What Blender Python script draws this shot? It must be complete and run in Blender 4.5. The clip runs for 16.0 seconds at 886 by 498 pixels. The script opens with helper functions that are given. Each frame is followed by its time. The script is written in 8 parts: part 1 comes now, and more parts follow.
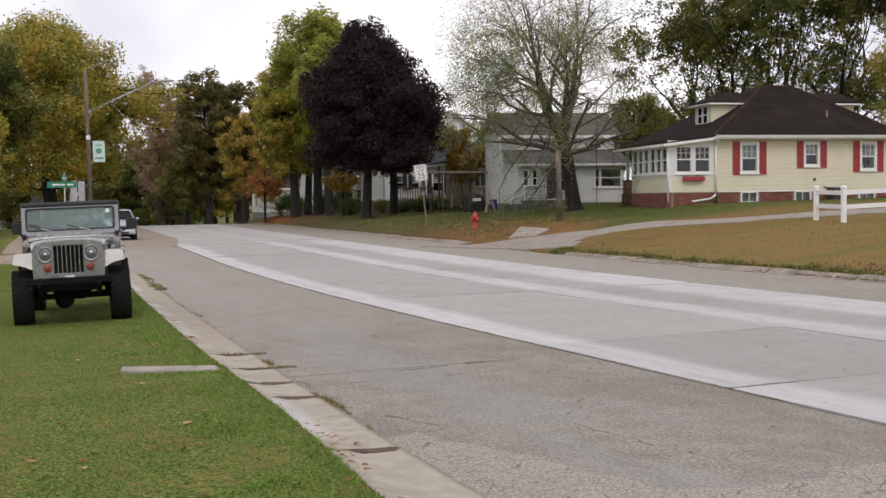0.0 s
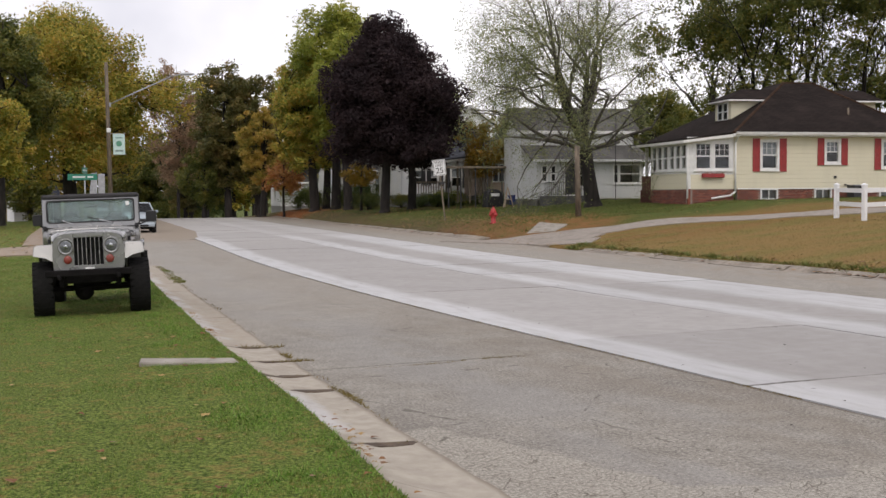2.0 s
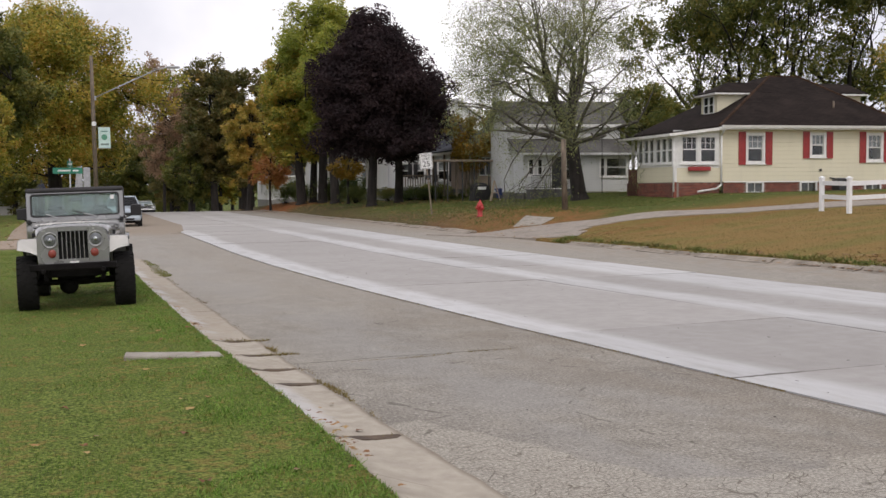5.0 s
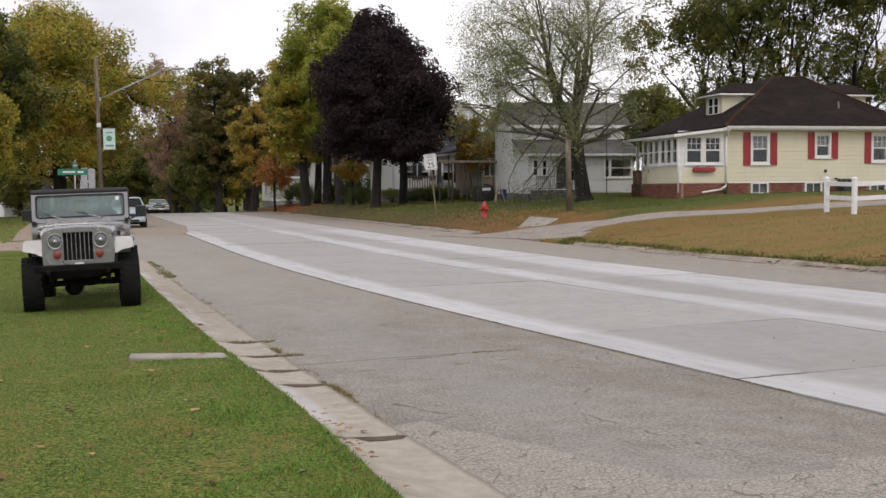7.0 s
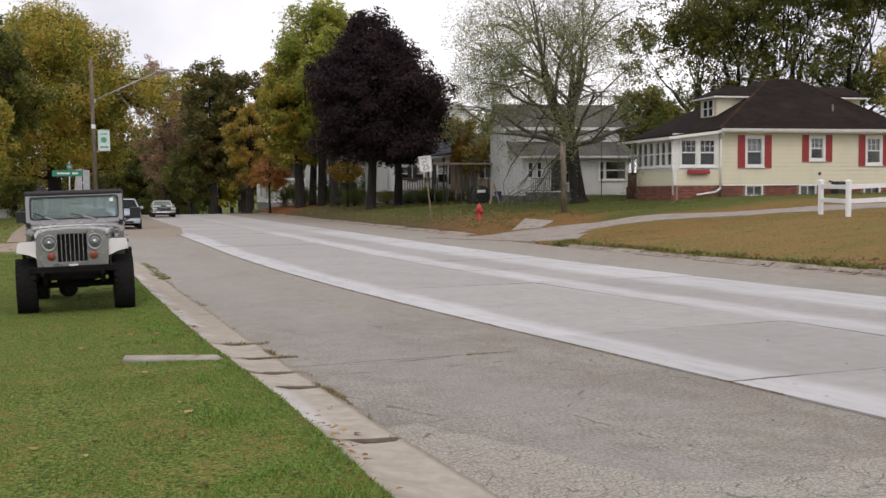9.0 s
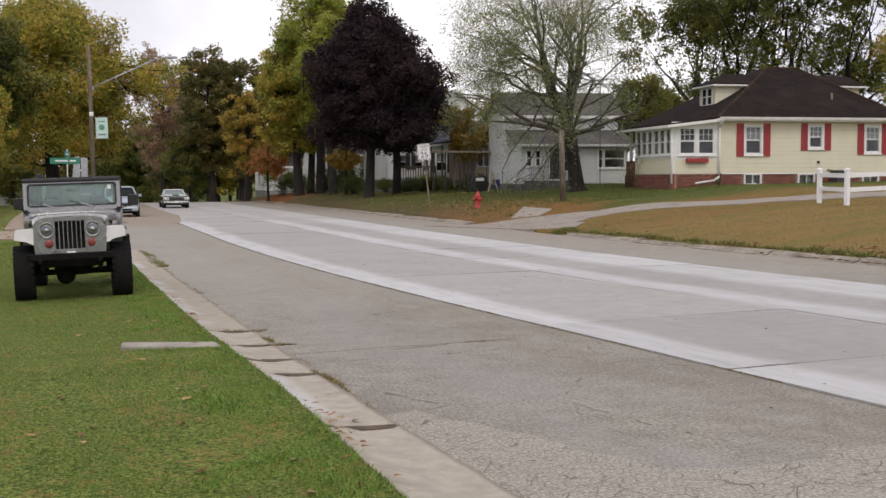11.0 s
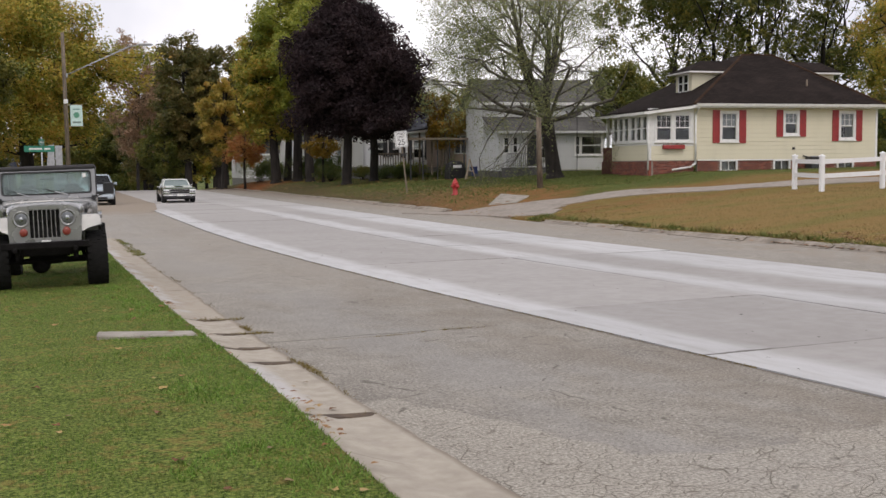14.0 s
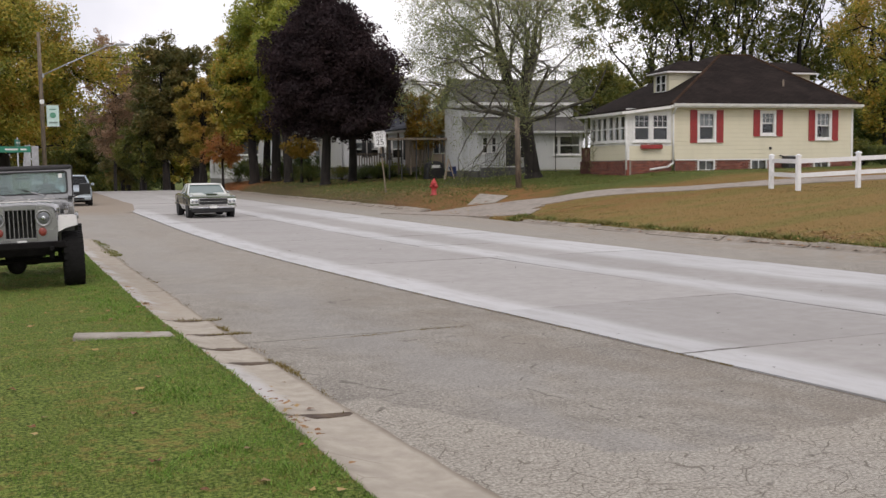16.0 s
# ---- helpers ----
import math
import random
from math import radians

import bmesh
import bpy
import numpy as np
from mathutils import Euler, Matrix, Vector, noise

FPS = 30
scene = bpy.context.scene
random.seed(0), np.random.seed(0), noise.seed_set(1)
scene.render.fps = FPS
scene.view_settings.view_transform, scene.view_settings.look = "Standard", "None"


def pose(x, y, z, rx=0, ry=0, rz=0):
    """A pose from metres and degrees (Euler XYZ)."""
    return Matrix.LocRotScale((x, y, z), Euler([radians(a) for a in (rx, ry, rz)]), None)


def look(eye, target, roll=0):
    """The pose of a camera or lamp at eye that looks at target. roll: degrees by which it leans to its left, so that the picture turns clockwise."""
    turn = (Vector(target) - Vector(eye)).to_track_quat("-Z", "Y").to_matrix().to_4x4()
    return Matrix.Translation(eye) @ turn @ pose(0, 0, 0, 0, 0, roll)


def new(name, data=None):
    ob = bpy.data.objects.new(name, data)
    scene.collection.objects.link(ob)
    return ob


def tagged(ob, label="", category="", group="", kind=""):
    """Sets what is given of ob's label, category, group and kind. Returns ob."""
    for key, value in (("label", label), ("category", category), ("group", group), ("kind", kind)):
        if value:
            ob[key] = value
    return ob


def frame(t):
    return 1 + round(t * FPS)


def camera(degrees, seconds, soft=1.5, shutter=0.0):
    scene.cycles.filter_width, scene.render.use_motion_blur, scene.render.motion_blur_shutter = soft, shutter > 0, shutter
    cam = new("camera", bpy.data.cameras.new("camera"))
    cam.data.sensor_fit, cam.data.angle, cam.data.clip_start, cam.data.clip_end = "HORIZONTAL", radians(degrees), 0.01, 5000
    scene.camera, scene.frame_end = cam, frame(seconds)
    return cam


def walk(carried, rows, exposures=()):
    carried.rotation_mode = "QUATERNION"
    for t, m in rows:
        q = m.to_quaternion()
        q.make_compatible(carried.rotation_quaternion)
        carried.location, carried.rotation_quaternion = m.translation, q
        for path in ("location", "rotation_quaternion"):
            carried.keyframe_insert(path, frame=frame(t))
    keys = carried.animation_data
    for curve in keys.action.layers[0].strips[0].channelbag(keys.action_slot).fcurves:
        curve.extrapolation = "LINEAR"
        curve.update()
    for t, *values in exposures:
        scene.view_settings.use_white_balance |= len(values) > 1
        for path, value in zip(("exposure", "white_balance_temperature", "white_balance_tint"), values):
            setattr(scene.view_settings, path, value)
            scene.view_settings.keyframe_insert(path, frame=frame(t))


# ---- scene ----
cam = camera(42.81, 16.0, soft=1.5)
PATH = [
    (0, pose(0.000, -0.000, 1.850, 87.509, 0, -24.000) @ pose(0, 0, 0, 0, 0, -0.800)),
    (0.5, pose(-0.002, -0.001, 1.848, 87.409, 0, -23.616) @ pose(0, 0, 0, 0, 0, -0.736)),
    (1, pose(-0.006, 0.013, 1.846, 87.322, 0, -23.371) @ pose(0, 0, 0, 0, 0, -0.624)),
    (1.5, pose(-0.011, -0.003, 1.849, 87.277, 0, -23.204) @ pose(0, 0, 0, 0, 0, -0.619)),
    (2, pose(-0.007, -0.001, 1.849, 87.263, 0, -23.095) @ pose(0, 0, 0, 0, 0, -0.382)),
    (2.5, pose(0.004, 0.005, 1.846, 87.241, 0, -23.030) @ pose(0, 0, 0, 0, 0, -0.100)),
    (3, pose(0.012, -0.000, 1.842, 87.276, 0, -23.213) @ pose(0, 0, 0, 0, 0, -0.238)),
    (3.5, pose(0.005, -0.009, 1.843, 87.230, 0, -23.668) @ pose(0, 0, 0, 0, 0, -0.329)),
    (4, pose(0.014, -0.009, 1.847, 87.060, 0, -23.774) @ pose(0, 0, 0, 0, 0, -0.505)),
    (6.5, pose(0.009, -0.006, 1.844, 86.910, 0, -23.670) @ pose(0, 0, 0, 0, 0, -0.328)),
    (7, pose(0.011, -0.003, 1.846, 86.980, 0, -23.517) @ pose(0, 0, 0, 0, 0, -0.484)),
    (7.5, pose(0.013, -0.013, 1.849, 87.031, 0, -23.526) @ pose(0, 0, 0, 0, 0, -0.577)),
    (8, pose(0.014, -0.010, 1.849, 87.053, 0, -23.603) @ pose(0, 0, 0, 0, 0, -0.475)),
    (8.5, pose(0.017, -0.008, 1.848, 87.091, 0, -23.687) @ pose(0, 0, 0, 0, 0, -0.424)),
    (9, pose(0.014, -0.020, 1.850, 87.075, 0, -23.771) @ pose(0, 0, 0, 0, 0, -0.387)),
    (11.5, pose(0.024, 0.001, 1.837, 86.283, 0, -23.899) @ pose(0, 0, 0, 0, 0, -0.308)),
    (12, pose(0.021, -0.010, 1.840, 86.058, 0, -24.005) @ pose(0, 0, 0, 0, 0, -0.478)),
    (12.5, pose(0.024, -0.007, 1.841, 85.860, 0, -24.241) @ pose(0, 0, 0, 0, 0, -0.534)),
    (13, pose(0.025, -0.011, 1.842, 85.724, 0, -24.442) @ pose(0, 0, 0, 0, 0, -0.542)),
    (13.5, pose(0.031, -0.007, 1.841, 85.688, 0, -24.734) @ pose(0, 0, 0, 0, 0, -0.533)),
    (14, pose(0.027, -0.018, 1.846, 85.821, 0, -24.969) @ pose(0, 0, 0, 0, 0, -0.456)),
    (14.5, pose(0.026, -0.026, 1.842, 85.916, 0, -25.192) @ pose(0, 0, 0, 0, 0, -0.317)),
    (15, pose(0.027, -0.041, 1.845, 85.883, 0, -25.370) @ pose(0, 0, 0, 0, 0, -0.385)),
    (15.5, pose(0.028, -0.023, 1.846, 85.873, 0, -25.627) @ pose(0, 0, 0, 0, 0, -0.519)),
    (16, pose(0.036, -0.032, 1.843, 85.818, 0, -26.023) @ pose(0, 0, 0, 0, 0, -0.536)),
]
walk(cam, PATH, exposures=[(0, 0.07, 6900, 14.5), (16, 0.07, 6900, 14.5)])

# world: overcast autumn sky
world = bpy.data.worlds.new("overcast_sky")
scene.world = world
world.use_nodes = True
wn, wl = world.node_tree.nodes, world.node_tree.links
SUN_UP, SUN_TURN = 48.0, 200.0
sky = wn.new("ShaderNodeTexSky")
sky.sky_type, sky.sun_disc = "NISHITA", False
sky.sun_elevation, sky.sun_rotation = radians(SUN_UP), radians(SUN_TURN)
cloud = wn.new("ShaderNodeTexNoise")
cloud.inputs["Scale"].default_value, cloud.inputs["Detail"].default_value = 3.5, 5.0
cramp = wn.new("ShaderNodeValToRGB")
cramp.color_ramp.elements[0].position, cramp.color_ramp.elements[0].color = 0.40, (7.7, 8.05, 9.1, 1)
cramp.color_ramp.elements[1].position, cramp.color_ramp.elements[1].color = 0.68, (12.2, 12.4, 13.0, 1)
wl.new(cloud.outputs["Fac"], cramp.inputs["Fac"])
wmix = wn.new("ShaderNodeMix")
wmix.data_type = "RGBA"
wmix.inputs[0].default_value = 0.93
wl.new(sky.outputs["Color"], wmix.inputs[6])
wl.new(cramp.outputs["Color"], wmix.inputs[7])
wl.new(wmix.outputs[2], wn["Background"].inputs["Color"])
wn["Background"].inputs["Strength"].default_value = 0.1
sun_data = bpy.data.lights.new("sun", "SUN")
sun_data.energy, sun_data.angle, sun_data.color = 0.8, radians(25), (1.0, 0.96, 0.9)
sun = new("sun", sun_data)
sun.matrix_basis = look((0, 0, 60), (0 - 40 * math.sin(radians(SUN_TURN)), 0 - 40 * math.cos(radians(SUN_TURN)), 60 - 40 * math.tan(radians(SUN_UP))))


# ---- materials ----
class Nodes:
    """Small helper around one node material."""

    def __init__(self, name):
        self.mat = bpy.data.materials.new(name)
        self.mat.use_nodes = True
        self.n, self.l = self.mat.node_tree.nodes, self.mat.node_tree.links
        self.b = self.n["Principled BSDF"]
        self.place = self.own = self.map = None

    def put(self, value, socket):
        if isinstance(value, bpy.types.NodeSocket):
            self.l.new(value, socket)
        elif isinstance(value, (tuple, list)) and len(value) == 3 and socket.type == "RGBA":
            socket.default_value = (*value, 1)
        else:
            socket.default_value = value

    def noise(self, scale, detail=4, rough=0.55, vec=None, distort=0.0):
        t = self.n.new("ShaderNodeTexNoise")
        self.put(vec if vec is not None else self.pos(), t.inputs["Vector"])
        t.inputs["Scale"].default_value, t.inputs["Detail"].default_value = scale, detail
        t.inputs["Roughness"].default_value, t.inputs["Distortion"].default_value = rough, distort
        return t.outputs["Fac"]

    def voronoi(self, scale, feature="F1", vec=None, rand=1.0):
        t = self.n.new("ShaderNodeTexVoronoi")
        t.feature = feature
        self.put(vec if vec is not None else self.pos(), t.inputs["Vector"])
        t.inputs["Scale"].default_value, t.inputs["Randomness"].default_value = scale, rand
        return t.outputs["Distance"]

    def pos(self):
        if self.place is None:
            self.place = self.n.new("ShaderNodeNewGeometry").outputs["Position"]
        return self.place

    def obj(self):
        if self.own is None:
            self.own = self.n.new("ShaderNodeTexCoord").outputs["Object"]
        return self.own

    def uv(self):
        if self.map is None:
            self.map = self.n.new("ShaderNodeTexCoord").outputs["UV"]
        return self.map

    def xyz(self, vec):
        s = self.n.new("ShaderNodeSeparateXYZ")
        self.put(vec, s.inputs[0])
        return s.outputs

    def stretch(self, vec, sx, sy, sz):
        m = self.n.new("ShaderNodeVectorMath")
        m.operation = "MULTIPLY"
        self.put(vec, m.inputs[0])
        m.inputs[1].default_value = (sx, sy, sz)
        return m.outputs[0]

    def math(self, op, a, b=0.0, c=0.0):
        m = self.n.new("ShaderNodeMath")
        m.operation = op
        for v, s in zip((a, b, c), m.inputs):
            self.put(v, s)
        return m.outputs[0]

    def ramp(self, fac, lo, hi, a=0.0, b=1.0):
        r = self.n.new("ShaderNodeMapRange")
        r.interpolation_type = "SMOOTHSTEP"
        for v, k in ((fac, 0), (lo, 1), (hi, 2), (a, 3), (b, 4)):
            self.put(v, r.inputs[k])
        return r.outputs[0]

    def band(self, v, lo, hi, edge):
        """1 between lo and hi, softened over edge."""
        return self.math("MULTIPLY", self.ramp(v, lo - edge, lo + edge), self.ramp(v, hi - edge, hi + edge, 1.0, 0.0))

    def mix(self, fac, a, b, mode="MIX"):
        m = self.n.new("ShaderNodeMix")
        m.data_type, m.blend_type = "RGBA", mode
        self.put(fac, m.inputs[0]), self.put(a, m.inputs[6]), self.put(b, m.inputs[7])
        return m.outputs[2]

    def random(self, island=False):
        if island:
            return self.n.new("ShaderNodeNewGeometry").outputs["Random Per Island"]
        return self.n.new("ShaderNodeObjectInfo").outputs["Random"]

    def bump(self, height, strength=0.3, dist=0.01):
        b = self.n.new("ShaderNodeBump")
        b.inputs["Strength"].default_value, b.inputs["Distance"].default_value = strength, dist
        self.put(height, b.inputs["Height"])
        self.l.new(b.outputs[0], self.b.inputs["Normal"])

    def done(self, color, rough=0.6, metal=0.0, spec=None):
        self.put(color, self.b.inputs["Base Color"])
        self.put(rough, self.b.inputs["Roughness"])
        self.put(metal, self.b.inputs["Metallic"])
        if spec is not None:
            self.b.inputs["Specular IOR Level"].default_value = spec
        return self.mat


def plain(name, color, rough=0.5, metal=0.0, grain=0.12, scale=6.0, spec=None, bump=0.0, local=True):
    """A surface with two scales of soft variation."""
    k = Nodes(name)
    vec = k.obj() if local else k.pos()
    n1, n2 = k.noise(scale, 5, vec=vec), k.noise(scale * 9, 3, vec=vec)
    v = k.math("ADD", k.math("MULTIPLY", n1, 0.65), k.math("MULTIPLY", n2, 0.35))
    dark = tuple(c * (1 - 2.2 * grain) for c in color)
    lite = tuple(min(1, c * (1 + 1.6 * grain)) for c in color)
    if bump:
        k.bump(v, bump, 0.01)
    return k.done(k.mix(k.ramp(v, 0.32, 0.68), dark, lite), k.ramp(n1, 0.3, 0.7, max(0.02, rough - 0.06), rough + 0.08), metal, spec)


def leaf_mat(name, colors, shine=0.45):
    """Foliage: every leaf takes its own colour between those given; thin, so that light comes through."""
    k = Nodes(name)
    r = k.random(island=True)
    n = k.noise(0.55, 3)
    f = k.math("ADD", k.math("MULTIPLY", r, 0.55), k.math("MULTIPLY", k.ramp(n, 0.33, 0.67), 0.45))
    cr = k.n.new("ShaderNodeValToRGB")
    while len(cr.color_ramp.elements) < len(colors):
        cr.color_ramp.elements.new(0.5)
    for i, (e, c) in enumerate(zip(cr.color_ramp.elements, colors)):
        e.position, e.color = i / max(1, len(colors) - 1), (*c, 1)
    k.l.new(f, cr.inputs[0])
    mat = k.done(cr.outputs[0], shine, 0, 0.3)
    tr = k.n.new("ShaderNodeBsdfTranslucent")
    k.l.new(cr.outputs[0], tr.inputs[0])
    mx = k.n.new("ShaderNodeMixShader")
    mx.inputs[0].default_value = 0.4
    k.l.new(k.b.outputs[0], mx.inputs[1]), k.l.new(tr.outputs[0], mx.inputs[2])
    k.l.new(mx.outputs[0], k.n["Material Output"].inputs[0])
    return mat


def bark_mat(name, color):
    k = Nodes(name)
    n = k.noise(5.0, 6, 0.65, k.stretch(k.pos(), 1, 1, 0.22))
    k.bump(n, 0.9, 0.05)
    return k.done(k.mix(k.ramp(n, 0.35, 0.7), tuple(c * 0.5 for c in color), tuple(c * 1.35 for c in color)), 0.9)


def ground_mat():
    """Lawn soil and turf seen under and between the blades: green, dry and bare patches."""
    k = Nodes("turf")
    x, y, z = k.xyz(k.uv())
    big, mid, fine, tiny = k.noise(0.35, 4), k.noise(1.7, 5), k.noise(38, 3), k.noise(9, 4)
    green = k.mix(k.ramp(fine, 0.36, 0.66), (0.045, 0.07, 0.014), (0.21, 0.26, 0.062))
    dry = k.mix(fine, (0.20, 0.135, 0.045), (0.37, 0.25, 0.09))
    patch = k.ramp(k.math("ADD", k.math("MULTIPLY", mid, 0.42), k.math("MULTIPLY", tiny, 0.58)), 0.51, 0.61)
    left = k.mix(k.math("MULTIPLY", patch, 0.45), green, dry)
    # beyond the street: tan lawn with greener drifts before the drive, green-brown under the trees
    drift = k.noise(0.55, 4, 0.5, k.stretch(k.uv(), 0.45, 1.5, 1))
    tan = k.mix(fine, (0.19, 0.115, 0.045), (0.33, 0.21, 0.085))
    russet = k.mix(fine, (0.16, 0.075, 0.03), (0.30, 0.16, 0.065))
    tan = k.mix(k.math("MULTIPLY", k.ramp(y, 30.0, 33.0), k.ramp(mid, 0.35, 0.6, 0.25, 0.9)), tan, russet)
    near = k.mix(k.ramp(drift, 0.44, 0.62, 0.08, 0.42), tan, green)
    # shade under the trees, put into a darker green
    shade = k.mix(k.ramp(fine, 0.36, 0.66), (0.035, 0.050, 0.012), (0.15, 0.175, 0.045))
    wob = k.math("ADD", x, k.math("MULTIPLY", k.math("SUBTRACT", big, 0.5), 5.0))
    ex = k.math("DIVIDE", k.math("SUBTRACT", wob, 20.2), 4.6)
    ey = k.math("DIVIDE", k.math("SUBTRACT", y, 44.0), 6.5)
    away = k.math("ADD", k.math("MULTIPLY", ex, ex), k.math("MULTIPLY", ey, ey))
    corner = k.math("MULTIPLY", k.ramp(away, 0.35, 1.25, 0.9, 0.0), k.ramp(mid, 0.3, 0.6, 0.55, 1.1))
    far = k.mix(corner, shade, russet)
    edge = k.math("MULTIPLY", k.ramp(wob, 21.6, 18.9), k.ramp(tiny, 0.38, 0.58, 0.3, 1.0))
    far = k.mix(k.math("MULTIPLY", edge, k.ramp(y, 44, 48, 0.3, 0.85)), far, k.mix(fine, (0.07, 0.045, 0.028), (0.20, 0.135, 0.085)))
    leafy = k.math("MULTIPLY", k.band(y, 86, 99, 3.0), k.ramp(x, 24, 20))
    far = k.mix(k.math("MULTIPLY", leafy, k.ramp(tiny, 0.3, 0.55)), far, k.mix(fine, (0.20, 0.06, 0.025), (0.40, 0.15, 0.055)))
    right = k.mix(k.ramp(y, 36.0, 39.5), near, far)
    col = k.mix(k.math("MAXIMUM", k.ramp(x, 9, 11), k.ramp(y, 98, 110)), left, right)
    k.bump(k.math("ADD", fine, tiny), 0.9, 0.04)
    return k.done(col, 0.95, 0, 0.1)


def asphalt_mat():
    """Old bleached parking lanes: aggregate, stains, crazing near the junction, gravel and soil further on."""
    k = Nodes("worn_asphalt")
    u, v, _ = k.xyz(k.uv())
    big, mid, tiny = k.noise(0.5, 5), k.noise(3.2, 5, 0.6), k.noise(170, 2)
    agg = k.voronoi(75)
    base = k.mix(k.ramp(mid, 0.3, 0.7), (0.22, 0.20, 0.167), (0.318, 0.291, 0.246))
    base = k.mix(k.ramp(tiny, 0.5, 0.72, 0.0, 0.6), base, (0.36, 0.34, 0.31))
    base = k.mix(k.ramp(agg, 0.08, 0.42, 0.75, 0.0), base, (0.115, 0.107, 0.097))
    base = k.mix(k.ramp(big, 0.45, 0.7, 0.0, 0.45), base, (0.155, 0.14, 0.122))
    speck = k.noise(42, 3, 0.7)
    base = k.mix(k.ramp(speck, 0.46, 0.30, 0.0, 0.8), base, (0.105, 0.096, 0.085))
    base = k.mix(k.ramp(speck, 0.55, 0.70, 0.0, 0.75), base, (0.42, 0.395, 0.36))
    grit = k.noise(26, 4, 0.8)
    base = k.mix(k.ramp(grit, 0.49, 0.36, 0.0, 0.8), base, (0.11, 0.098, 0.085))
    base = k.mix(k.ramp(grit, 0.52, 0.64, 0.0, 0.75), base, (0.40, 0.37, 0.33))
    chip = k.voronoi(46)
    base = k.mix(k.ramp(chip, 0.05, 0.22, 0.7, 0.0), base, (0.43, 0.41, 0.375))
    stone, odd = k.voronoi(15), k.noise(3.0, 2)
    base = k.mix(k.math("MULTIPLY", k.ramp(stone, 0.09, 0.15, 0.9, 0.0), k.ramp(odd, 0.42, 0.55)), base, (0.56, 0.53, 0.48))
    pit = k.voronoi(11)
    base = k.mix(k.math("MULTIPLY", k.ramp(pit, 0.07, 0.13, 0.9, 0.0), k.ramp(odd, 0.55, 0.42)), base, (0.06, 0.055, 0.048))
    stain = k.noise(1.1, 6, 0.65, k.stretch(k.uv(), 1.0, 0.35, 1))
    base = k.mix(k.ramp(stain, 0.52, 0.7, 0.0, 0.35), base, (0.15, 0.135, 0.115))
    # cool grey, polished stretches along the middle of the lane and brown dusty ones beside them
    cool = k.math("MULTIPLY", k.band(u, 3.9, 5.6, 0.7), k.ramp(k.noise(0.8, 4, 0.6, k.stretch(k.uv(), 1.0, 0.45, 1)), 0.40, 0.58))
    base = k.mix(k.math("MULTIPLY", cool, 0.38), base, k.mix(tiny, (0.22, 0.215, 0.21), (0.35, 0.345, 0.335)))
    dusty = k.math("MULTIPLY", k.band(u, 5.5, 7.0, 0.5), k.ramp(k.noise(1.3, 4, 0.6, k.stretch(k.uv(), 1.0, 0.5, 1)), 0.38, 0.58))
    base = k.mix(k.math("MULTIPLY", dusty, 0.4), base, (0.20, 0.165, 0.125))
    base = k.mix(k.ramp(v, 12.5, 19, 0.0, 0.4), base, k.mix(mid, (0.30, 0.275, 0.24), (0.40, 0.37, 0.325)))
    base = k.mix(k.ramp(speck, 0.45, 0.30, 0.0, 0.7), base, (0.11, 0.098, 0.082))
    base = k.mix(k.ramp(speck, 0.55, 0.70, 0.0, 0.6), base, (0.47, 0.44, 0.395))
    # crazing
    warp = k.n.new("ShaderNodeVectorMath")
    warp.operation = "ADD"
    wn3 = k.n.new("ShaderNodeTexNoise")
    wn3.inputs["Scale"].default_value = 2.2
    k.l.new(k.uv(), wn3.inputs["Vector"])
    sc = k.n.new("ShaderNodeVectorMath")
    sc.operation = "SCALE"
    k.l.new(wn3.outputs["Color"], sc.inputs[0])
    sc.inputs["Scale"].default_value = 0.35
    k.l.new(k.uv(), warp.inputs[0]), k.l.new(sc.outputs[0], warp.inputs[1])
    edge = k.voronoi(7.5, "DISTANCE_TO_EDGE", k.stretch(warp.outputs[0], 0.85, 1.15, 1))
    wide = k.voronoi(2.6, "DISTANCE_TO_EDGE", k.stretch(warp.outputs[0], 0.8, 1.2, 1))
    crack = k.math("MULTIPLY", k.ramp(edge, 0.004, 0.030, 1.0, 0.0), k.ramp(k.noise(3.0, 4, 0.6, k.uv()), 0.36, 0.56, 0.2, 1.0))
    crack = k.math("MAXIMUM", crack, k.math("MULTIPLY", k.ramp(wide, 0.003, 0.013, 1.0, 0.0), k.ramp(mid, 0.38, 0.5, 0.3, 1.0)))
    brim = k.math("ADD", k.ramp(u, 3.3, 4.35, 8.2, 5.8), k.math("MULTIPLY", k.math("SUBTRACT", k.noise(1.8, 5, 0.6, k.uv()), 0.5), 1.3))
    where = k.ramp(k.math("SUBTRACT", v, brim), 0.06, -0.06)
    crack = k.math("MULTIPLY", crack, where)
    base = k.mix(k.math("MULTIPLY", where, 0.6), base, k.mix(k.ramp(speck, 0.36, 0.64), (0.22, 0.20, 0.166), (0.51, 0.472, 0.405)))
    base = k.mix(k.math("MULTIPLY", crack, 0.72), base, (0.10, 0.083, 0.062))
    edge2 = k.voronoi(0.33, "DISTANCE_TO_EDGE", warp.outputs[0])
    crack2 = k.ramp(edge2, 0.002, 0.007, 1.0, 0.0)
    crack2 = k.math("MULTIPLY", crack2, k.ramp(mid, 0.5, 0.6))
    base = k.mix(k.math("MULTIPLY", crack2, 0.6), base, (0.06, 0.052, 0.04))
    across = k.math("ABSOLUTE", k.math("SUBTRACT", k.math("ADD", v, k.math("MULTIPLY", k.noise(1.6, 4, 0.6, k.uv()), 0.16)), 11.61))
    seam = k.math("MULTIPLY", k.ramp(across, 0.008, 0.022, 1.0, 0.0), k.band(u, 3.3, 6.0, 0.2))
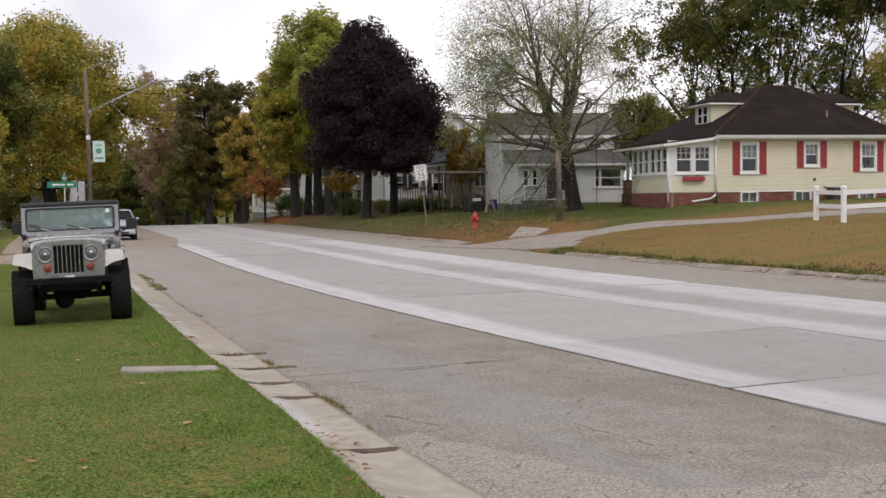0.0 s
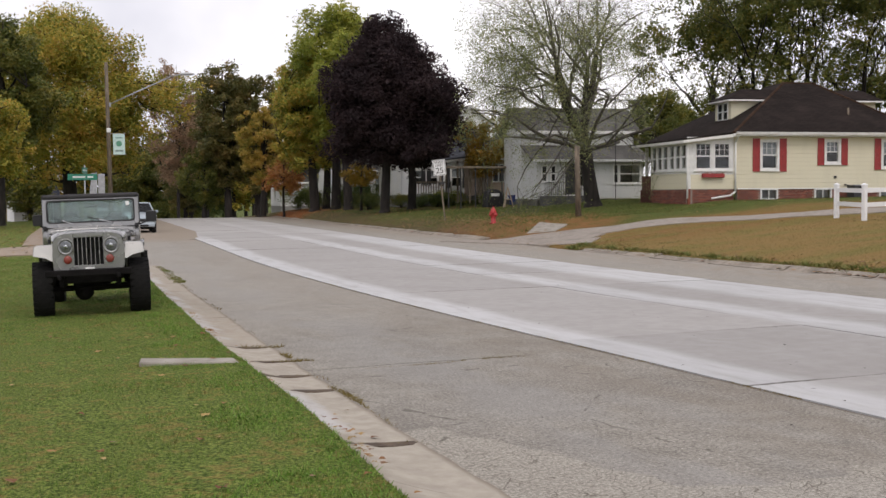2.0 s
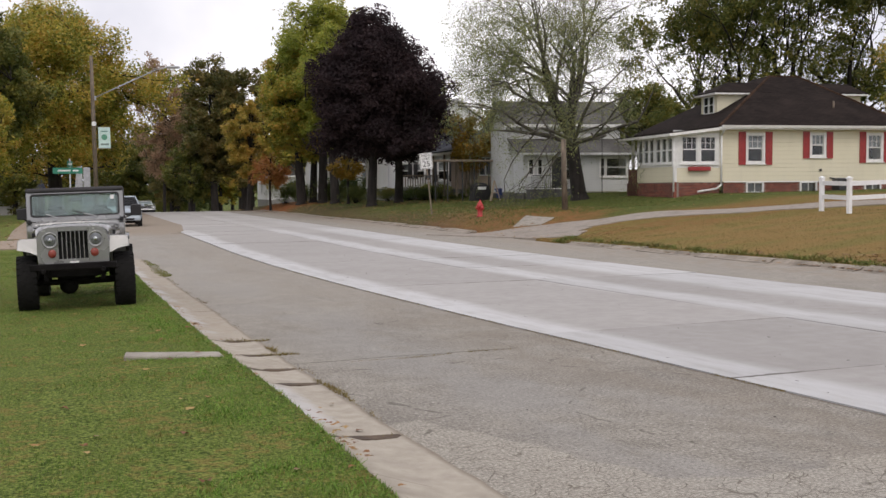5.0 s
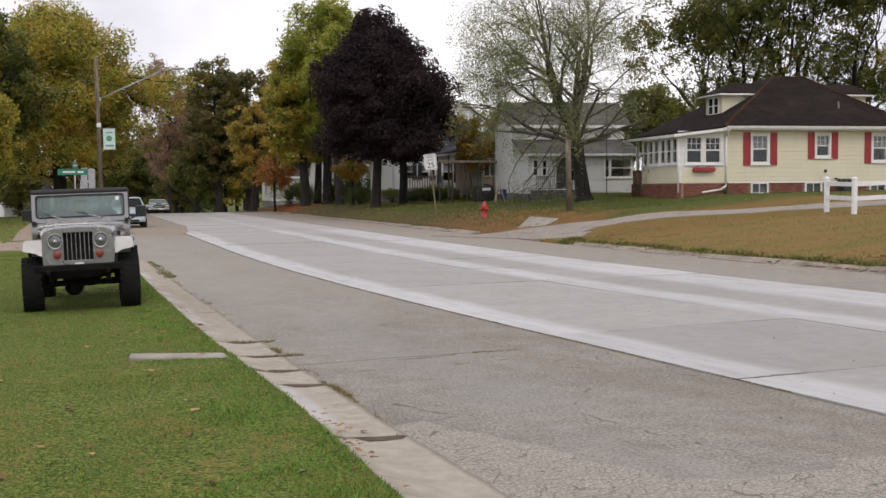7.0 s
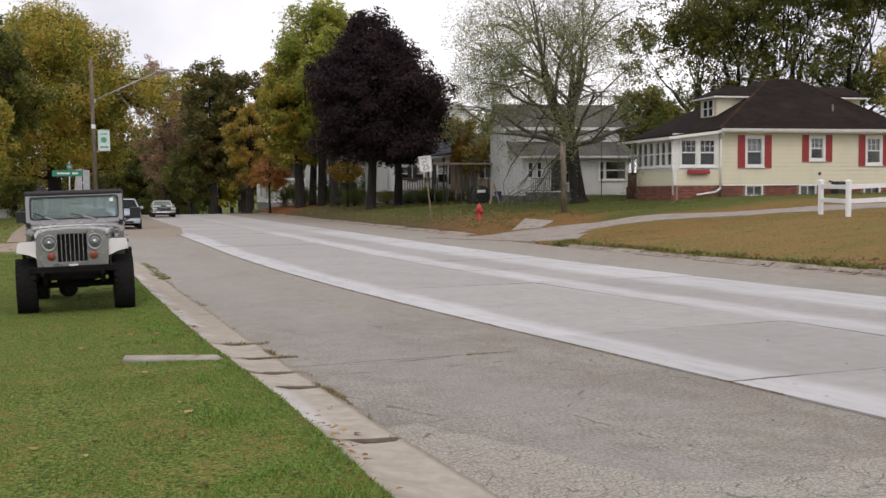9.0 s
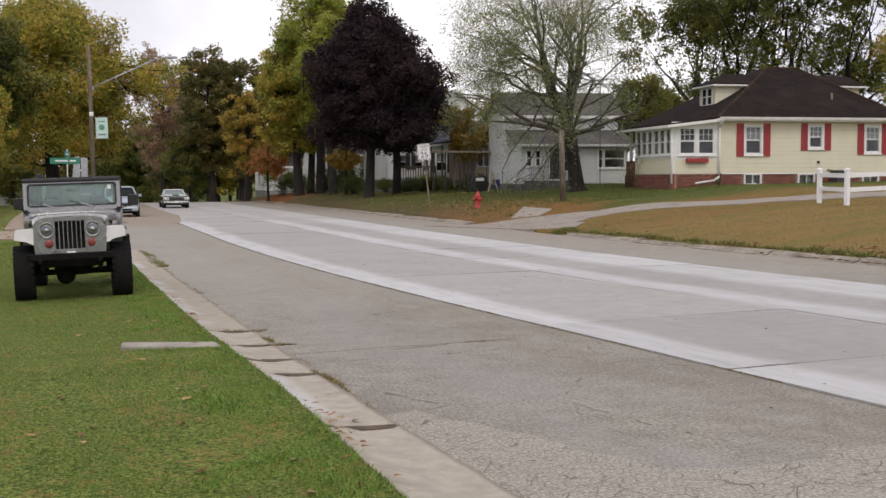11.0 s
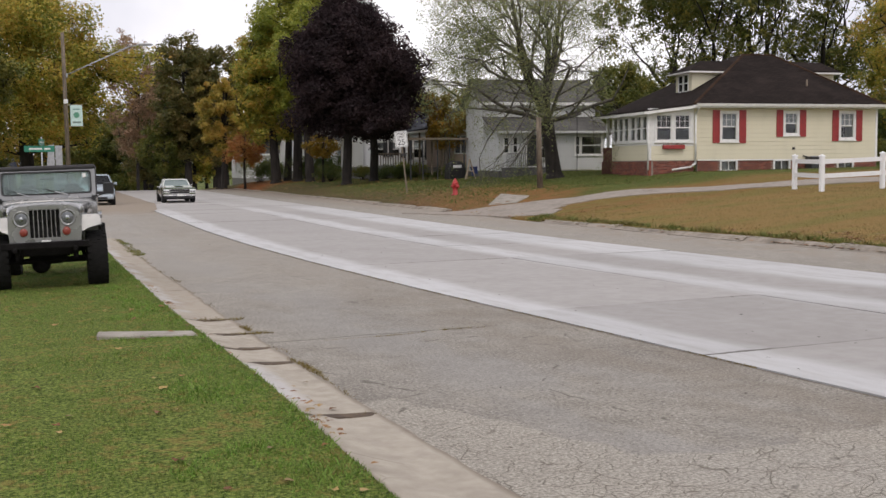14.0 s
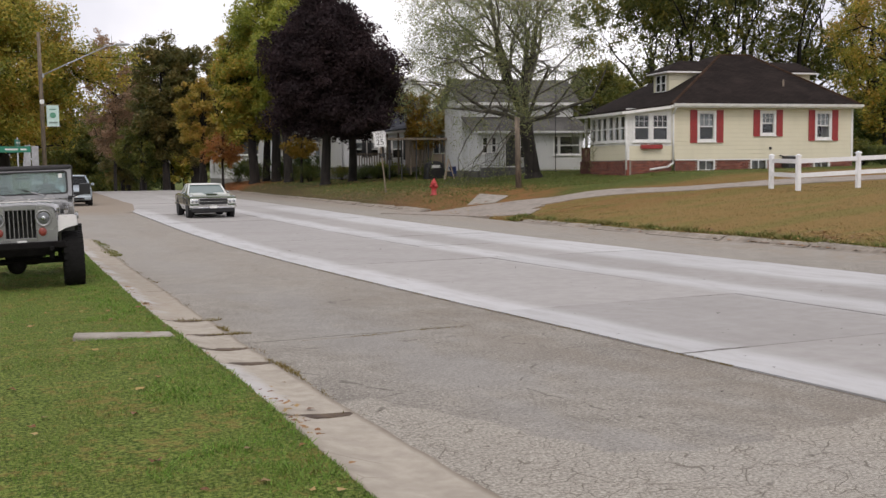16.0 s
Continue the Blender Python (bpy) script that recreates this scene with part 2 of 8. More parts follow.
    base = k.mix(k.math("MULTIPLY", seam, 0.75), base, (0.06, 0.055, 0.03))
    joint = k.math("MULTIPLY", k.ramp(k.math("ADD", u, k.math("MULTIPLY", k.noise(5, 4), 0.08)), 6.84, 6.90), k.ramp(u, 8.0, 7.9))
    base = k.mix(k.math("MULTIPLY", joint, 0.75), base, (0.085, 0.066, 0.042))
    # gravelly soil further on
    soil = k.mix(k.noise(24, 4), (0.205, 0.165, 0.125), (0.35, 0.295, 0.235))
    soft = k.math("ADD", v, k.math("MULTIPLY", k.math("SUBTRACT", k.noise(0.8, 4), 0.5), 9.0))
    col = k.mix(k.math("MULTIPLY", k.ramp(soft, 44, 52), k.ramp(u, 9.4, 9.2)), base, soil)
    rim = k.math("MULTIPLY", k.ramp(u, 15.4, 17.0), k.ramp(k.noise(2.2, 4), 0.4, 0.62, k.ramp(v, 40, 50, 0.0, 0.6), 1.0))
    col = k.mix(k.math("MULTIPLY", rim, 0.7), col, soil)
    h = k.math("SUBTRACT", k.math("ADD", k.math("MULTIPLY", tiny, 0.6), mid), k.math("MULTIPLY", crack, 1.2))
    k.bump(h, 0.5, 0.012)
    return k.done(col, 0.85, 0, 0.3)


def slab_mat():
    """Street slabs of grey concrete with pale, freshly sealed bands along the joints."""
    k = Nodes("street_concrete")
    u, v, _ = k.xyz(k.uv())
    big, mid, tiny = k.noise(0.6, 5), k.noise(4.0, 5, 0.6), k.noise(120, 2)
    base = k.mix(k.ramp(mid, 0.3, 0.7), (0.315, 0.30, 0.285), (0.36, 0.345, 0.33))
    base = k.mix(k.ramp(big, 0.42, 0.7, 0, 0.35), base, (0.275, 0.258, 0.24))
    streak = k.noise(1.0, 5, 0.65, k.stretch(k.uv(), 2.6, 0.12, 1))
    base = k.mix(k.ramp(streak, 0.5, 0.75, 0, 0.14), base, (0.42, 0.405, 0.39))
    shift = k.math("MULTIPLY", k.math("SUBTRACT", k.noise(0.45, 4, 0.6, k.stretch(k.uv(), 1, 0.7, 1)), 0.5), 0.6)
    uw = k.math("ADD", u, shift)
    bands = k.math("MAXIMUM", k.band(uw, 6.3, 7.6, 0.22), k.math("MAXIMUM", k.band(uw, 10.8, 11.6, 0.28), k.band(uw, 12.95, 14.75, 0.35)))
    fray = k.ramp(k.noise(2.4, 5, 0.7, k.stretch(k.uv(), 1.6, 0.3, 1)), 0.25, 0.6, 0.35, 1.0)
    bands = k.math("MULTIPLY", bands, k.math("MULTIPLY", fray, k.ramp(v, 49, 54, 1.0, 0.5)))
    col = k.mix(bands, base, k.mix(tiny, (0.44, 0.44, 0.44), (0.53, 0.53, 0.53)))
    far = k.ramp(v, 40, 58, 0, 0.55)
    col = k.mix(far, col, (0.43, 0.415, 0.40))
    turn = k.math("FRACT", k.math("ADD", k.math("DIVIDE", k.math("SUBTRACT", v, 8.75), 3.72), 0.5))
    away = k.math("MULTIPLY", k.math("ABSOLUTE", k.math("SUBTRACT", turn, 0.5)), 3.72)
    grime = k.ramp(k.math("ADD", away, k.math("MULTIPLY", mid, 0.03)), 0.012, 0.04, 0.5, 0.0)
    grime = k.math("MULTIPLY", grime, k.ramp(k.noise(0.9, 3, 0.6, k.uv()), 0.40, 0.56, 0.25, 1.0))
    chip = k.math("MULTIPLY", k.band(u, 6.8, 7.75, 0.12), k.ramp(k.math("ABSOLUTE", k.math("SUBTRACT", k.math("ADD", v, k.math("MULTIPLY", mid, 0.16)), 8.84)), 0.01, 0.05, 0.85, 0.0))
    grime = k.math("MAXIMUM", grime, chip)
    lane = k.ramp(k.math("ABSOLUTE", k.math("SUBTRACT", u, 10.725)), 0.01, 0.03, 0.12, 0.0)
    col = k.mix(k.math("MAXIMUM", grime, lane), col, (0.09, 0.078, 0.06))
    one = k.math("MULTIPLY", k.math("SUBTRACT", k.random(), 0.5), 0.14)
    tone = k.n.new("ShaderNodeHueSaturation")
    k.l.new(k.math("ADD", 1.0, one), tone.inputs["Value"])
    k.l.new(col, tone.inputs["Color"])
    k.bump(k.math("ADD", tiny, mid), 0.35, 0.006)
    return k.done(tone.outputs[0], k.ramp(bands, 0, 1, 0.8, 0.65), 0, 0.35)


def concrete_mat(name, a, b, blot=0.5):
    k = Nodes(name)
    mid, tiny, big = k.noise(5, 6, 0.6), k.noise(140, 2), k.noise(1.1, 4)
    col = k.mix(k.ramp(mid, 0.3, 0.7), a, b)
    col = k.mix(k.ramp(big, 0.5, 0.72, 0, blot), col, tuple(c * 0.6 for c in a))
    col = k.mix(k.ramp(tiny, 0.5, 0.8, 0, 0.3), col, tuple(c * 0.7 for c in a))
    one = k.math("ADD", 0.92, k.math("MULTIPLY", k.random(), 0.16))
    tone = k.n.new("ShaderNodeHueSaturation")
    k.l.new(one, tone.inputs["Value"]), k.l.new(col, tone.inputs["Color"])
    k.bump(k.math("ADD", tiny, mid), 0.4, 0.008)
    return k.done(tone.outputs[0], 0.85)


def siding_mat(name, color, lap=0.11, dirt=0.25):
    """Painted lap siding: the laps as relief with their shade line drawn in colour, dirt in streaks."""
    k = Nodes(name)
    x, y, z = k.xyz(k.obj())
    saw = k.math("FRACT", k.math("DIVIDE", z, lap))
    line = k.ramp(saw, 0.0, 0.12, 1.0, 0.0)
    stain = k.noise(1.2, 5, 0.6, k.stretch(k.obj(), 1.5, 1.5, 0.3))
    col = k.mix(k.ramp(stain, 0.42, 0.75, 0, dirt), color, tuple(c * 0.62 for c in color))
    # thin shade line at each lap, mixed into the paint colour
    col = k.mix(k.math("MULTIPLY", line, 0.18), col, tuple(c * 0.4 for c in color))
    k.bump(k.math("SUBTRACT", 1.0, saw), 0.8, 0.02)
    return k.done(col, 0.55, 0, 0.3)


def shingle_mat(name, a, b):
    k = Nodes(name)
    t = k.n.new("ShaderNodeTexBrick")
    k.l.new(k.uv(), t.inputs["Vector"])
    t.inputs["Color1"].default_value, t.inputs["Color2"].default_value = (*a, 1), (*b, 1)
    t.inputs["Mortar"].default_value = (*(c * 0.45 for c in a), 1)
    t.inputs["Scale"].default_value, t.inputs["Mortar Size"].default_value = 1.0, 0.012
    t.inputs["Brick Width"].default_value, t.inputs["Row Height"].default_value = 0.33, 0.14
    n, f = k.noise(0.9, 5), k.noise(60, 3)
    col = k.mix(k.ramp(n, 0.4, 0.75, 0, 0.5), t.outputs["Color"], tuple(c * 1.5 for c in b))
    col = k.mix(k.ramp(f, 0.4, 0.7, 0, 0.35), col, tuple(c * 0.5 for c in a))
    k.bump(t.outputs["Fac"], -0.5, 0.015)
    return k.done(col, 0.95, 0, 0.08)


def glass_mat(name, tint=(0.9, 0.95, 0.94), clear=1.0):
    k = Nodes(name)
    k.b.inputs["Transmission Weight"].default_value = clear
    k.b.inputs["IOR"].default_value = 1.45
    n = k.noise(3, 3, vec=k.obj())
    k.bump(n, 0.04, 0.01)
    return k.done(tint, 0.02)


TURF, ASPHALT, SLAB = ground_mat(), asphalt_mat(), slab_mat()


def gutter_mat():
    """Gutter concrete: bare tan slabs, a chalky bleached strip by the lawn, dirt at the street edge and hairline cracks."""
    k = Nodes("gutter_concrete")
    s, v, _ = k.xyz(k.uv())
    mid, tiny, big = k.noise(5, 6, 0.6), k.noise(140, 2), k.noise(1.1, 4)
    col = k.mix(k.ramp(mid, 0.3, 0.7), (0.335, 0.297, 0.24), (0.425, 0.38, 0.315))
    col = k.mix(k.ramp(tiny, 0.5, 0.8, 0, 0.3), col, (0.25, 0.22, 0.18))
    chalk = k.math("MULTIPLY", k.ramp(k.math("ADD", s, k.math("MULTIPLY", k.math("SUBTRACT", mid, 0.5), 0.5)), 0.50, 0.28), k.math("MAXIMUM", k.band(v, 8.2, 10.0, 0.25), k.math("MULTIPLY", k.ramp(v, 13.6, 14.2), k.ramp(big, 0.42, 0.56))))
    col = k.mix(k.math("MULTIPLY", chalk, 0.6), col, (0.52, 0.52, 0.53))
    col = k.mix(k.ramp(k.noise(2.3, 6, 0.7), 0.46, 0.66, 0, 0.45), col, (0.25, 0.215, 0.175))
    worn = k.math("MULTIPLY", k.ramp(v, 13.0, 15.0), k.ramp(mid, 0.42, 0.6))
    col = k.mix(k.math("MULTIPLY", worn, 0.55), col, (0.27, 0.215, 0.16))
    rim = k.math("MAXIMUM", k.ramp(k.math("ADD", s, k.math("MULTIPLY", mid, 0.16)), 0.97, 1.08), k.ramp(k.math("SUBTRACT", s, k.math("MULTIPLY", mid, 0.14)), 0.04, -0.03))
    col = k.mix(k.math("MULTIPLY", rim, 0.7), col, (0.15, 0.115, 0.08))
    hair = k.voronoi(0.9, "DISTANCE_TO_EDGE", k.pos())
    col = k.mix(k.math("MULTIPLY", k.ramp(hair, 0.002, 0.006, 1.0, 0.0), k.ramp(big, 0.52, 0.58, 0, 0.45)), col, (0.13, 0.105, 0.08))
    k.bump(k.math("ADD", tiny, mid), 0.4, 0.008)
    return k.done(col, 0.85)


GUTTER = gutter_mat()
SOIL = concrete_mat("joint_soil", (0.05, 0.032, 0.02), (0.12, 0.08, 0.048))
KERB_OLD = concrete_mat("old_kerb_concrete", (0.20, 0.17, 0.135), (0.34, 0.295, 0.245), 0.8)
WALKWAY = concrete_mat("old_walk_concrete", (0.24, 0.215, 0.18), (0.36, 0.33, 0.285))
DRIVE = concrete_mat("drive_gravel", (0.22, 0.19, 0.16), (0.315, 0.275, 0.235))
LANE = concrete_mat("lane_gravel", (0.24, 0.18, 0.13), (0.36, 0.285, 0.22))
BARK = bark_mat("dark_bark", (0.026, 0.021, 0.018))
BARK_GREY = bark_mat("grey_bark", (0.17, 0.15, 0.125))
GLASS = glass_mat("window_glass")
WHITE = plain("white_paint", (0.76, 0.76, 0.74), 0.45, grain=0.05)


# ---- helpers for meshes ----
def bend(y):
    """How far the street has swung aside at y."""
    if y < 14:
        return 0.0
    if y < 35:
        return 0.1 / 42 * (y - 14) ** 2
    return 1.05 + 0.1 * (min(y, 220) - 35)


KERB_LAWN = ((-40, -0.73), (5.5, 2.27), (9.0, 2.57), (13.0, 2.77), (18.0, 3.09), (24.0, 3.37), (31.0, 3.62), (39.0, 2.6))
KERB_STREET = ((-40, -0.05), (5.5, 3.03), (7.7, 3.10), (10.4, 3.24), (13.5, 3.45), (18.0, 3.75), (23.5, 3.98), (31.0, 4.12))


def kerb_line(y):
    """The lawn edge of the near kerb: it runs aslant to the street until the side lane."""
    return curve_at(y, KERB_LAWN)


def crest(y):
    return 0.0 if y < 98 else -0.035 * (min(y, 230) - 98)


def curve_at(v, pts):
    if v <= pts[0][0]:
        return pts[0][1]
    for (a, p), (b, q) in zip(pts, pts[1:]):
        if v <= b:
            return p + (q - p) * (v - a) / (b - a)
    return pts[-1][1]


BANK_FAR = ((18.3, 0.10), (19.1, 0.48), (20.0, 0.62), (23.0, 0.86), (27.0, 1.05), (31.0, 1.48), (34.0, 1.54), (45, 1.72), (90, 2.6), (300, 3.0))
BANK_NEAR = ((18.3, 0.10), (27.0, 0.88), (30.5, 1.0), (36.0, 1.22), (45, 1.55), (90, 2.6), (300, 3.0))


def ground_z(x, y):
    """Height of the lawns (and of the street, 0) at a place."""
    u = x - bend(y)
    if u < kerb_line(y):
        return 0.12 - 0.03 * (kerb_line(y) - max(u, -6)) + 0.012 * noise.noise((x * 0.7, y * 0.7, 0)) + crest(y)
    if u < 18.3:
        return crest(y)
    k = min(1, max(0, (y - 31) / 8))
    z = curve_at(u, BANK_NEAR) * (1 - k) + curve_at(u, BANK_FAR) * k
    dip = min(1, max(0, (5.4 - abs(y - 38.0)) / 1.6)) * min(1, max(0, (24.5 - u) / 2))
    z = z * (1 - dip) + min(z, 0.02 + 0.125 * (u - 18.3)) * dip
    return z + 0.03 * noise.noise((x * 0.5, y * 0.5, 3)) * min(1, (u - 18.3)) + crest(y)


def mesh_of(name, verts, faces, mat=None, uvs=None, smooth=False):
    me = bpy.data.meshes.new(name)
    me.from_pydata(verts, [], faces)
    if uvs is not None:
        layer = me.uv_layers.new(name="UVMap")
        idx = np.zeros(len(me.loops), dtype=np.int32)
        me.loops.foreach_get("vertex_index", idx)
        layer.data.foreach_set("uv", np.asarray(uvs, dtype=np.float32)[idx].ravel())
    if mat:
        me.materials.append(mat)
    if smooth:
        me.polygons.foreach_set("use_smooth", [True] * len(me.polygons))
    me.update()
    return me


def thing(name, m, label, category, group="", kind=""):
    ob = new(name)
    ob.empty_display_size = 0.2
    ob.matrix_basis = m
    return tagged(ob, label, category, group, kind)


def part(name, bm, mat, parent, label="", m=None, smooth=False, uv=False):
    """Links a bmesh as one mesh object under a thing or a part."""
    me = bpy.data.meshes.new(name)
    if smooth:
        for f in bm.faces:
            f.smooth = True
    bmesh.ops.recalc_face_normals(bm, faces=bm.faces)
    if uv:
        layer = bm.loops.layers.uv.new("UVMap")
        for f in bm.faces:
            n = f.normal
            side = Vector((-n.y, n.x, 0))
            side = side.normalized() if side.length > 0.05 else Vector((1, 0, 0))
            rise = n.cross(side)
            for lp in f.loops:
                lp[layer].uv = (lp.vert.co.dot(side), lp.vert.co.dot(rise))
    bm.to_mesh(me)
    bm.free()
    me.materials.append(mat)
    ob = new(name, me)
    ob.parent = parent
    if m is not None:
        ob.matrix_basis = m
    if label:
        ob["label"] = label
    return ob


def bm_box(x0, x1, y0, y1, z0, z1, bevel=0.0, bm=None, seg=1):
    bm = bm or bmesh.new()
    vs = [bm.verts.new(p) for p in ((x0, y0, z0), (x1, y0, z0), (x1, y1, z0), (x0, y1, z0), (x0, y0, z1), (x1, y0, z1), (x1, y1, z1), (x0, y1, z1))]
    fs = [bm.faces.new([vs[i] for i in q]) for q in ((3, 2, 1, 0), (4, 5, 6, 7), (0, 1, 5, 4), (1, 2, 6, 5), (2, 3, 7, 6), (3, 0, 4, 7))]
    if bevel:
        bmesh.ops.bevel(bm, geom=list({e for f in fs for e in f.edges}), offset=bevel, segments=seg, profile=0.5, affect="EDGES")
    return bm


def bm_tube(p0, p1, r0, r1=None, n=10, bm=None, cap=True):
    bm = bm or bmesh.new()
    r1 = r0 if r1 is None else r1
    p0, p1 = Vector(p0), Vector(p1)
    q = (p1 - p0).to_track_quat("Z", "Y")
    rings = []
    for p, r in ((p0, r0), (p1, r1)):
        rings.append([bm.verts.new(p + q @ Vector((r * math.cos(2 * math.pi * i / n), r * math.sin(2 * math.pi * i / n), 0))) for i in range(n)])
    for i in range(n):
        bm.faces.new((rings[0][i], rings[0][(i + 1) % n], rings[1][(i + 1) % n], rings[1][i]))
    if cap:
        bm.faces.new(rings[0][::-1]), bm.faces.new(rings[1])
    return bm


def bm_loft(sections, bm=None, close=True, cap=True):
    """Skin over rings of equal length."""
    bm = bm or bmesh.new()
    rings = [[bm.verts.new(p) for p in s] for s in sections]
    n = len(rings[0])
    for a, b in zip(rings, rings[1:]):
        for i in range(n if close else n - 1):
            bm.faces.new((a[i], a[(i + 1) % n], b[(i + 1) % n], b[i]))
    if cap and close:
        bm.faces.new(rings[0][::-1]), bm.faces.new(rings[-1])
    return bm


def bm_prism(outline, axis, a, b, bevel=0.0, bm=None):
    """An outline of (p, q) pairs pushed from a to b along the axis: x takes (y, z), y takes (x, z), z takes (x, y)."""
    put = {"x": lambda p, q, r: (r, p, q), "y": lambda p, q, r: (p, r, q), "z": lambda p, q, r: (p, q, r)}[axis]
    bm = bm or bmesh.new()
    lo = [bm.verts.new(put(p, q, a)) for p, q in outline]
    hi = [bm.verts.new(put(p, q, b)) for p, q in outline]
    n = len(lo)
    fs = [bm.faces.new(lo[::-1]), bm.faces.new(hi)]
    fs += [bm.faces.new((lo[i], lo[(i + 1) % n], hi[(i + 1) % n], hi[i])) for i in range(n)]
    if bevel:
        bmesh.ops.bevel(bm, geom=list({e for f in fs for e in f.edges}), offset=bevel, segments=1, affect="EDGES")
    return bm


def bm_lathe(profile, n=20, bm=None, m=None):
    """A profile of (radius, height) turned round z."""
    bm = bm or bmesh.new()
    m = m or Matrix()
    rings = [[bm.verts.new(m @ Vector((r * math.cos(2 * math.pi * i / n), r * math.sin(2 * math.pi * i / n), z))) for i in range(n)] for r, z in profile]
    for a, b in zip(rings, rings[1:]):
        for i in range(n):
            bm.faces.new((a[i], a[(i + 1) % n], b[(i + 1) % n], b[i]))
    for ring, flip in ((rings[0], True), (rings[-1], False)):
        bm.faces.new(ring[::-1] if flip else ring)
    return bm


# ---- ground ----
def build_ground():
    us = [-3000, -900, -300, -150, -100, -70, -50, -40, -30, -24, -18, -14, -10, -8, -6, -5, -4, -3, -2, -1, 0, 0.7, 1.4, 2.0, 2.4, 2.61, 2.63, 10, 18.28, 18.3, 18.6, 19.1, 19.6, 20]
    us += [20 + 1.0 * i for i in range(1, 26)] + [48, 52, 57, 63, 70, 80, 90, 110, 150, 300, 900, 3000]
    ys = [-3000, -600, -150, -60, -30, -15, -8, -4] + [i * 1.0 for i in range(0, 64)] + [64 + 3 * i for i in range(0, 40)] + [200, 230, 300, 500, 1000, 3000]
    verts, uvs, faces = [], [], []
    for y in ys:
        for u in us:
            if -6.5 < u < 2.64:
                u = u + (kerb_line(y) - 2.62) * min(1, (u + 6) / 6)
            x = u + bend(y)
            z = ground_z(x, y)
            if kerb_line(y) < u < 18.29:
                z = crest(y) - 0.09
            verts.append((x, y, z)), uvs.append((u, y))
    w = len(us)
    for j in range(len(ys) - 1):
        for i in range(w - 1):
            a = j * w + i
            faces.append((a, a + 1, a + w + 1, a + w))
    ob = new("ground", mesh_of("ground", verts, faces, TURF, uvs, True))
    tagged(ob, "mown autumn lawn, green and dry tan patches on both sides of the street", "lawn", kind="structure")
    return ob


def strip(name, u0, u1, y0, y1, mat, z=0.0, deep=0.12, gap=0.0, step=1.2, parent=None, cross=None, jitter=0.0, rng=None, slant=None):
    """A solid strip of street surface from u0 to u1 across and y0 to y1 along, following the bend. cross: heights across."""
    cross = cross or ((u0, z), (u1, z))
    n = max(1, int(math.ceil((y1 - y0 - 2 * gap) / step)))
    rows = [y0 + gap + (y1 - y0 - 2 * gap) * i / n for i in range(n + 1)]
    tilt = [rng.uniform(-jitter, jitter) for _ in range(4)] if jitter else [0] * 4
    verts, uvs, faces = [], [], []
    cols = [(u0 + gap if i == 0 else u1 - gap if i == len(cross) - 1 else u, h) for i, (u, h) in enumerate(cross)]
    w = len(cols)
    for layer in (0, 1):
        for j, y in enumerate(rows):
            for i, (u, h) in enumerate(cols):
                a, b = j / n, i / (w - 1)
                d = tilt[0] * (1 - a) * (1 - b) + tilt[1] * a * (1 - b) + tilt[2] * (1 - a) * b + tilt[3] * a * b
                aside = slant(y, u) if slant else 0.0
                verts.append((u + aside + bend(y), y, (h + d if layer == 0 else -deep) + crest(y)))
                uvs.append((u, y))
    m = w * len(rows)
    for j in range(n):
        for i in range(w - 1):
            a = j * w + i
            faces.append((a, a + 1, a + w + 1, a + w))
    for j in range(n):
        for i in (0, w - 1):
            a = j * w + i
            faces.append((a, a + w, a + w + m, a + m))
    for j in (0, n):
        for i in range(w - 1):
            a = j * w + i
            faces.append((a, a + 1, a + 1 + m, a + m))
    me = mesh_of(name, verts, faces, mat, uvs)
    bm = bmesh.new()
    bm.from_mesh(me)
    bmesh.ops.recalc_face_normals(bm, faces=bm.faces)
    bm.to_mesh(me), bm.free()
    ob = new(name, me)
    ob.parent = parent
    return ob


build_ground()
STREET_END = 135
road = tagged(new("road"), "wide small-town street of grey concrete slabs with pale sealed bands", "street", kind="structure")


def build_street():
    rng = random.Random(4)
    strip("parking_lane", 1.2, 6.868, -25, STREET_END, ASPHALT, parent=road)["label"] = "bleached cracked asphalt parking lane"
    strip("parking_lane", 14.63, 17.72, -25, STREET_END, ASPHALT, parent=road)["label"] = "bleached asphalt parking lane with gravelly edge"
    strip("shoulder", 6.2, 7.85, 49.0, 118, ASPHALT, parent=road, cross=((6.2, -0.004), (6.75, 0.012), (7.2, 0.016), (7.85, 0.014)), slant=lambda y, u: max(0, u - 6.75) * (-0.92 + min(0.9, max(0, y - 49) * 0.09) + 0.18 * noise.noise((y * 0.45, 0, 9))))["label"] = "gravelly soil washed over the street edge"
    joints = [-25.0 + 3.72 * i for i in range(60)]
    joints = [j + 8.75 - joints[9] for j in joints if j < STREET_END]
    for a, b in zip(joints, joints[1:]):
        for u0, u1 in ((6.9, 10.72), (10.73, 14.62)):
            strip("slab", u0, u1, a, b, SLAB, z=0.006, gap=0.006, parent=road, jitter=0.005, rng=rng)


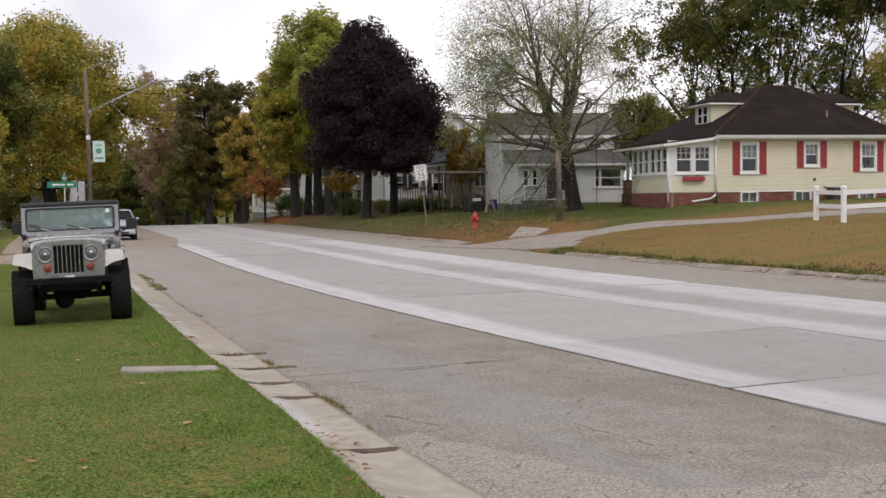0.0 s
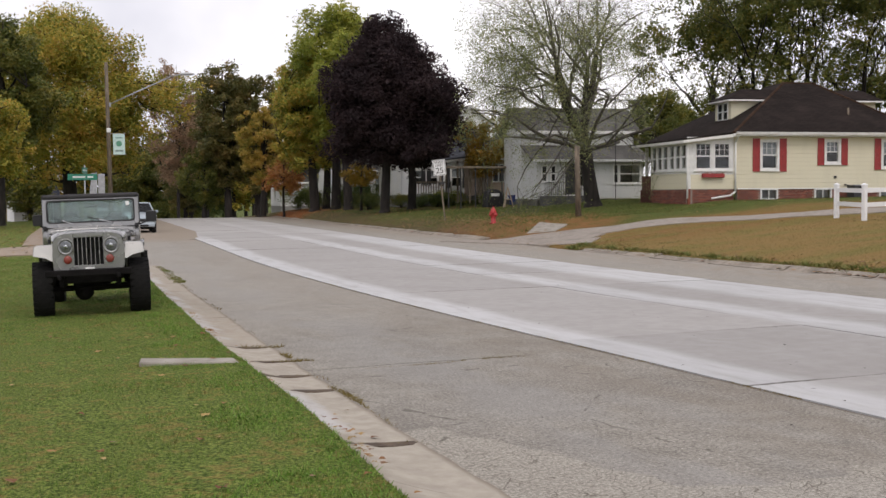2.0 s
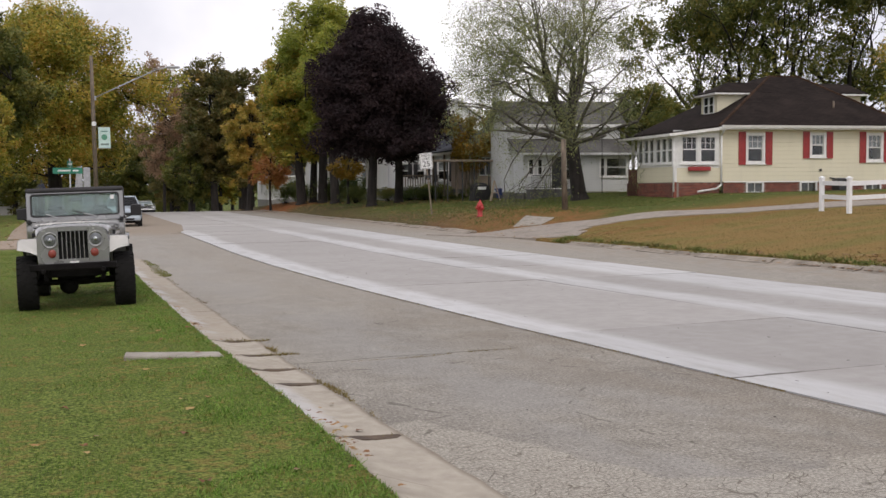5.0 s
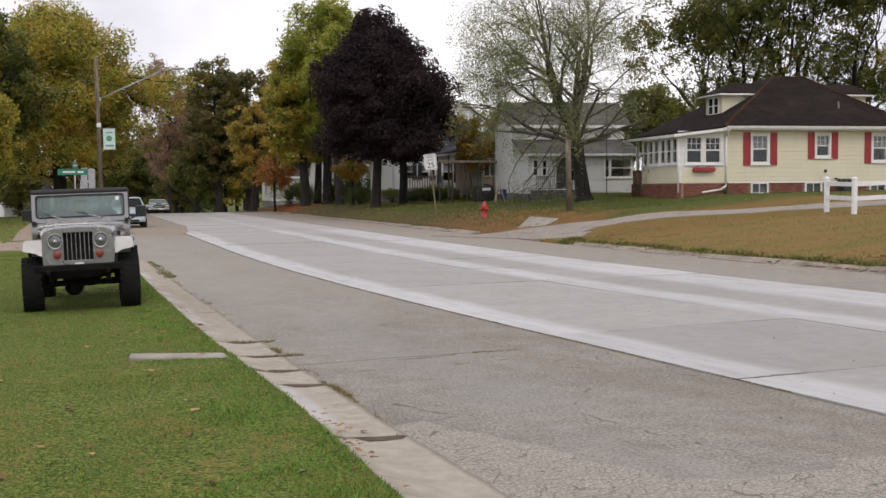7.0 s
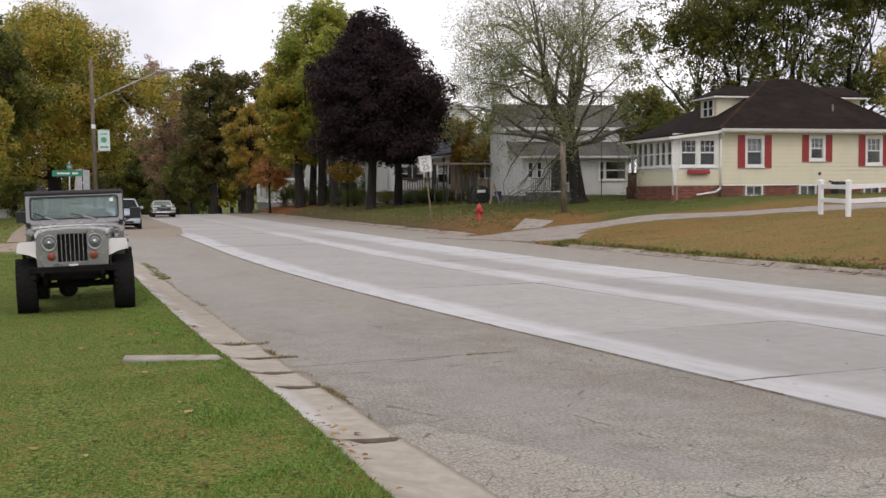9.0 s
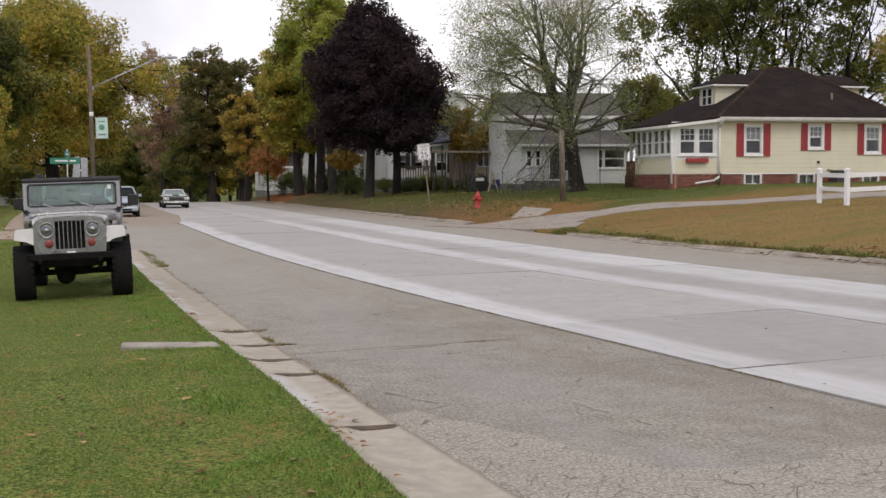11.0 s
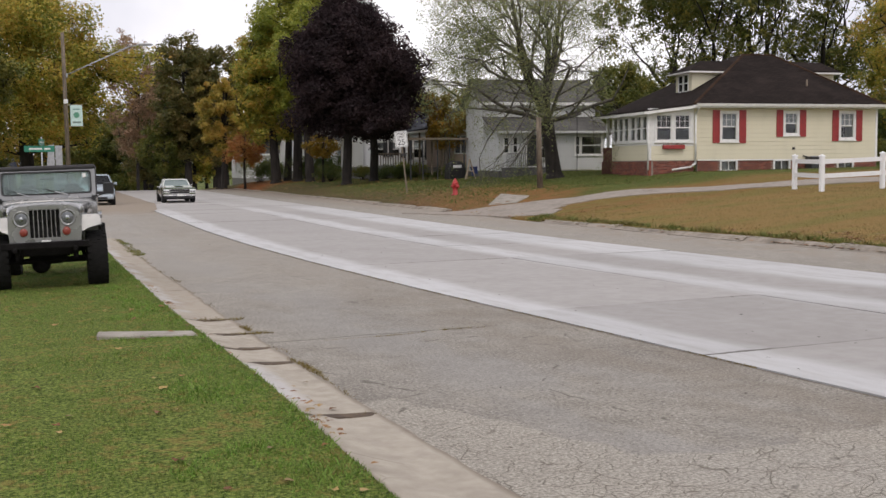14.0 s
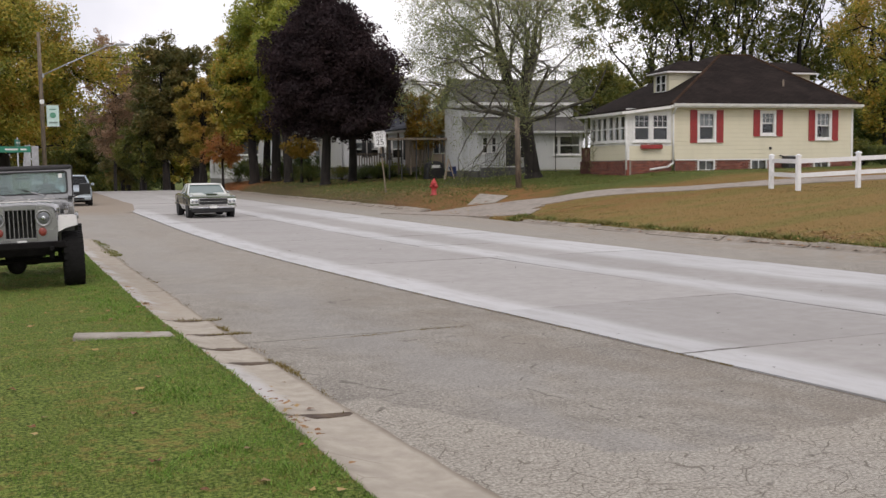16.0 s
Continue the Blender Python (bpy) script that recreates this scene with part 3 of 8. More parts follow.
def kerb_slab(a, b, parent, rng):
    """One worn gutter slab between a and b along the street: dished, with uneven ends and rounded rims."""
    across, n = 9, max(4, int((b - a) / 0.16))
    skew, lift, tip, seed = rng.uniform(-0.05, 0.05), rng.uniform(-0.002, 0.005), rng.uniform(-0.005, 0.005), rng.uniform(0, 50)
    verts, uvs, faces = [], [], []
    for layer in (0, 1):
        for j in range(n + 1):
            for i in range(across):
                s, t = i / (across - 1), j / n
                end = 1 if t in (0, 1) else 0
                rag = (0.085 * noise.noise((s * 10, seed, t * 7)) * (1 if a < 13.5 and b < 14 else 0.3) + skew * (s - 0.5)) * end
                y = a + 0.018 + (b - a - 0.036) * t + rag
                u0, u1 = kerb_line(y) - 0.02, curve_at(y, KERB_STREET)
                u = u0 + (u1 - u0) * s + (0.035 * noise.noise((y * 2.1, seed, 3)) if i == across - 1 else 0.02 * noise.noise((y * 3.1, seed, 6)) if i == 0 else 0)
                dish = 0.10 - 0.088 * min(1, s * 1.7) ** 0.8
                z = dish + lift + tip * (2 * t - 1) + 0.006 * noise.noise((s * 2, y * 1.4, seed))
                if i in (0, across - 1) or end:
                    z -= 0.014
                verts.append((u + bend(y), y, max(z, 0.006) if layer == 0 else -0.1)), uvs.append((s, y))
    m, w = across * (n + 1), across
    for j in range(n):
        for i in range(w - 1):
            p = j * w + i
            faces.append((p, p + 1, p + w + 1, p + w))
        for i, flip in ((0, True), (w - 1, False)):
            p = j * w + i
            q = (p, p + w, p + w + m, p + m)
            faces.append(q[::-1] if flip else q)
    for j, flip in ((0, False), (n, True)):
        for i in range(w - 1):
            p = j * w + i
            q = (p, p + m, p + 1 + m, p + 1)
            faces.append(q[::-1] if flip else q)
    ob = new("kerb_slab", mesh_of("kerb_slab", verts, faces, GUTTER, uvs))
    ob.parent = parent


def build_kerbs():
    rng = random.Random(9)
    left = tagged(new("kerb"), "worn low concrete gutter slabs with weedy joints beside the lawn", "kerb", kind="structure")
    fixed = (-24, -19, -14, -9, -4, 1.5, 7.76, 10.2, 11.13, 12.2, 13.46, 17.1, 22.2, 27.0, 31.0)
    for a, b in zip(fixed, fixed[1:]):
        kerb_slab(a, b, left, rng)
    for j in fixed[6:11]:
        strip("joint_soil", kerb_line(j) - 0.03, curve_at(j, KERB_STREET) - 0.02, j - 0.07, j + 0.07, SOIL, parent=left, step=0.1,
              cross=((kerb_line(j) - 0.03, 0.07), (kerb_line(j) + 0.2, 0.030), (kerb_line(j) + 0.4, 0.014), (curve_at(j, KERB_STREET) - 0.02, 0.006)))["label"] = "dark soil in an open joint"
    right = tagged(new("kerb"), "broken weathered concrete kerb below the far lawn", "kerb", kind="structure")
    section = ((17.74, 0.0), (17.95, 0.012), (18.06, 0.075), (18.3, 0.09))
    y = -24.0
    while y < 128:
        step = rng.choice((1.8, 2.4, 3.0, 3.0))
        if not 33.5 < y + step / 2 < 42.5:
            strip("kerb_slab", 17.74, 18.3, y, y + step, KERB_OLD, gap=0.03, parent=right, cross=section, jitter=0.03, rng=rng)
        y += step


build_street()
build_kerbs()


def draped(name, path, width, mat, label, category, lift=0.02, kind="structure", steps=5):
    """A thin paved strip laid over the lawns along a path of (x, y)."""
    pts = []
    for (x0, y0), (x1, y1) in zip(path, path[1:]):
        pts += [Vector((x0 + (x1 - x0) * i / steps, y0 + (y1 - y0) * i / steps)) for i in range(steps)]
    pts.append(Vector(path[-1]))
    verts, faces, across = [], [], 5
    for i, p in enumerate(pts):
        d = (pts[min(i + 1, len(pts) - 1)] - pts[max(i - 1, 0)]).normalized()
        side = Vector((-d.y, d.x))
        wd = width(i / (len(pts) - 1)) if callable(width) else width
        for layer in (0, 1):
            for j in range(across):
                q = p + side * wd * (j / (across - 1) - 0.5)
                h = ground_z(q.x, q.y)
                verts.append((q.x, q.y, h + (lift if layer == 0 else -0.06)))
    row = 2 * across
    for i in range(len(pts) - 1):
        a = i * row
        for j in range(across - 1):
            faces.append((a + j, a + j + 1, a + row + j + 1, a + row + j))
        for j in (0, across - 1):
            faces.append((a + j, a + row + j, a + row + across + j, a + across + j))
    for a in (0, (len(pts) - 1) * row):
        for j in range(across - 1):
            faces.append((a + j, a + j + 1, a + across + j + 1, a + across + j))
    ob = new(name, mesh_of(name, verts, faces, mat))
    return tagged(ob, label, category, kind=kind)


draped("driveway", [(18.75, 37.6), (20.6, 38.3), (22.4, 38.3), (24.3, 37.2), (25.7, 35.7), (27.5, 34.6), (29.4, 33.7), (32, 33.2), (44, 31.5), (60, 28.5)],
       lambda k: max(1.95, 7.6 - 18 * k), DRIVE, "worn grey-tan driveway curving up past the lawn", "driveway", 0.03)
draped("side_lane", [(-40, 42.5), (-10, 41.0), (3.6, 40.4)], 6.4, LANE, "tan gravel side lane crossing the lawn", "lane", 0.03)


# ---- trees ----
def tubes(name, segs, mat, n=6):
    """Branches: segments (p, q, r_p, r_q) as one tapered mesh."""
    verts, faces = [], []
    for p, q, r0, r1 in segs:
        d = (q - p)
        if d.length < 1e-4:
            continue
        rot = d.to_track_quat("Z", "Y")
        k = n if r0 > 0.05 else 4 if r0 > 0.02 else 3
        b = len(verts)
        for c, r in ((p, r0), (q, r1)):
            for i in range(k):
                a = 2 * math.pi * i / k
                verts.append(c + rot @ Vector((r * math.cos(a), r * math.sin(a), 0)))
        for i in range(k):
            j = (i + 1) % k
            faces.append((b + i, b + j, b + k + j, b + k + i))
    return mesh_of(name, verts, faces, mat, smooth=True)


def leaf_cloud(name, centres, radii, counts, size, mat, rng, up=0.35, flat=0.8):
    """Leaves round clump centres: each a bent diamond of its own."""
    cs = np.repeat(np.asarray(centres, dtype=float), counts, axis=0)
    rs = np.repeat(np.asarray(radii, dtype=float), counts)
    n = len(cs)
    d = rng.normal(size=(n, 3))
    d /= np.linalg.norm(d, axis=1)[:, None] + 1e-9
    rad = rs * rng.uniform(0.12, 1.0, n) ** 0.6
    rad = rad * np.where(rng.random(n) < 0.12, rng.uniform(1.0, 1.6, n), 1.0)
    p = cs + d * rad[:, None] * np.array([1, 1, flat])
    nrm = rng.normal(size=(n, 3)) + d * 0.5
    nrm[:, 2] = np.abs(nrm[:, 2]) + up
    nrm /= np.linalg.norm(nrm, axis=1)[:, None]
    a = np.cross(nrm, rng.normal(size=(n, 3)))
    a /= np.linalg.norm(a, axis=1)[:, None] + 1e-9
    b = np.cross(nrm, a)
    ln = size * rng.uniform(0.6, 1.4, n)[:, None]
    wd = ln * rng.uniform(0.35, 0.6, n)[:, None]
    v = np.stack([p - a * ln * 0.5, p + b * wd * 0.5 - nrm * ln * 0.12, p + a * ln * 0.5, p - b * wd * 0.5 - nrm * ln * 0.12], axis=1).reshape(-1, 3)
    me = bpy.data.meshes.new(name)
    me.vertices.add(4 * n)
    me.vertices.foreach_set("co", v.astype(np.float32).ravel())
    tri = (np.arange(n)[:, None] * 4 + np.array([0, 1, 2, 0, 2, 3])).ravel()
    me.loops.add(6 * n)
    me.loops.foreach_set("vertex_index", tri.astype(np.int32))
    me.polygons.add(2 * n)
    me.polygons.foreach_set("loop_start", (np.arange(2 * n) * 3).astype(np.int32))
    me.update(calc_edges=True)
    me.materials.append(mat)
    return me


def arch_limb(a, b, r0, r1, steps, rng, sag=0.25):
    """A limb from a to b that rises first and then spreads."""
    mid = Vector((a.x + (b.x - a.x) * 0.38, a.y + (b.y - a.y) * 0.38, a.z + (b.z - a.z) * (0.62 + sag * 0.4)))
    pts = []
    for i in range(steps + 1):
        t = i / steps
        p = a * (1 - t) ** 2 + mid * (2 * t * (1 - t)) + b * t * t
        if 0 < i < steps:
            p = p + Vector((rng.uniform(-1, 1), rng.uniform(-1, 1), rng.uniform(-1, 1))) * (b - a).length * 0.035
        pts.append(p)
    return [(p, q, r0 + (r1 - r0) * i / steps, r0 + (r1 - r0) * (i + 1) / steps) for i, (p, q) in enumerate(zip(pts, pts[1:]))], pts


def leafy_tree(x, y, height, width, low, trunk, mat, bark, label, seed, leaves=22000, size=0.24, clumps=150, gaps=0.25, fork=None, shape=1.0, shift=(0, 0), group="street trees", depth=None, category="tree", skirt=0.0):
    """low: height of the crown's underside. shape < 1 narrows the top. gaps: how broken the crown is."""
    rng, rnd = np.random.default_rng(seed), random.Random(seed)
    base = ground_z(x, y)
    ob = thing("tree", pose(x, y, base - 0.05), label, category, group)
    depth = depth or width
    top = height - base
    cz, rz = (low + top) / 2, (top - low) / 2
    cents, rads = [], []
    tries = 0
    while len(cents) < clumps and tries < clumps * 40:
        tries += 1
        d = Vector(rng.normal(size=3)).normalized()
        k = rng.uniform(0.25, 1.0) ** 0.45 * (1 + 0.07 * rng.normal())
        lump = 0.80 + 0.42 * noise.noise(d * 1.9 + Vector((seed * 3.1, 0, 0)))
        zz = d.z * k
        full = min(1.5, 1 - skirt + skirt / max(0.45, math.hypot(d.x, d.y))) if d.z < 0 else 1.0
        slim = 1 - (1 - shape) * max(0, zz) - 0.12 * max(0, -zz)
        p = Vector((d.x * full * width / 2 * k * lump * slim + shift[0], d.y * full * depth / 2 * k * lump * slim + shift[1], cz + zz * rz * (0.88 + 0.2 * (lump - 0.8))))
        if noise.noise(p * (2.2 / max(1.5, width / 4)) + Vector((0, seed, 0))) < -0.55 + gaps:
            continue
        if p.z > top:
            continue
        cents.append(p)
        rads.append((rng.uniform(0.45, 1.0) * width * 0.085 + 0.18) * (0.6 if k > 0.97 else 1.0))
    fork = fork or low + (top - low) * 0.25
    segs = []
    foot = [(0.0, trunk * 1.45), (0.25, trunk * 1.1), (fork * 0.5, trunk * 0.95), (fork, trunk * 0.8), (fork + (top - fork) * 0.45, trunk * 0.4), (top - (top - fork) * 0.12, trunk * 0.06)]
    lean = [Vector((0, 0, 0))]
    for (z0, _), (z1, _) in zip(foot, foot[1:]):
        lean.append(lean[-1] + Vector((rnd.uniform(-1, 1), rnd.uniform(-1, 1), 0)) * 0.05 * (z1 - z0) + Vector((shift[0], shift[1], 0)) * 0.5 * (z1 - z0) / top)
    axis = [Vector((l.x, l.y, z)) for l, (z, _) in zip(lean, foot)]
    for i in range(len(foot) - 1):
        segs.append((axis[i], axis[i + 1], foot[i][1], foot[i + 1][1]))
    order = sorted(range(len(cents)), key=lambda i: rnd.random())
    mains = []
    for i in order[: max(7, clumps // 12)]:
        z = min(cents[i].z - 0.4, fork + rnd.uniform(-0.1, 0.6) * (top - fork) * 0.6)
        z = max(low * 0.75, z)
        k = next((j for j in range(len(axis) - 1) if axis[j].z <= z <= axis[j + 1].z), 2)
        a = axis[k].lerp(axis[k + 1], (z - axis[k].z) / (axis[k + 1].z - axis[k].z))
        s, pts = arch_limb(a, cents[i], trunk * rnd.uniform(0.28, 0.45), 0.025, 6, rnd)
        segs += s
        mains += pts[2:]
    for i in order[max(7, clumps // 12):]:
        near = min(mains, key=lambda q: (q - cents[i]).length + max(0, q.z - cents[i].z) * 0.7)
        s, _ = arch_limb(near, cents[i], trunk * 0.10 + 0.012, 0.012, 3, rnd)
        segs += s
    stem = new("trunk", tubes("trunk", segs, bark, 9))
    stem.parent = ob
    share = np.array(rads) ** 2
    counts = np.maximum(3, (share / share.sum() * leaves)).astype(int)
    crown = new("crown", leaf_cloud("crown", cents, rads, counts, size, mat, rng))
    crown.parent = ob
    return ob


def open_tree(x, y, height, trunk, mat, bark, label, seed, leaves=9000, size=0.2, spread=0.9, fork=3.0, stems=3, levels=5, droop=0.0, group="", lean=(0, 0), leafy=0.35, busy=0.62, limb=0.62, aims=None):
    """A tree with an open crown: branches grown step by step, few leaves on the twigs."""
    rng, rnd = np.random.default_rng(seed), random.Random(seed)
    base = ground_z(x, y)
    ob = thing("tree", pose(x, y, base - 0.05), label, "tree", group)
    segs, tips = [], []

    def grow(p, d, length, r, level):
        steps = 4 if level < 2 else 3
        for i in range(steps):
            wobble = Vector((rnd.gauss(0, 1), rnd.gauss(0, 1), rnd.gauss(0, 0.7))) * 0.13
            d = (d + wobble + Vector((0, 0, 0.10 - droop * level * 0.09))).normalized()
            q = p + d * (length / steps)
            r2 = r * (1 - 0.42 * (i + 1) / steps) if i == steps - 1 else r * 0.9
            segs.append((p, q, r, r2))
            if (level >= 1 or busy > 0.8) and level < levels and rnd.random() < busy:
                side = d.orthogonal().normalized()
                side.rotate(Matrix.Rotation(rnd.uniform(0, 6.283), 3, d))
                grow(q, (d * 0.75 + side * spread * rnd.uniform(0.55, 1.0)).normalized(), length * rnd.uniform(0.5, 0.72), r2 * 0.55, level + 1)
            p, r = q, r2
            if level >= levels - 1:
                tips.append(q)
        if level < levels:
            for _ in range(2):
                side = d.orthogonal().normalized()
                side.rotate(Matrix.Rotation(rnd.uniform(0, 6.283), 3, d))
                grow(p, (d + side * spread * rnd.uniform(0.3, 0.7)).normalized(), length * rnd.uniform(0.62, 0.82), r * 0.72, level + 1)

    p = Vector((0, 0, 0))
    t = Vector((lean[0] * fork, lean[1] * fork, fork))
    segs += [(p, p.lerp(t, 0.12), trunk * 1.5, trunk * 1.1), (p.lerp(t, 0.12), p.lerp(t, 0.6), trunk * 1.1, trunk * 0.97), (p.lerp(t, 0.6), t, trunk * 0.97, trunk)]
    for d in aims or ():
        grow(t, Vector(d).normalized(), (height - fork) * 0.36, trunk * limb, 0)
    for i in range(0 if aims else stems):
        a = 6.283 * (i + 0.3 * rnd.random()) / stems + seed
        grow(t, Vector((math.cos(a) * 0.42, math.sin(a) * 0.42, 1)).normalized(), (height - fork) * 0.36, trunk * limb, 0)
    for i in range(stems + 2):
        a = 6.283 * (i + rnd.random() * 0.5) / (stems + 2)
        grow(t, Vector((math.cos(a), math.sin(a), 0.35)).normalized(), (height - fork) * (0.24 if busy < 0.8 else 0.36), trunk * 0.3, 2 if busy < 0.8 else 1)
    if busy > 0.8:
        near = lambda q: math.hypot(q.x - t.x + 1.7, q.y - t.y) < 5.4 + 1.6 * noise.noise(q * 0.6)
        segs, tips = [s for s in segs if near(s[1])], [q for q in tips if near(q)]
    stem = new("trunk", tubes("trunk", [s for s in segs if s[2] > 0.15], BARK, 9))
    stem.parent = ob
    fine = new("branchwork", tubes("branchwork", [s for s in segs if s[2] <= 0.15], bark))
    fine.parent = ob
    fine["kind"] = "stuff"
    cents = [q for q in tips if rnd.random() < leafy * (1.0 if q.z < 0.55 * height or busy < 0.8 else 0.35)]
    if cents:
        counts = np.maximum(1, rng.poisson(leaves / len(cents), len(cents))).astype(int)
        crown = new("crown", leaf_cloud("crown", cents, [0.42] * len(cents), counts, size, mat, rng, up=0.1))
        crown.parent = ob
    return ob


BARK_MID = bark_mat("mid_bark", (0.12, 0.108, 0.09))
MAROON = leaf_mat("maroon_leaves", ((0.024, 0.017, 0.020), (0.042, 0.027, 0.030), (0.066, 0.040, 0.041)), 0.8)
GOLD = leaf_mat("green_gold_leaves", ((0.11, 0.155, 0.03), (0.27, 0.29, 0.05), (0.52, 0.40, 0.07), (0.56, 0.30, 0.08)))
BRONZE = leaf_mat("bronze_olive_leaves", ((0.07, 0.085, 0.03), (0.16, 0.15, 0.045), (0.29, 0.20, 0.07)))
ORANGE = leaf_mat("orange_gold_leaves", ((0.20, 0.21, 0.04), (0.50, 0.37, 0.08), (0.62, 0.34, 0.09)))
BUFF = leaf_mat("buff_leaves", ((0.26, 0.17, 0.10), (0.40, 0.28, 0.18), (0.34, 0.18, 0.11)))
AMBER = leaf_mat("amber_leaves", ((0.12, 0.11, 0.016), (0.30, 0.19, 0.025), (0.36, 0.17, 0.025)))
LIME = leaf_mat("yellow_green_leaves", ((0.13, 0.18, 0.03), (0.30, 0.335, 0.055), (0.50, 0.45, 0.08)))
DEEP = leaf_mat("deep_green_leaves", ((0.045, 0.075, 0.022), (0.09, 0.13, 0.032), (0.20, 0.185, 0.045)))
RUST = leaf_mat("rust_leaves", ((0.24, 0.09, 0.035), (0.46, 0.19, 0.06), (0.50, 0.30, 0.10)))
SILVER = leaf_mat("silver_green_leaves", ((0.15, 0.18, 0.07), (0.26, 0.30, 0.12), (0.37, 0.35, 0.15)))
OLIVE = leaf_mat("olive_leaves", ((0.06, 0.085, 0.022), (0.14, 0.16, 0.036), (0.30, 0.245, 0.05)))


def plant_trees():
    # the dark maple by the speed sign and its neighbour
    leafy_tree(25.7, 70.0, 13.9, 10.8, 2.5, 0.30, MAROON, BARK, "broad maple with dark maroon leaves on the lawn", 11, 130000, 0.21, 560, 0.36, shape=0.5, skirt=0.8, shift=(0.2, 0))
    leafy_tree(28.4, 72.0, 11.0, 8.4, 2.5, 0.27, MAROON, BARK, "smaller maple with dark maroon leaves", 12, 65000, 0.21, 320, 0.34, shape=0.55, skirt=0.8)
    # tall gold and green row behind it
    leafy_tree(27.9, 87.4, 18.2, 12.5, 3.4, 0.36, LIME, BARK, "tall street tree with yellow-green leaves", 21, 36000, 0.27, 210, 0.2, shape=0.7, shift=(0.5, 0))
    leafy_tree(26.3, 88.0, 14.6, 8.8, 2.3, 0.38, GOLD, BARK, "street tree turning from green to gold and orange", 22, 32000, 0.27, 190, 0.2, shape=0.7, skirt=0.5)
    leafy_tree(24.6, 98.2, 11.0, 5.0, 2.2, 0.26, ORANGE, BARK, "smaller street tree turning orange and gold", 23, 15000, 0.24, 110, 0.24)
    leafy_tree(27.5, 83.0, 15.2, 7.6, 3.4, 0.33, LIME, BARK, "tall street tree with yellow-green leaves", 24, 22000, 0.26, 140, 0.22)
    leafy_tree(28.4, 91.6, 15.2, 8.2, 3.0, 0.30, LIME, BARK, "tall street tree with yellow-green leaves", 25, 22000, 0.27, 140, 0.22)
    # the deep green trees where the street goes out of sight
    leafy_tree(24.2, 110.3, 16.0, 9.0, 2.0, 0.36, BRONZE, BARK, "dark green street tree over the road", 31, 28000, 0.3, 170, 0.15)
    leafy_tree(27.0, 109.4, 14.8, 8.0, 2.0, 0.34, BRONZE, BARK, "dark green street tree", 32, 24000, 0.3, 150, 0.15)
    leafy_tree(24.9, 125.4, 14.6, 7.0, 1.4, 0.38, DEEP, BARK, "dark green street tree", 33, 26000, 0.32, 160, 0.1)
    leafy_tree(26.0, 140.0, 11.5, 9.0, 0.8, 0.38, DEEP, BARK, "dark green street tree", 34, 22000, 0.34, 150, 0.1)
    # small ones in front of the far house
    leafy_tree(25.1, 93.0, 4.9, 4.4, 1.6, 0.11, RUST, BARK, "small ornamental tree with thin rust leaves", 41, 3800, 0.2, 60, 0.3, group="")
    leafy_tree(27.2, 79.1, 4.3, 3.2, 1.8, 0.10, AMBER, BARK, "small ornamental tree with amber leaves", 42, 3400, 0.19, 50, 0.3, group="")
    leafy_tree(32.6, 69.2, 8.0, 4.4, 1.6, 0.13, AMBER, BARK_GREY, "slender tree with orange and olive leaves", 43, 8500, 0.19, 90, 0.3, group="")
    # left-hand side
    leafy_tree(8.2, 95.3, 17.4, 19.6, 2.2, 0.55, GOLD, BARK, "huge spreading tree with gold-green leaves behind the lamp post", 51, 115000, 0.26, 420, 0.22, shape=0.8, skirt=0.5)
    leafy_tree(2.4, 83.0, 15.0, 10.0, 3.2, 0.4, OLIVE, BARK, "dark green tree beside the street", 52, 30000, 0.28, 170, 0.15)
    leafy_tree(0.4, 72.5, 9.0, 8.5, 2.7, 0.32, GOLD, BARK, "tree with gold and brown leaves over the side lawn", 53, 26000, 0.24, 150, 0.2)
    leafy_tree(20.9, 119.4, 17.0, 7.6, 2.5, 0.16, BUFF, BARK, "thinly leaved buff-brown tree behind the street lamp", 54, 20000, 0.23, 220, 0.28)
    leafy_tree(22.3, 112.0, 7.2, 6.2, 0.6, 0.2, OLIVE, BARK, "low olive-green tree at the street's bend", 55, 12000, 0.26, 110, 0.15)
    leafy_tree(23.2, 128.0, 8.5, 7.0, 0.6, 0.24, BRONZE, BARK, "low bronze-green tree at the street's bend", 56, 12000, 0.28, 110, 0.15)
    # woods where the street ends
    leafy_tree(25.8, 156.5, 9.5, 9.0, 0.6, 0.3, OLIVE, BARK, "olive-green tree in the distance", 61, 12000, 0.4, 110, 0.1)
    leafy_tree(23.7, 171.3, 8.0, 8.5, 0.6, 0.3, AMBER, BARK, "amber tree in the distance", 62, 11000, 0.4, 110, 0.1)
    leafy_tree(32.1, 167.7, 11.0, 11.0, 0.6, 0.3, DEEP, BARK, "deep green tree in the distance", 63, 13000, 0.42, 120, 0.1)
    leafy_tree(40.0, 165.0, 13.0, 11.0, 0.8, 0.3, OLIVE, BARK, "olive-green tree in the distance", 64, 13000, 0.42, 120, 0.1)
    leafy_tree(18.0, 173.0, 10.0, 9.0, 0.6, 0.3, OLIVE, BARK, "olive-green tree in the distance", 65, 11000, 0.4, 110, 0.1)
    # the open tree in front of the white bungalow
    open_tree(31.1, 52.4, 17.0, 0.38, SILVER, BARK_MID, "big half-bare tree with sparse silver-green leaves", 7, 62000, 0.09, 1.1, 3.0, 5, 5, droop=0.95, lean=(-0.17, 0.0), leafy=0.36, busy=0.85, limb=0.55,
              aims=((-0.36, 0.05, 1.0), (0.05, -0.05, 1.0), (0.28, 0.3, 1.0), (-0.75, -0.15, 0.75)))
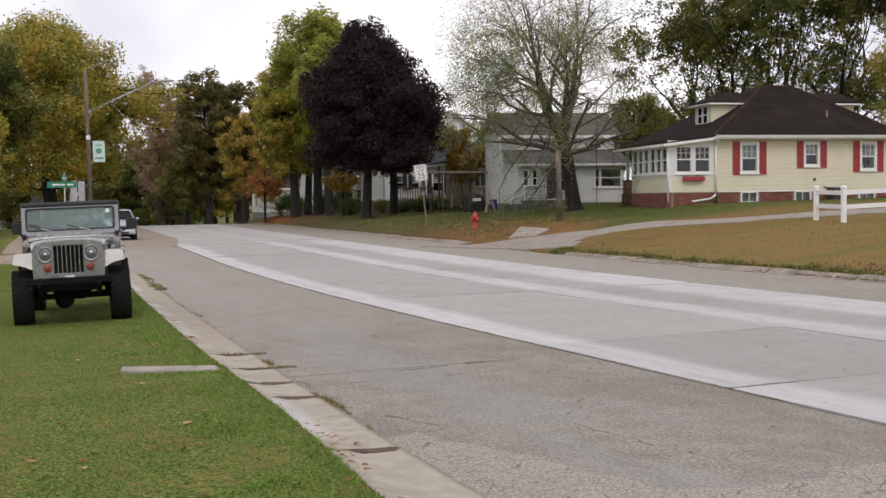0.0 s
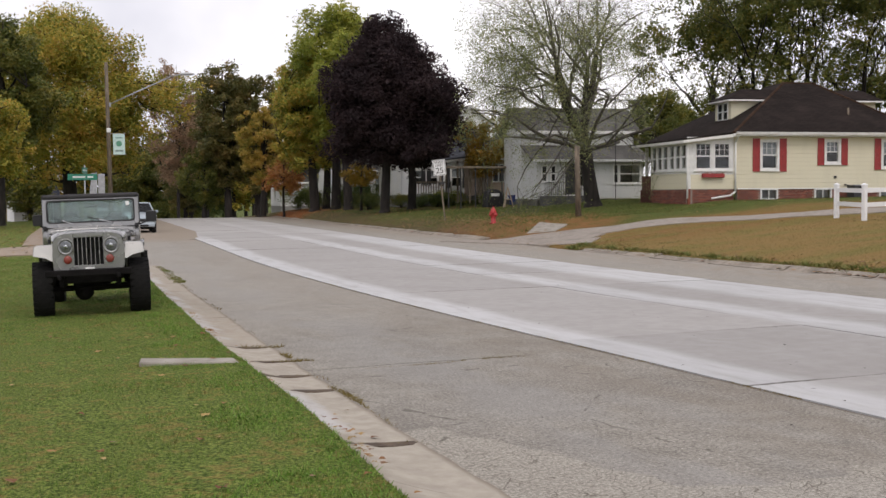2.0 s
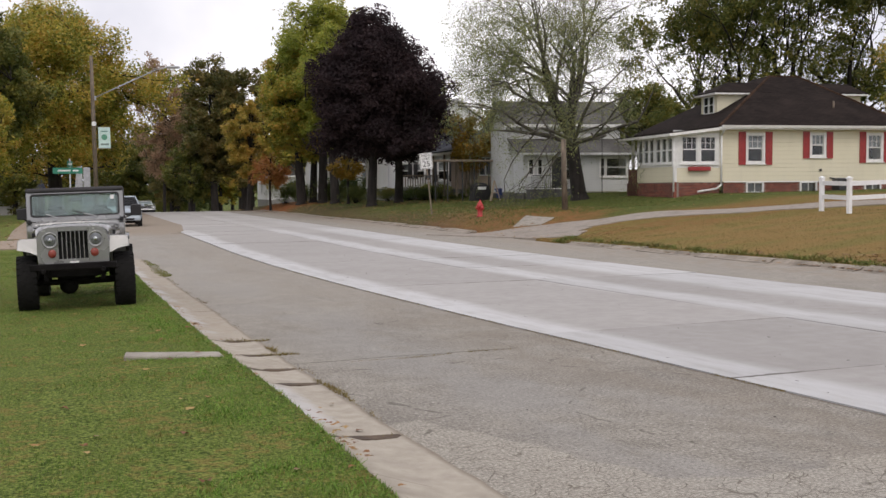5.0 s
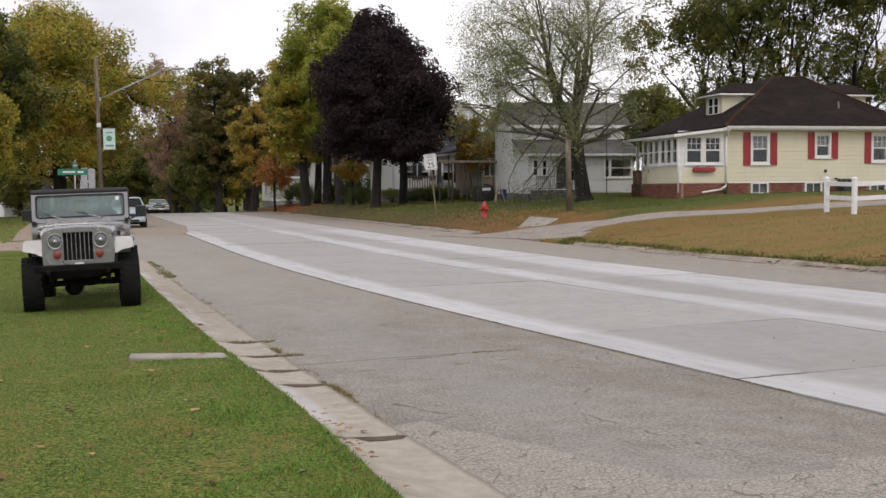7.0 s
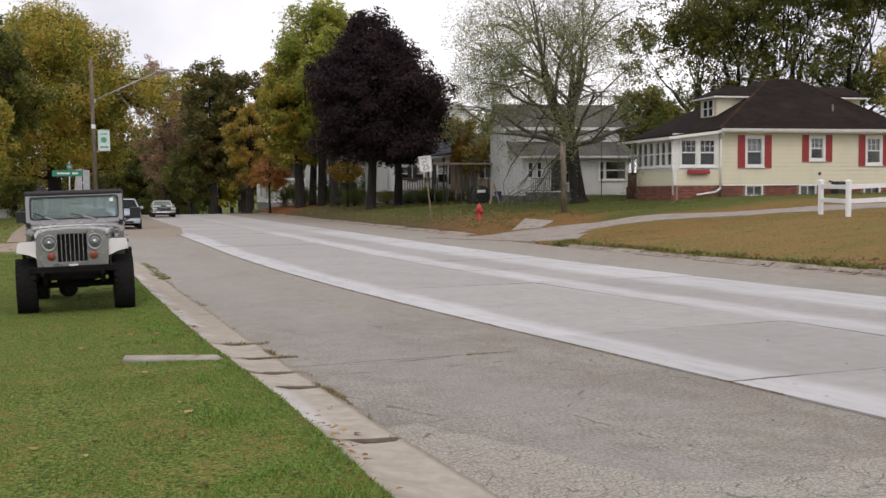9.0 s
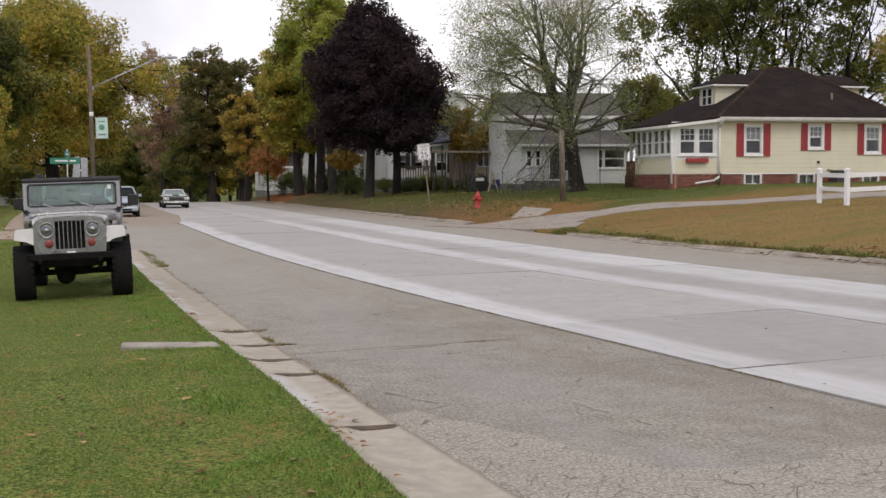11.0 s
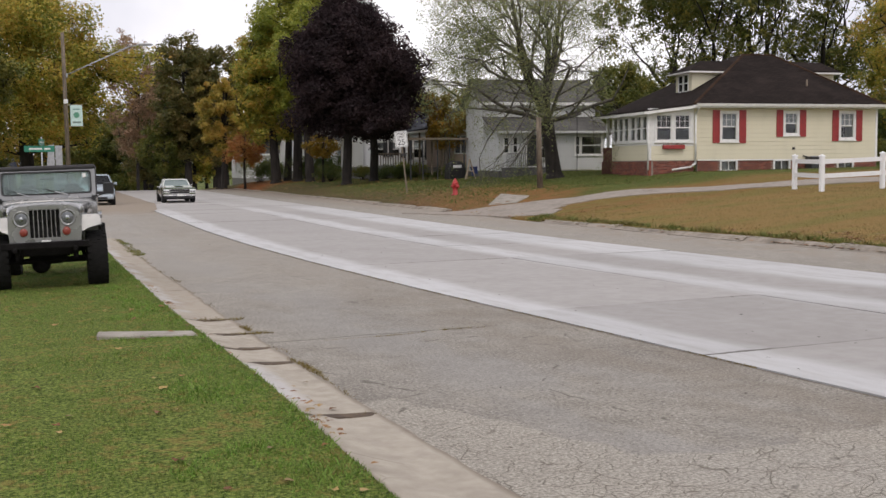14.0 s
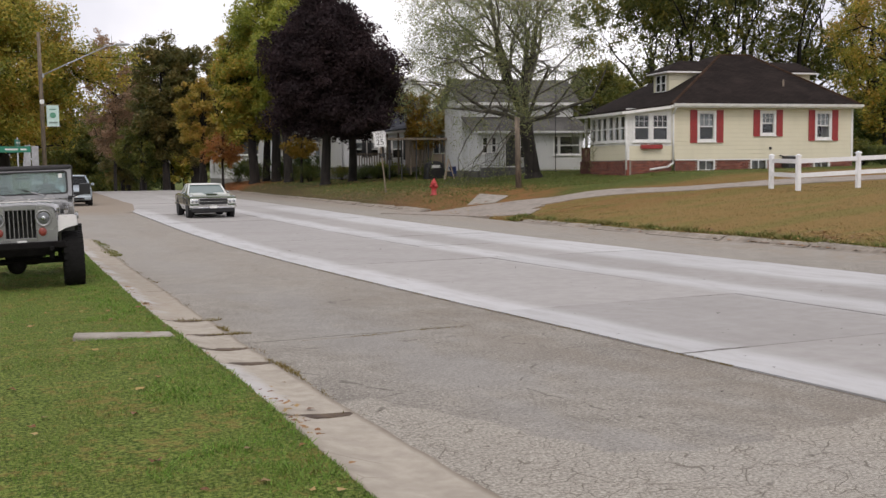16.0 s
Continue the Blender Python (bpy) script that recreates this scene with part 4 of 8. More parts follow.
    # tall trees behind the cream house
    for i, (x, y, h, w) in enumerate(((55.6, 75.0, 15, 10), (58.5, 73.0, 21, 11), (61.0, 71.0, 22, 12), (65.5, 69.0, 21, 11), (71.0, 66.5, 22, 12), (77.0, 64.0, 20, 12))):
        open_tree(x, y, h, 0.36, OLIVE, BARK, "tall dark tree with thinning green leaves behind the house", 70 + i, (17000, 20000, 25000, 42000, 42000, 42000)[i], 0.27, 0.95, 5.0, 4, 5, group="trees behind the house", leafy=0.42)
    leafy_tree(50.0, 72.5, 9.0, 8.0, 2.0, 0.24, OLIVE, BARK, "lower green tree behind the houses", 81, 18000, 0.26, 130, 0.25, group="trees behind the house")
    leafy_tree(44.2, 66.5, 9.4, 6.6, 1.6, 0.2, OLIVE, BARK, "olive-green tree between the two houses", 86, 15000, 0.2, 120, 0.3, group="trees behind the house")
    leafy_tree(52.0, 82.0, 8.5, 9.0, 2.0, 0.24, DEEP, BARK, "lower dark green tree behind the houses", 83, 16000, 0.3, 130, 0.2, group="trees behind the house")
    leafy_tree(66.0, 80.0, 8.5, 11.0, 2.0, 0.24, DEEP, BARK, "lower dark green tree behind the houses", 84, 18000, 0.32, 140, 0.2, group="trees behind the house")
    leafy_tree(80.0, 74.0, 8.5, 11.0, 2.0, 0.24, OLIVE, BARK, "lower dark green tree behind the houses", 85, 18000, 0.32, 140, 0.2, group="trees behind the house")
    leafy_tree(52.8, 48.4, 15.0, 8.6, 0.9, 0.22, GOLD, BARK, "tree with yellow-green and amber leaves beside the cream house", 82, 24000, 0.2, 160, 0.25, group="")
    # woods closing the distance behind the houses and at the street's end
    rnd = random.Random(77)
    for i in range(26):
        x, y = -62 + 5.6 * i + rnd.uniform(-1.5, 1.5), 196 + rnd.uniform(-8, 10) - 0.9 * max(0, i - 17) * 6
        leafy_tree(x, y, rnd.uniform(9, 13), rnd.uniform(9, 12), 0.3, 0.3, rnd.choice((OLIVE, DEEP, DEEP, AMBER)), BARK, "tree in the distant woods", 200 + i, 5200, 0.62, 70, 0.05, group="distant woods")
    for i, (x, y) in enumerate(((60, 54), (67, 50), (75, 47), (84, 44), (92, 50), (62, 62), (-14, 92), (-8, 110), (-2, 128), (8, 150), (48, 108), (36, 128), (20, 146), (24, 150), (51.5, 52.5), (29, 152), (33, 147), (38, 150))):
        tall = rnd.uniform(9, 13) if x < 45 else rnd.uniform(5.0, 6.5)
        leafy_tree(x, y, tall, rnd.uniform(8, 11), 0.4, 0.28, rnd.choice((OLIVE, DEEP, OLIVE, GOLD)), BARK, "green tree closing the view behind the gardens", 300 + i, 13000, 0.36, 110, 0.08, group="garden trees")


plant_trees()


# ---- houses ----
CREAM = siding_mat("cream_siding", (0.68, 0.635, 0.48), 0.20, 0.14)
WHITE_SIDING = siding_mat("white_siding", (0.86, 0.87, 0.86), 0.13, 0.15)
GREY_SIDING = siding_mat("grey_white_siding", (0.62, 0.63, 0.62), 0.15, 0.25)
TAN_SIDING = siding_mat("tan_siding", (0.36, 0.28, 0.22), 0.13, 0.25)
ROOF_BROWN = shingle_mat("brown_shingles", (0.019, 0.0145, 0.013), (0.030, 0.0225, 0.020))
ROOF_GREY = shingle_mat("grey_shingles", (0.085, 0.082, 0.076), (0.135, 0.13, 0.12))
ROOF_SLATE = shingle_mat("slate_shingles", (0.045, 0.048, 0.058), (0.075, 0.078, 0.09))
SHUTTER_RED = plain("red_shutter_paint", (0.33, 0.035, 0.035), 0.5, grain=0.1)
SHUTTER_DARK = plain("black_shutter_paint", (0.03, 0.03, 0.032), 0.5)
BRICK_RED = concrete_mat("red_brick", (0.20, 0.055, 0.038), (0.33, 0.10, 0.065))
# dark red porch brick, dimmed further in colour for the shade there
BRICK_DIM = concrete_mat("shade_dimmed_brick", (0.10, 0.04, 0.03), (0.17, 0.07, 0.05))
MORTAR = concrete_mat("mortar", (0.24, 0.20, 0.17), (0.34, 0.29, 0.25))
STOOP = concrete_mat("dark_stoop_concrete", (0.075, 0.073, 0.07), (0.14, 0.137, 0.13))
BLIND = plain("window_blind", (0.24, 0.25, 0.27), 0.8)
ROOF_CAP = shingle_mat("brown_ridge_shingles", (0.045, 0.027, 0.018), (0.07, 0.043, 0.03))
# indoor shade put into a near-black colour for surfaces behind the windows
ROOM_SHADE = plain("interior_shade", (0.05, 0.047, 0.043), 0.9)
CHARCOAL = plain("charcoal_metal", (0.03, 0.03, 0.032), 0.5)
GALV = plain("galvanised_steel", (0.42, 0.43, 0.44), 0.45, 0.8, 0.1)
WOOD_GREY = plain("weathered_wood", (0.20, 0.16, 0.12), 0.85, grain=0.2, bump=0.3)
FOUNDATION = concrete_mat("foundation_block", (0.22, 0.22, 0.21), (0.34, 0.33, 0.31))


def wall_mesh(length, z0, z1, thick, holes, bm=None):
    """A wall along local x from 0 to length, outer face at y = 0, with openings (x0, x1, z0, z1) cut right through."""
    bm = bm or bmesh.new()
    xs = sorted({0.0, length, *[h[0] for h in holes], *[h[1] for h in holes]})
    zs = sorted({z0, z1, *[h[2] for h in holes], *[h[3] for h in holes]})
    zs = [z for z in zs if z0 <= z <= z1]
    for a, b in zip(xs, xs[1:]):
        for c, d in zip(zs, zs[1:]):
            mx, mz = (a + b) / 2, (c + d) / 2
            if not any(h[0] < mx < h[1] and h[2] < mz < h[3] for h in holes):
                bm_box(a, b, 0, thick, c, d, bm=bm)
    return fused(bm)


def fused(bm):
    """Welds touching boxes into one solid and drops the faces between them."""
    bmesh.ops.remove_doubles(bm, verts=bm.verts, dist=0.0005)
    bm.verts.index_update()
    seen = {}
    for f in bm.faces:
        seen.setdefault(frozenset(v.index for v in f.verts), []).append(f)
    bmesh.ops.delete(bm, geom=[f for fs in seen.values() if len(fs) > 1 for f in fs], context="FACES")
    return bm


def wall_like(xs, zs, y0, y1):
    bm = bmesh.new()
    for i, (a, b) in enumerate(zip(xs, xs[1:])):
        for j, (c, d) in enumerate(zip(zs, zs[1:])):
            if (i, j) != (1, 1):
                bm_box(a, b, y0, y1, c, d, bm=bm)
    return fused(bm)


def frame_mesh(w, h, t, y0, y1, bars=(), rails=()):
    """A rectangular frame of the outer size w x h, of section t, with upright bars and rails."""
    bm = wall_like((0, t, w - t, w), (0, t, h - t, h), y0, y1)
    for x in bars:
        bm_box(x - 0.012, x + 0.012, y0 + 0.02, y1 - 0.005, t, h - t, bm=bm)
    for z, k in rails:
        bm_box(t, w - t, y0 + 0.012, y1 - 0.008, z - k, z + k, bm=bm)
    return bm


def sash_window(house, m, x, z, w, h, shutters=None, sh=0.0, grid=True, blind=True, trim=0.09, name="window"):
    """A double-hung window in an opening x..x+w, z..z+h of the wall whose pose is m."""
    win = part(name, frame_mesh(w + 2 * trim, h + 2 * trim, trim, -0.045, 0.06), WHITE, house, "white painted window trim", m @ pose(x - trim, 0, z - trim))
    sash = part("sash", frame_mesh(w, h, 0.045, -0.02, 0.05, (), ((h * 0.5, 0.03),)), WHITE, win, m=pose(trim, 0, trim))
    if grid:
        bm = bmesh.new()
        for i in (1, 2):
            bm_box(w * i / 3 - 0.011, w * i / 3 + 0.011, 0.005, 0.03, h * 0.53, h - 0.045, bm=bm)
        bm_box(0.045, w - 0.045, 0.004, 0.031, h * 0.75 - 0.011, h * 0.75 + 0.011, bm=bm)
        part("muntin", bm, WHITE, win, m=pose(trim, 0, trim))
    pane = part("pane", bm_box(0.04, w - 0.04, 0.018, 0.024, 0.04, h - 0.04), GLASS, win, "window glass", m=pose(trim, 0, trim))
    pane.visible_shadow = False
    if blind:
        part("blind", bm_box(0.02, w - 0.02, 0.13, 0.15, h * 0.52, h), BLIND, win, "pale roller blind pulled halfway", m=pose(trim, 0, trim))
    part("sill", bm_box(-trim - 0.03, w + trim + 0.03, -0.09, 0.0, -trim - 0.045, -trim - 0.002, 0.008), WHITE, win, m=pose(trim, 0, trim))
    if shutters:
        for a in (-trim - sh - 0.02, w + trim + 0.02):
            bm = frame_mesh(sh, h + 2 * trim + 0.1, 0.06, -0.05, -0.008)
            bm_box(0.05, sh - 0.05, -0.035, -0.01, 0.05, h + 2 * trim + 0.05, bm=bm)
            for i in range(14):
                zz = 0.08 + (h + 2 * trim - 0.08) * i / 13
                bm_box(0.055, sh - 0.055, -0.046, -0.03, zz, zz + 0.05, bm=bm)
            part("shutter", bm, shutters, house, "louvred shutter", m @ pose(x + a, 0, z - trim - 0.05))
    return win


def hip_roof(x0, x1, y0, y1, z0, z1, rx0, rx1, ry0, ry1, thick=0.16):
    """A hipped roof on an eaves rectangle with a ridge rectangle on top."""
    bm = bmesh.new()
    lo = [bm.verts.new(p) for p in ((x0, y0, z0 - thick), (x1, y0, z0 - thick), (x1, y1, z0 - thick), (x0, y1, z0 - thick))]
    md = [bm.verts.new(p) for p in ((x0, y0, z0), (x1, y0, z0), (x1, y1, z0), (x0, y1, z0))]
    hi = [bm.verts.new(p) for p in ((rx0, ry0, z1), (rx1, ry0, z1), (rx1, ry1, z1), (rx0, ry1, z1))]
    bm.faces.new(lo[::-1]), bm.faces.new(hi)
    for i in range(4):
        j = (i + 1) % 4
        bm.faces.new((lo[i], lo[j], md[j], md[i])), bm.faces.new((md[i], md[j], hi[j], hi[i]))
    return bm


def slab_roof(pts, thick):
    """A flat roof slope: its four corners, thickened downwards."""
    bm = bmesh.new()
    hi = [bm.verts.new(p) for p in pts]
    lo = [bm.verts.new((p[0], p[1], p[2] - thick)) for p in pts]
    bm.faces.new(hi), bm.faces.new(lo[::-1])
    for i in range(4):
        j = (i + 1) % 4
        bm.faces.new((hi[i], lo[i], lo[j], hi[j]))
    return bm


def trim_box(house, name, x0, x1, y0, y1, z0, z1, mat=None, label="", bevel=0.01, m=None):
    return part(name, bm_box(x0, x1, y0, y1, z0, z1, bevel), mat or WHITE, house, label, m)


def brick_skirt(house, m, length, z1, holes, name="brick_base"):
    """A low wall of real bricks in running bond before a mortar core."""
    core = part(name, wall_mesh(length, -0.5, z1, 0.2, holes), MORTAR, house, "red brick foundation with pale joints", m)
    bl, bh, bw = 0.2, 0.058, 0.1
    rows = int((z1 + 0.402) / 0.068)
    solid = bmesh.new()
    for r in range(rows):
        z = -0.402 + r * 0.068
        x = 0.004 - (bl / 2 if r % 2 else 0)
        while x < length - 0.02:
            a, b = max(0.004, x), min(length - 0.004, x + bl)
            if b - a > 0.04 and not any(h[0] - 0.02 < b and h[1] + 0.02 > a and h[2] - 0.02 < z + bh and h[3] + 0.02 > z for h in holes):
                bm_box(a, b, -0.012, 0.03, z, z + bh, bm=solid)
            x += bl + 0.011
    ob = part("brickwork", solid, BRICK_ISLES, core, "red bricks in running bond")
    ob["kind"] = "stuff"
    return core


def brick_isles_mat():
    k = Nodes("weathered_red_brick")
    r, n = k.random(island=True), k.noise(6, 5)
    col = k.mix(r, (0.11, 0.036, 0.027), (0.29, 0.095, 0.062))
    col = k.mix(k.ramp(n, 0.45, 0.75, 0, 0.5), col, (0.12, 0.06, 0.05))
    k.bump(k.noise(90, 3), 0.4, 0.004)
    return k.done(col, 0.9)


BRICK_ISLES = brick_isles_mat()


def cream_house():
    h = thing("house", pose(34.0, 44.0, 1.53, 0, 0, -11), "cream sided bungalow with red shutters, brick base and brown hipped roof", "house")
    L, W, zb, ze = 9.75, 10.2, 0.52, 3.02
    south = pose(0, 0, 0)
    # openings: x, z, w, h
    wins = ((1.24, 1.47, 0.82, 1.30), (4.62, 1.77, 0.70, 1.02), (7.68, 1.55, 0.76, 1.24))
    low = ((1.25, 0.02, 0.78, 0.46), (4.1, 0.02, 0.78, 0.46), (7.6, 0.04, 0.78, 0.44))
    holes = [(x, x + w, z, z + hh) for x, z, w, hh in wins]
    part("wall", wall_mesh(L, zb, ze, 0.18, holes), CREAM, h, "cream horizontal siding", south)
    brick_skirt(h, pose(0, 0.02, 0), L, zb, [(x, x + w, z, z + hh) for x, z, w, hh in low])
    for (x, z, w, hh), sh in zip(wins, (0.36, 0.34, 0.34)):
        sash_window(h, south, x, z, w, hh, SHUTTER_RED, sh)
    for x, z, w, hh in low:
        win = part("window", frame_mesh(w + 0.14, hh + 0.1, 0.075, -0.03, 0.08, (), ()), WHITE, h, "white framed basement window", pose(x - 0.07, 0.0, z - 0.05))
        part("pane", bm_box(0.07, w + 0.07, 0.02, 0.03, 0.05, hh + 0.05), GLASS, win)
        part("backing", bm_box(0.05, w + 0.09, 0.16, 0.18, 0.03, hh + 0.07), BLIND, win, "pale board behind the glass")
        part("muntin", bm_box(w / 2 + 0.055, w / 2 + 0.085, 0.0, 0.05, 0.07, hh + 0.03), WHITE, win)
    # other sides
    part("wall", bm_box(L - 0.18, L, 0.18, W, zb, ze), CREAM, h, "cream horizontal siding")
    part("wall", bm_box(0, L, W - 0.18, W, zb, ze), CREAM, h)
    part("wall", bm_box(0, 0.18, 0.18, W - 0.18, zb, ze), CREAM, h)
    part("brick_base", bm_box(L - 0.2, L + 0.001, 0.22, W, -0.5, zb), BRICK_RED, h)
    part("floor_deck", bm_box(0.2, L - 0.2, 0.2, W - 0.2, zb - 0.1, zb), ROOM_SHADE, h)
    # added dark screen that stands in for the unlit depth of the rooms
    part("partition", bm_box(0.2, L - 0.2, 2.4, 2.5, zb, ze), ROOM_SHADE, h)
    trim_box(h, "corner_board", L - 0.1, L + 0.02, -0.02, 0.1, zb, ze)
    trim_box(h, "water_table", 0, L, -0.035, 0.0, zb - 0.03, zb + 0.02)
    # roof
    part("roof", hip_roof(-0.4, L + 0.2, -0.42, W + 0.4, ze + 0.16, ze + 3.0, 4.75, 6.4, 4.4, 5.9), ROOF_BROWN, h, "brown asphalt shingle hipped roof", uv=True)
    corners, tops = ((-0.4, -0.42), (L + 0.2, -0.42)), ((4.75, 4.4), (6.4, 4.4))
    for (ax, ay), (bx, by) in zip(corners, tops):
        part("ridge_cap", bm_tube((ax, ay, ze + 0.15), (bx, by, ze + 2.99), 0.075, n=6), ROOF_CAP, h, "brown hip ridge shingles", uv=True)
    part("ridge_cap", bm_tube((4.7, 4.4, ze + 2.98), (6.45, 4.4, ze + 2.98), 0.07, n=6), ROOF_CAP, h, uv=True)
    part("fascia", bm_box(-0.43, L + 0.23, -0.45, W + 0.43, ze - 0.02, ze + 0.10, 0.01), WHITE, h, "white fascia and soffit boards")
    g = part("gutter", bm_prism(((-0.45, ze + 0.17), (-0.45, ze + 0.05), (-0.54, ze + 0.05), (-0.57, ze + 0.17)), "x", -0.3, L + 0.25), WHITE, h, "white rain gutter")
    pipe = bmesh.new()
    for a, b in (((-0.16, -0.48, ze + 0.05), (-0.16, -0.10, ze - 0.3)), ((-0.16, -0.10, ze - 0.3), (-0.16, -0.10, 0.38)), ((-0.16, -0.10, 0.38), (-0.45, -0.16, 0.2)), ((-0.45, -0.16, 0.2), (-1.55, -0.5, 0.07))):
        bm_tube(a, b, 0.05, n=8, bm=pipe)
    part("downspout", pipe, WHITE, h, "white downspout with kicked-out foot", smooth=True)
    # vent on the south slope
    part("roof_vent", bm_tube((6.6, 1.3, ze + 0.95), (6.6, 1.3, ze + 1.5), 0.045, n=10), WOOD_GREY, h, "metal vent pipe", smooth=True)
    # dormers
    for sx, x in ((-1, 1.15), (1, L - 0.55)):
        y0, y1, z0, z1 = 3.0, 4.8, ze + 0.55, ze + 1.92
        xi = 3.4 if sx < 0 else 7.4
        d = part("dormer", bm_box(min(x, xi), max(x, xi), y0, y1, z0, z1), CREAM, h, "roof dormer with cream sides and white eaves")
        fx = x + 0.012 * sx
        for k in (0.32, 0.92):
            bmw = frame_mesh(0.56, 0.9, 0.06, -0.03, 0.03, (), ((0.45, 0.025),))
            turn = pose(fx, y0 + k + (0.56 if sx < 0 else 0.0), z0 + 0.42, 0, 0, -90 if sx < 0 else 90)
            w = part("window", bmw, WHITE, d, "white dormer sash", turn)
            w2 = part("pane", bm_box(0.06, 0.5, -0.004, 0.004, 0.06, 0.84), CHARCOAL_GLASS, d, "dark window glass", turn)
        ov = 0.28
        xa, xb = x + sx * ov, (4.0 if sx < 0 else 7.0)
        part("roof", hip_roof(min(xa, xb), max(xa, xb), y0 - ov, y1 + ov, z1 + 0.1, z1 + 0.68, min(x - sx * (1.0 if sx < 0 else 0.25), xb), max(x - sx * (1.0 if sx < 0 else 0.25), xb), 3.9, 4.0, 0.05), ROOF_BROWN, d, "brown shingle dormer roof", uv=True)
        part("fascia", bm_box(min(xa, xb), max(xa, xb), y0 - ov - 0.02, y1 + ov + 0.02, z1 - 0.02, z1 + 0.055), WHITE, d, "white eaves")
    # enclosed porch
    px, pe, plen = -2.52, 2.72, 4.5
    side = pose(px, 0.0, 0)
    two = ((0.36, 1.46, 0.80, 1.22), (1.32, 1.46, 0.80, 1.22))
    part("wall", wall_mesh(2.52 - 0.2, 1.2, ze - 0.05, 0.14, [(x, x + w, z, z + hh) for x, z, w, hh in two]), WHITE, h, "white porch window wall", side)
    part("wall", wall_mesh(2.52 - 0.2, zb, 1.2, 0.14, []), CREAM, h, "cream siding below the porch windows", side)
    brick_skirt(h, side @ pose(0, 0.02, 0), 2.32, zb, [])
    for x, z, w, hh in two:
        sash_window(h, side, x, z, w, hh, blind=False, trim=0.08)
    trim_box(h, "corner_board", px - 0.03, px + 0.12, -0.03, 0.12, zb, pe + 0.1, label="white corner post")
    trim_box(h, "corner_board", -0.2, 0.0, -0.03, 0.14, zb, ze, CREAM)
    part("downspout", bm_tube((px - 0.06, -0.06, 0.06), (px - 0.06, -0.06, pe), 0.045, n=8), WHITE, h, smooth=True)
    west = pose(px, 0.0, 0) @ pose(0, plen, 0, 0, 0, -90)
    # along the west wall local x runs from the far end to the near corner
    six = [(0.22 + 0.69 * i + (0.10 if i > 2 else 0.0), 1.46, 0.54, 1.18) for i in range(6)]
    part("wall", wall_mesh(plen, 1.26, pe + 0.05, 0.14, [(x, x + w, z, z + hh) for x, z, w, hh in six]), WHITE, h, "white porch window wall", west)
    part("wall", wall_mesh(plen, zb, 1.26, 0.14, []), CREAM, h, "cream siding below the porch windows", west)
    brick_skirt(h, west @ pose(0, 0.02, 0), plen, zb, [])
    for x, z, w, hh in six:
        sash_window(h, west, x, z, w, hh, blind=False, trim=0.06, grid=False)
    part("porch_floor", bm_box(px + 0.14, 0, 0.14, plen, zb - 0.1, zb), ROOM_SHADE, h)
    # dark sheet before the cream wall, standing in for shade inside the porch
    part("porch_lining", bm_box(-0.06, -0.002, 0.15, plen - 0.1, zb, ze - 0.1), ROOM_SHADE, h)
    part("porch_ceiling", bm_box(px + 0.15, -0.06, 0.15, plen - 0.1, pe - 0.06, pe - 0.03), ROOM_SHADE, h)
    part("porch_end", bm_box(px + 0.1, 0, plen - 0.1, plen, zb, pe), CREAM, h)
    # the open end of the porch
    trim_box(h, "porch_pier", px, px + 0.42, plen + 0.9, plen + 1.2, -0.5, 1.22, BRICK_DIM, "dark red brick porch pier")
    trim_box(h, "porch_post", px + 0.14, px + 0.28, plen + 0.98, plen + 1.12, 1.22, pe - 0.05, WHITE, "white porch post")
    trim_box(h, "brick_corner", px - 0.016, px + 0.12, -0.016, 0.12, -0.5, zb - 0.004, BRICK_RED)
    trim_box(h, "porch_wall", px, px + 0.2, plen, plen + 0.9, -0.5, 1.12, BRICK_DIM, "low dark brick porch wall")
    trim_box(h, "porch_deck", px, 0.0, plen, plen + 1.4, -0.5, zb - 0.02, BRICK_DIM, "brick porch deck")
    part("porch_roof", slab_roof(((px - 0.4, -0.4, pe + 0.14), (0.1, -0.4, ze + 0.2), (0.1, plen + 1.8, ze + 0.2), (px - 0.4, plen + 1.8, pe + 0.14)), 0.06), ROOF_BROWN, h, "low brown porch roof", uv=True)
    part("fascia", slab_roof(((px - 0.42, -0.42, pe + 0.075), (0.1, -0.42, ze + 0.13), (0.1, plen + 1.82, ze + 0.13), (px - 0.42, plen + 1.82, pe + 0.075)), 0.13), WHITE, h, "white porch eaves")
    # flower box
    box = part("flower_box", bm_box(0.66, 1.76, -0.24, -0.05, 1.05, 1.24, 0.02), SHUTTER_RED, h, "red wooden window box", side)
    bm = bmesh.new()
    rnd = random.Random(3)
    for i in range(60):
        a, b = 0.69 + rnd.random() * 1.04, -0.145 + rnd.uniform(-0.07, 0.07)
        bm_tube((a, b, 1.22), (a + rnd.uniform(-0.05, 0.05), b + rnd.uniform(-0.04, 0.04), 1.27 + rnd.random() * 0.09), 0.012, 0.003, 4, bm)
    part("dried_plants", bm, WOOD_GREY, h, "dry flower stems", side)
    # meter box, dryer vent, hose, electric mast
    trim_box(h, "utility_vent", 5.05, 5.17, -0.07, 0.0, 1.0, 1.12, CHARCOAL, "dark dryer vent")
    part("pipe", bm_tube((5.6, -0.06, 0.7), (6.3, -0.06, 0.55), 0.03, n=8), CHARCOAL, h)
    mast = thing("antenna", pose(31.35, 50.6, 1.5), "thin rooftop television antenna on a mast", "antenna")
    part("mast", bm_tube((0, 0, 0), (0, 0, 5.3), 0.02, n=8), CHARCOAL, mast, smooth=True)
    bm = bmesh.new()
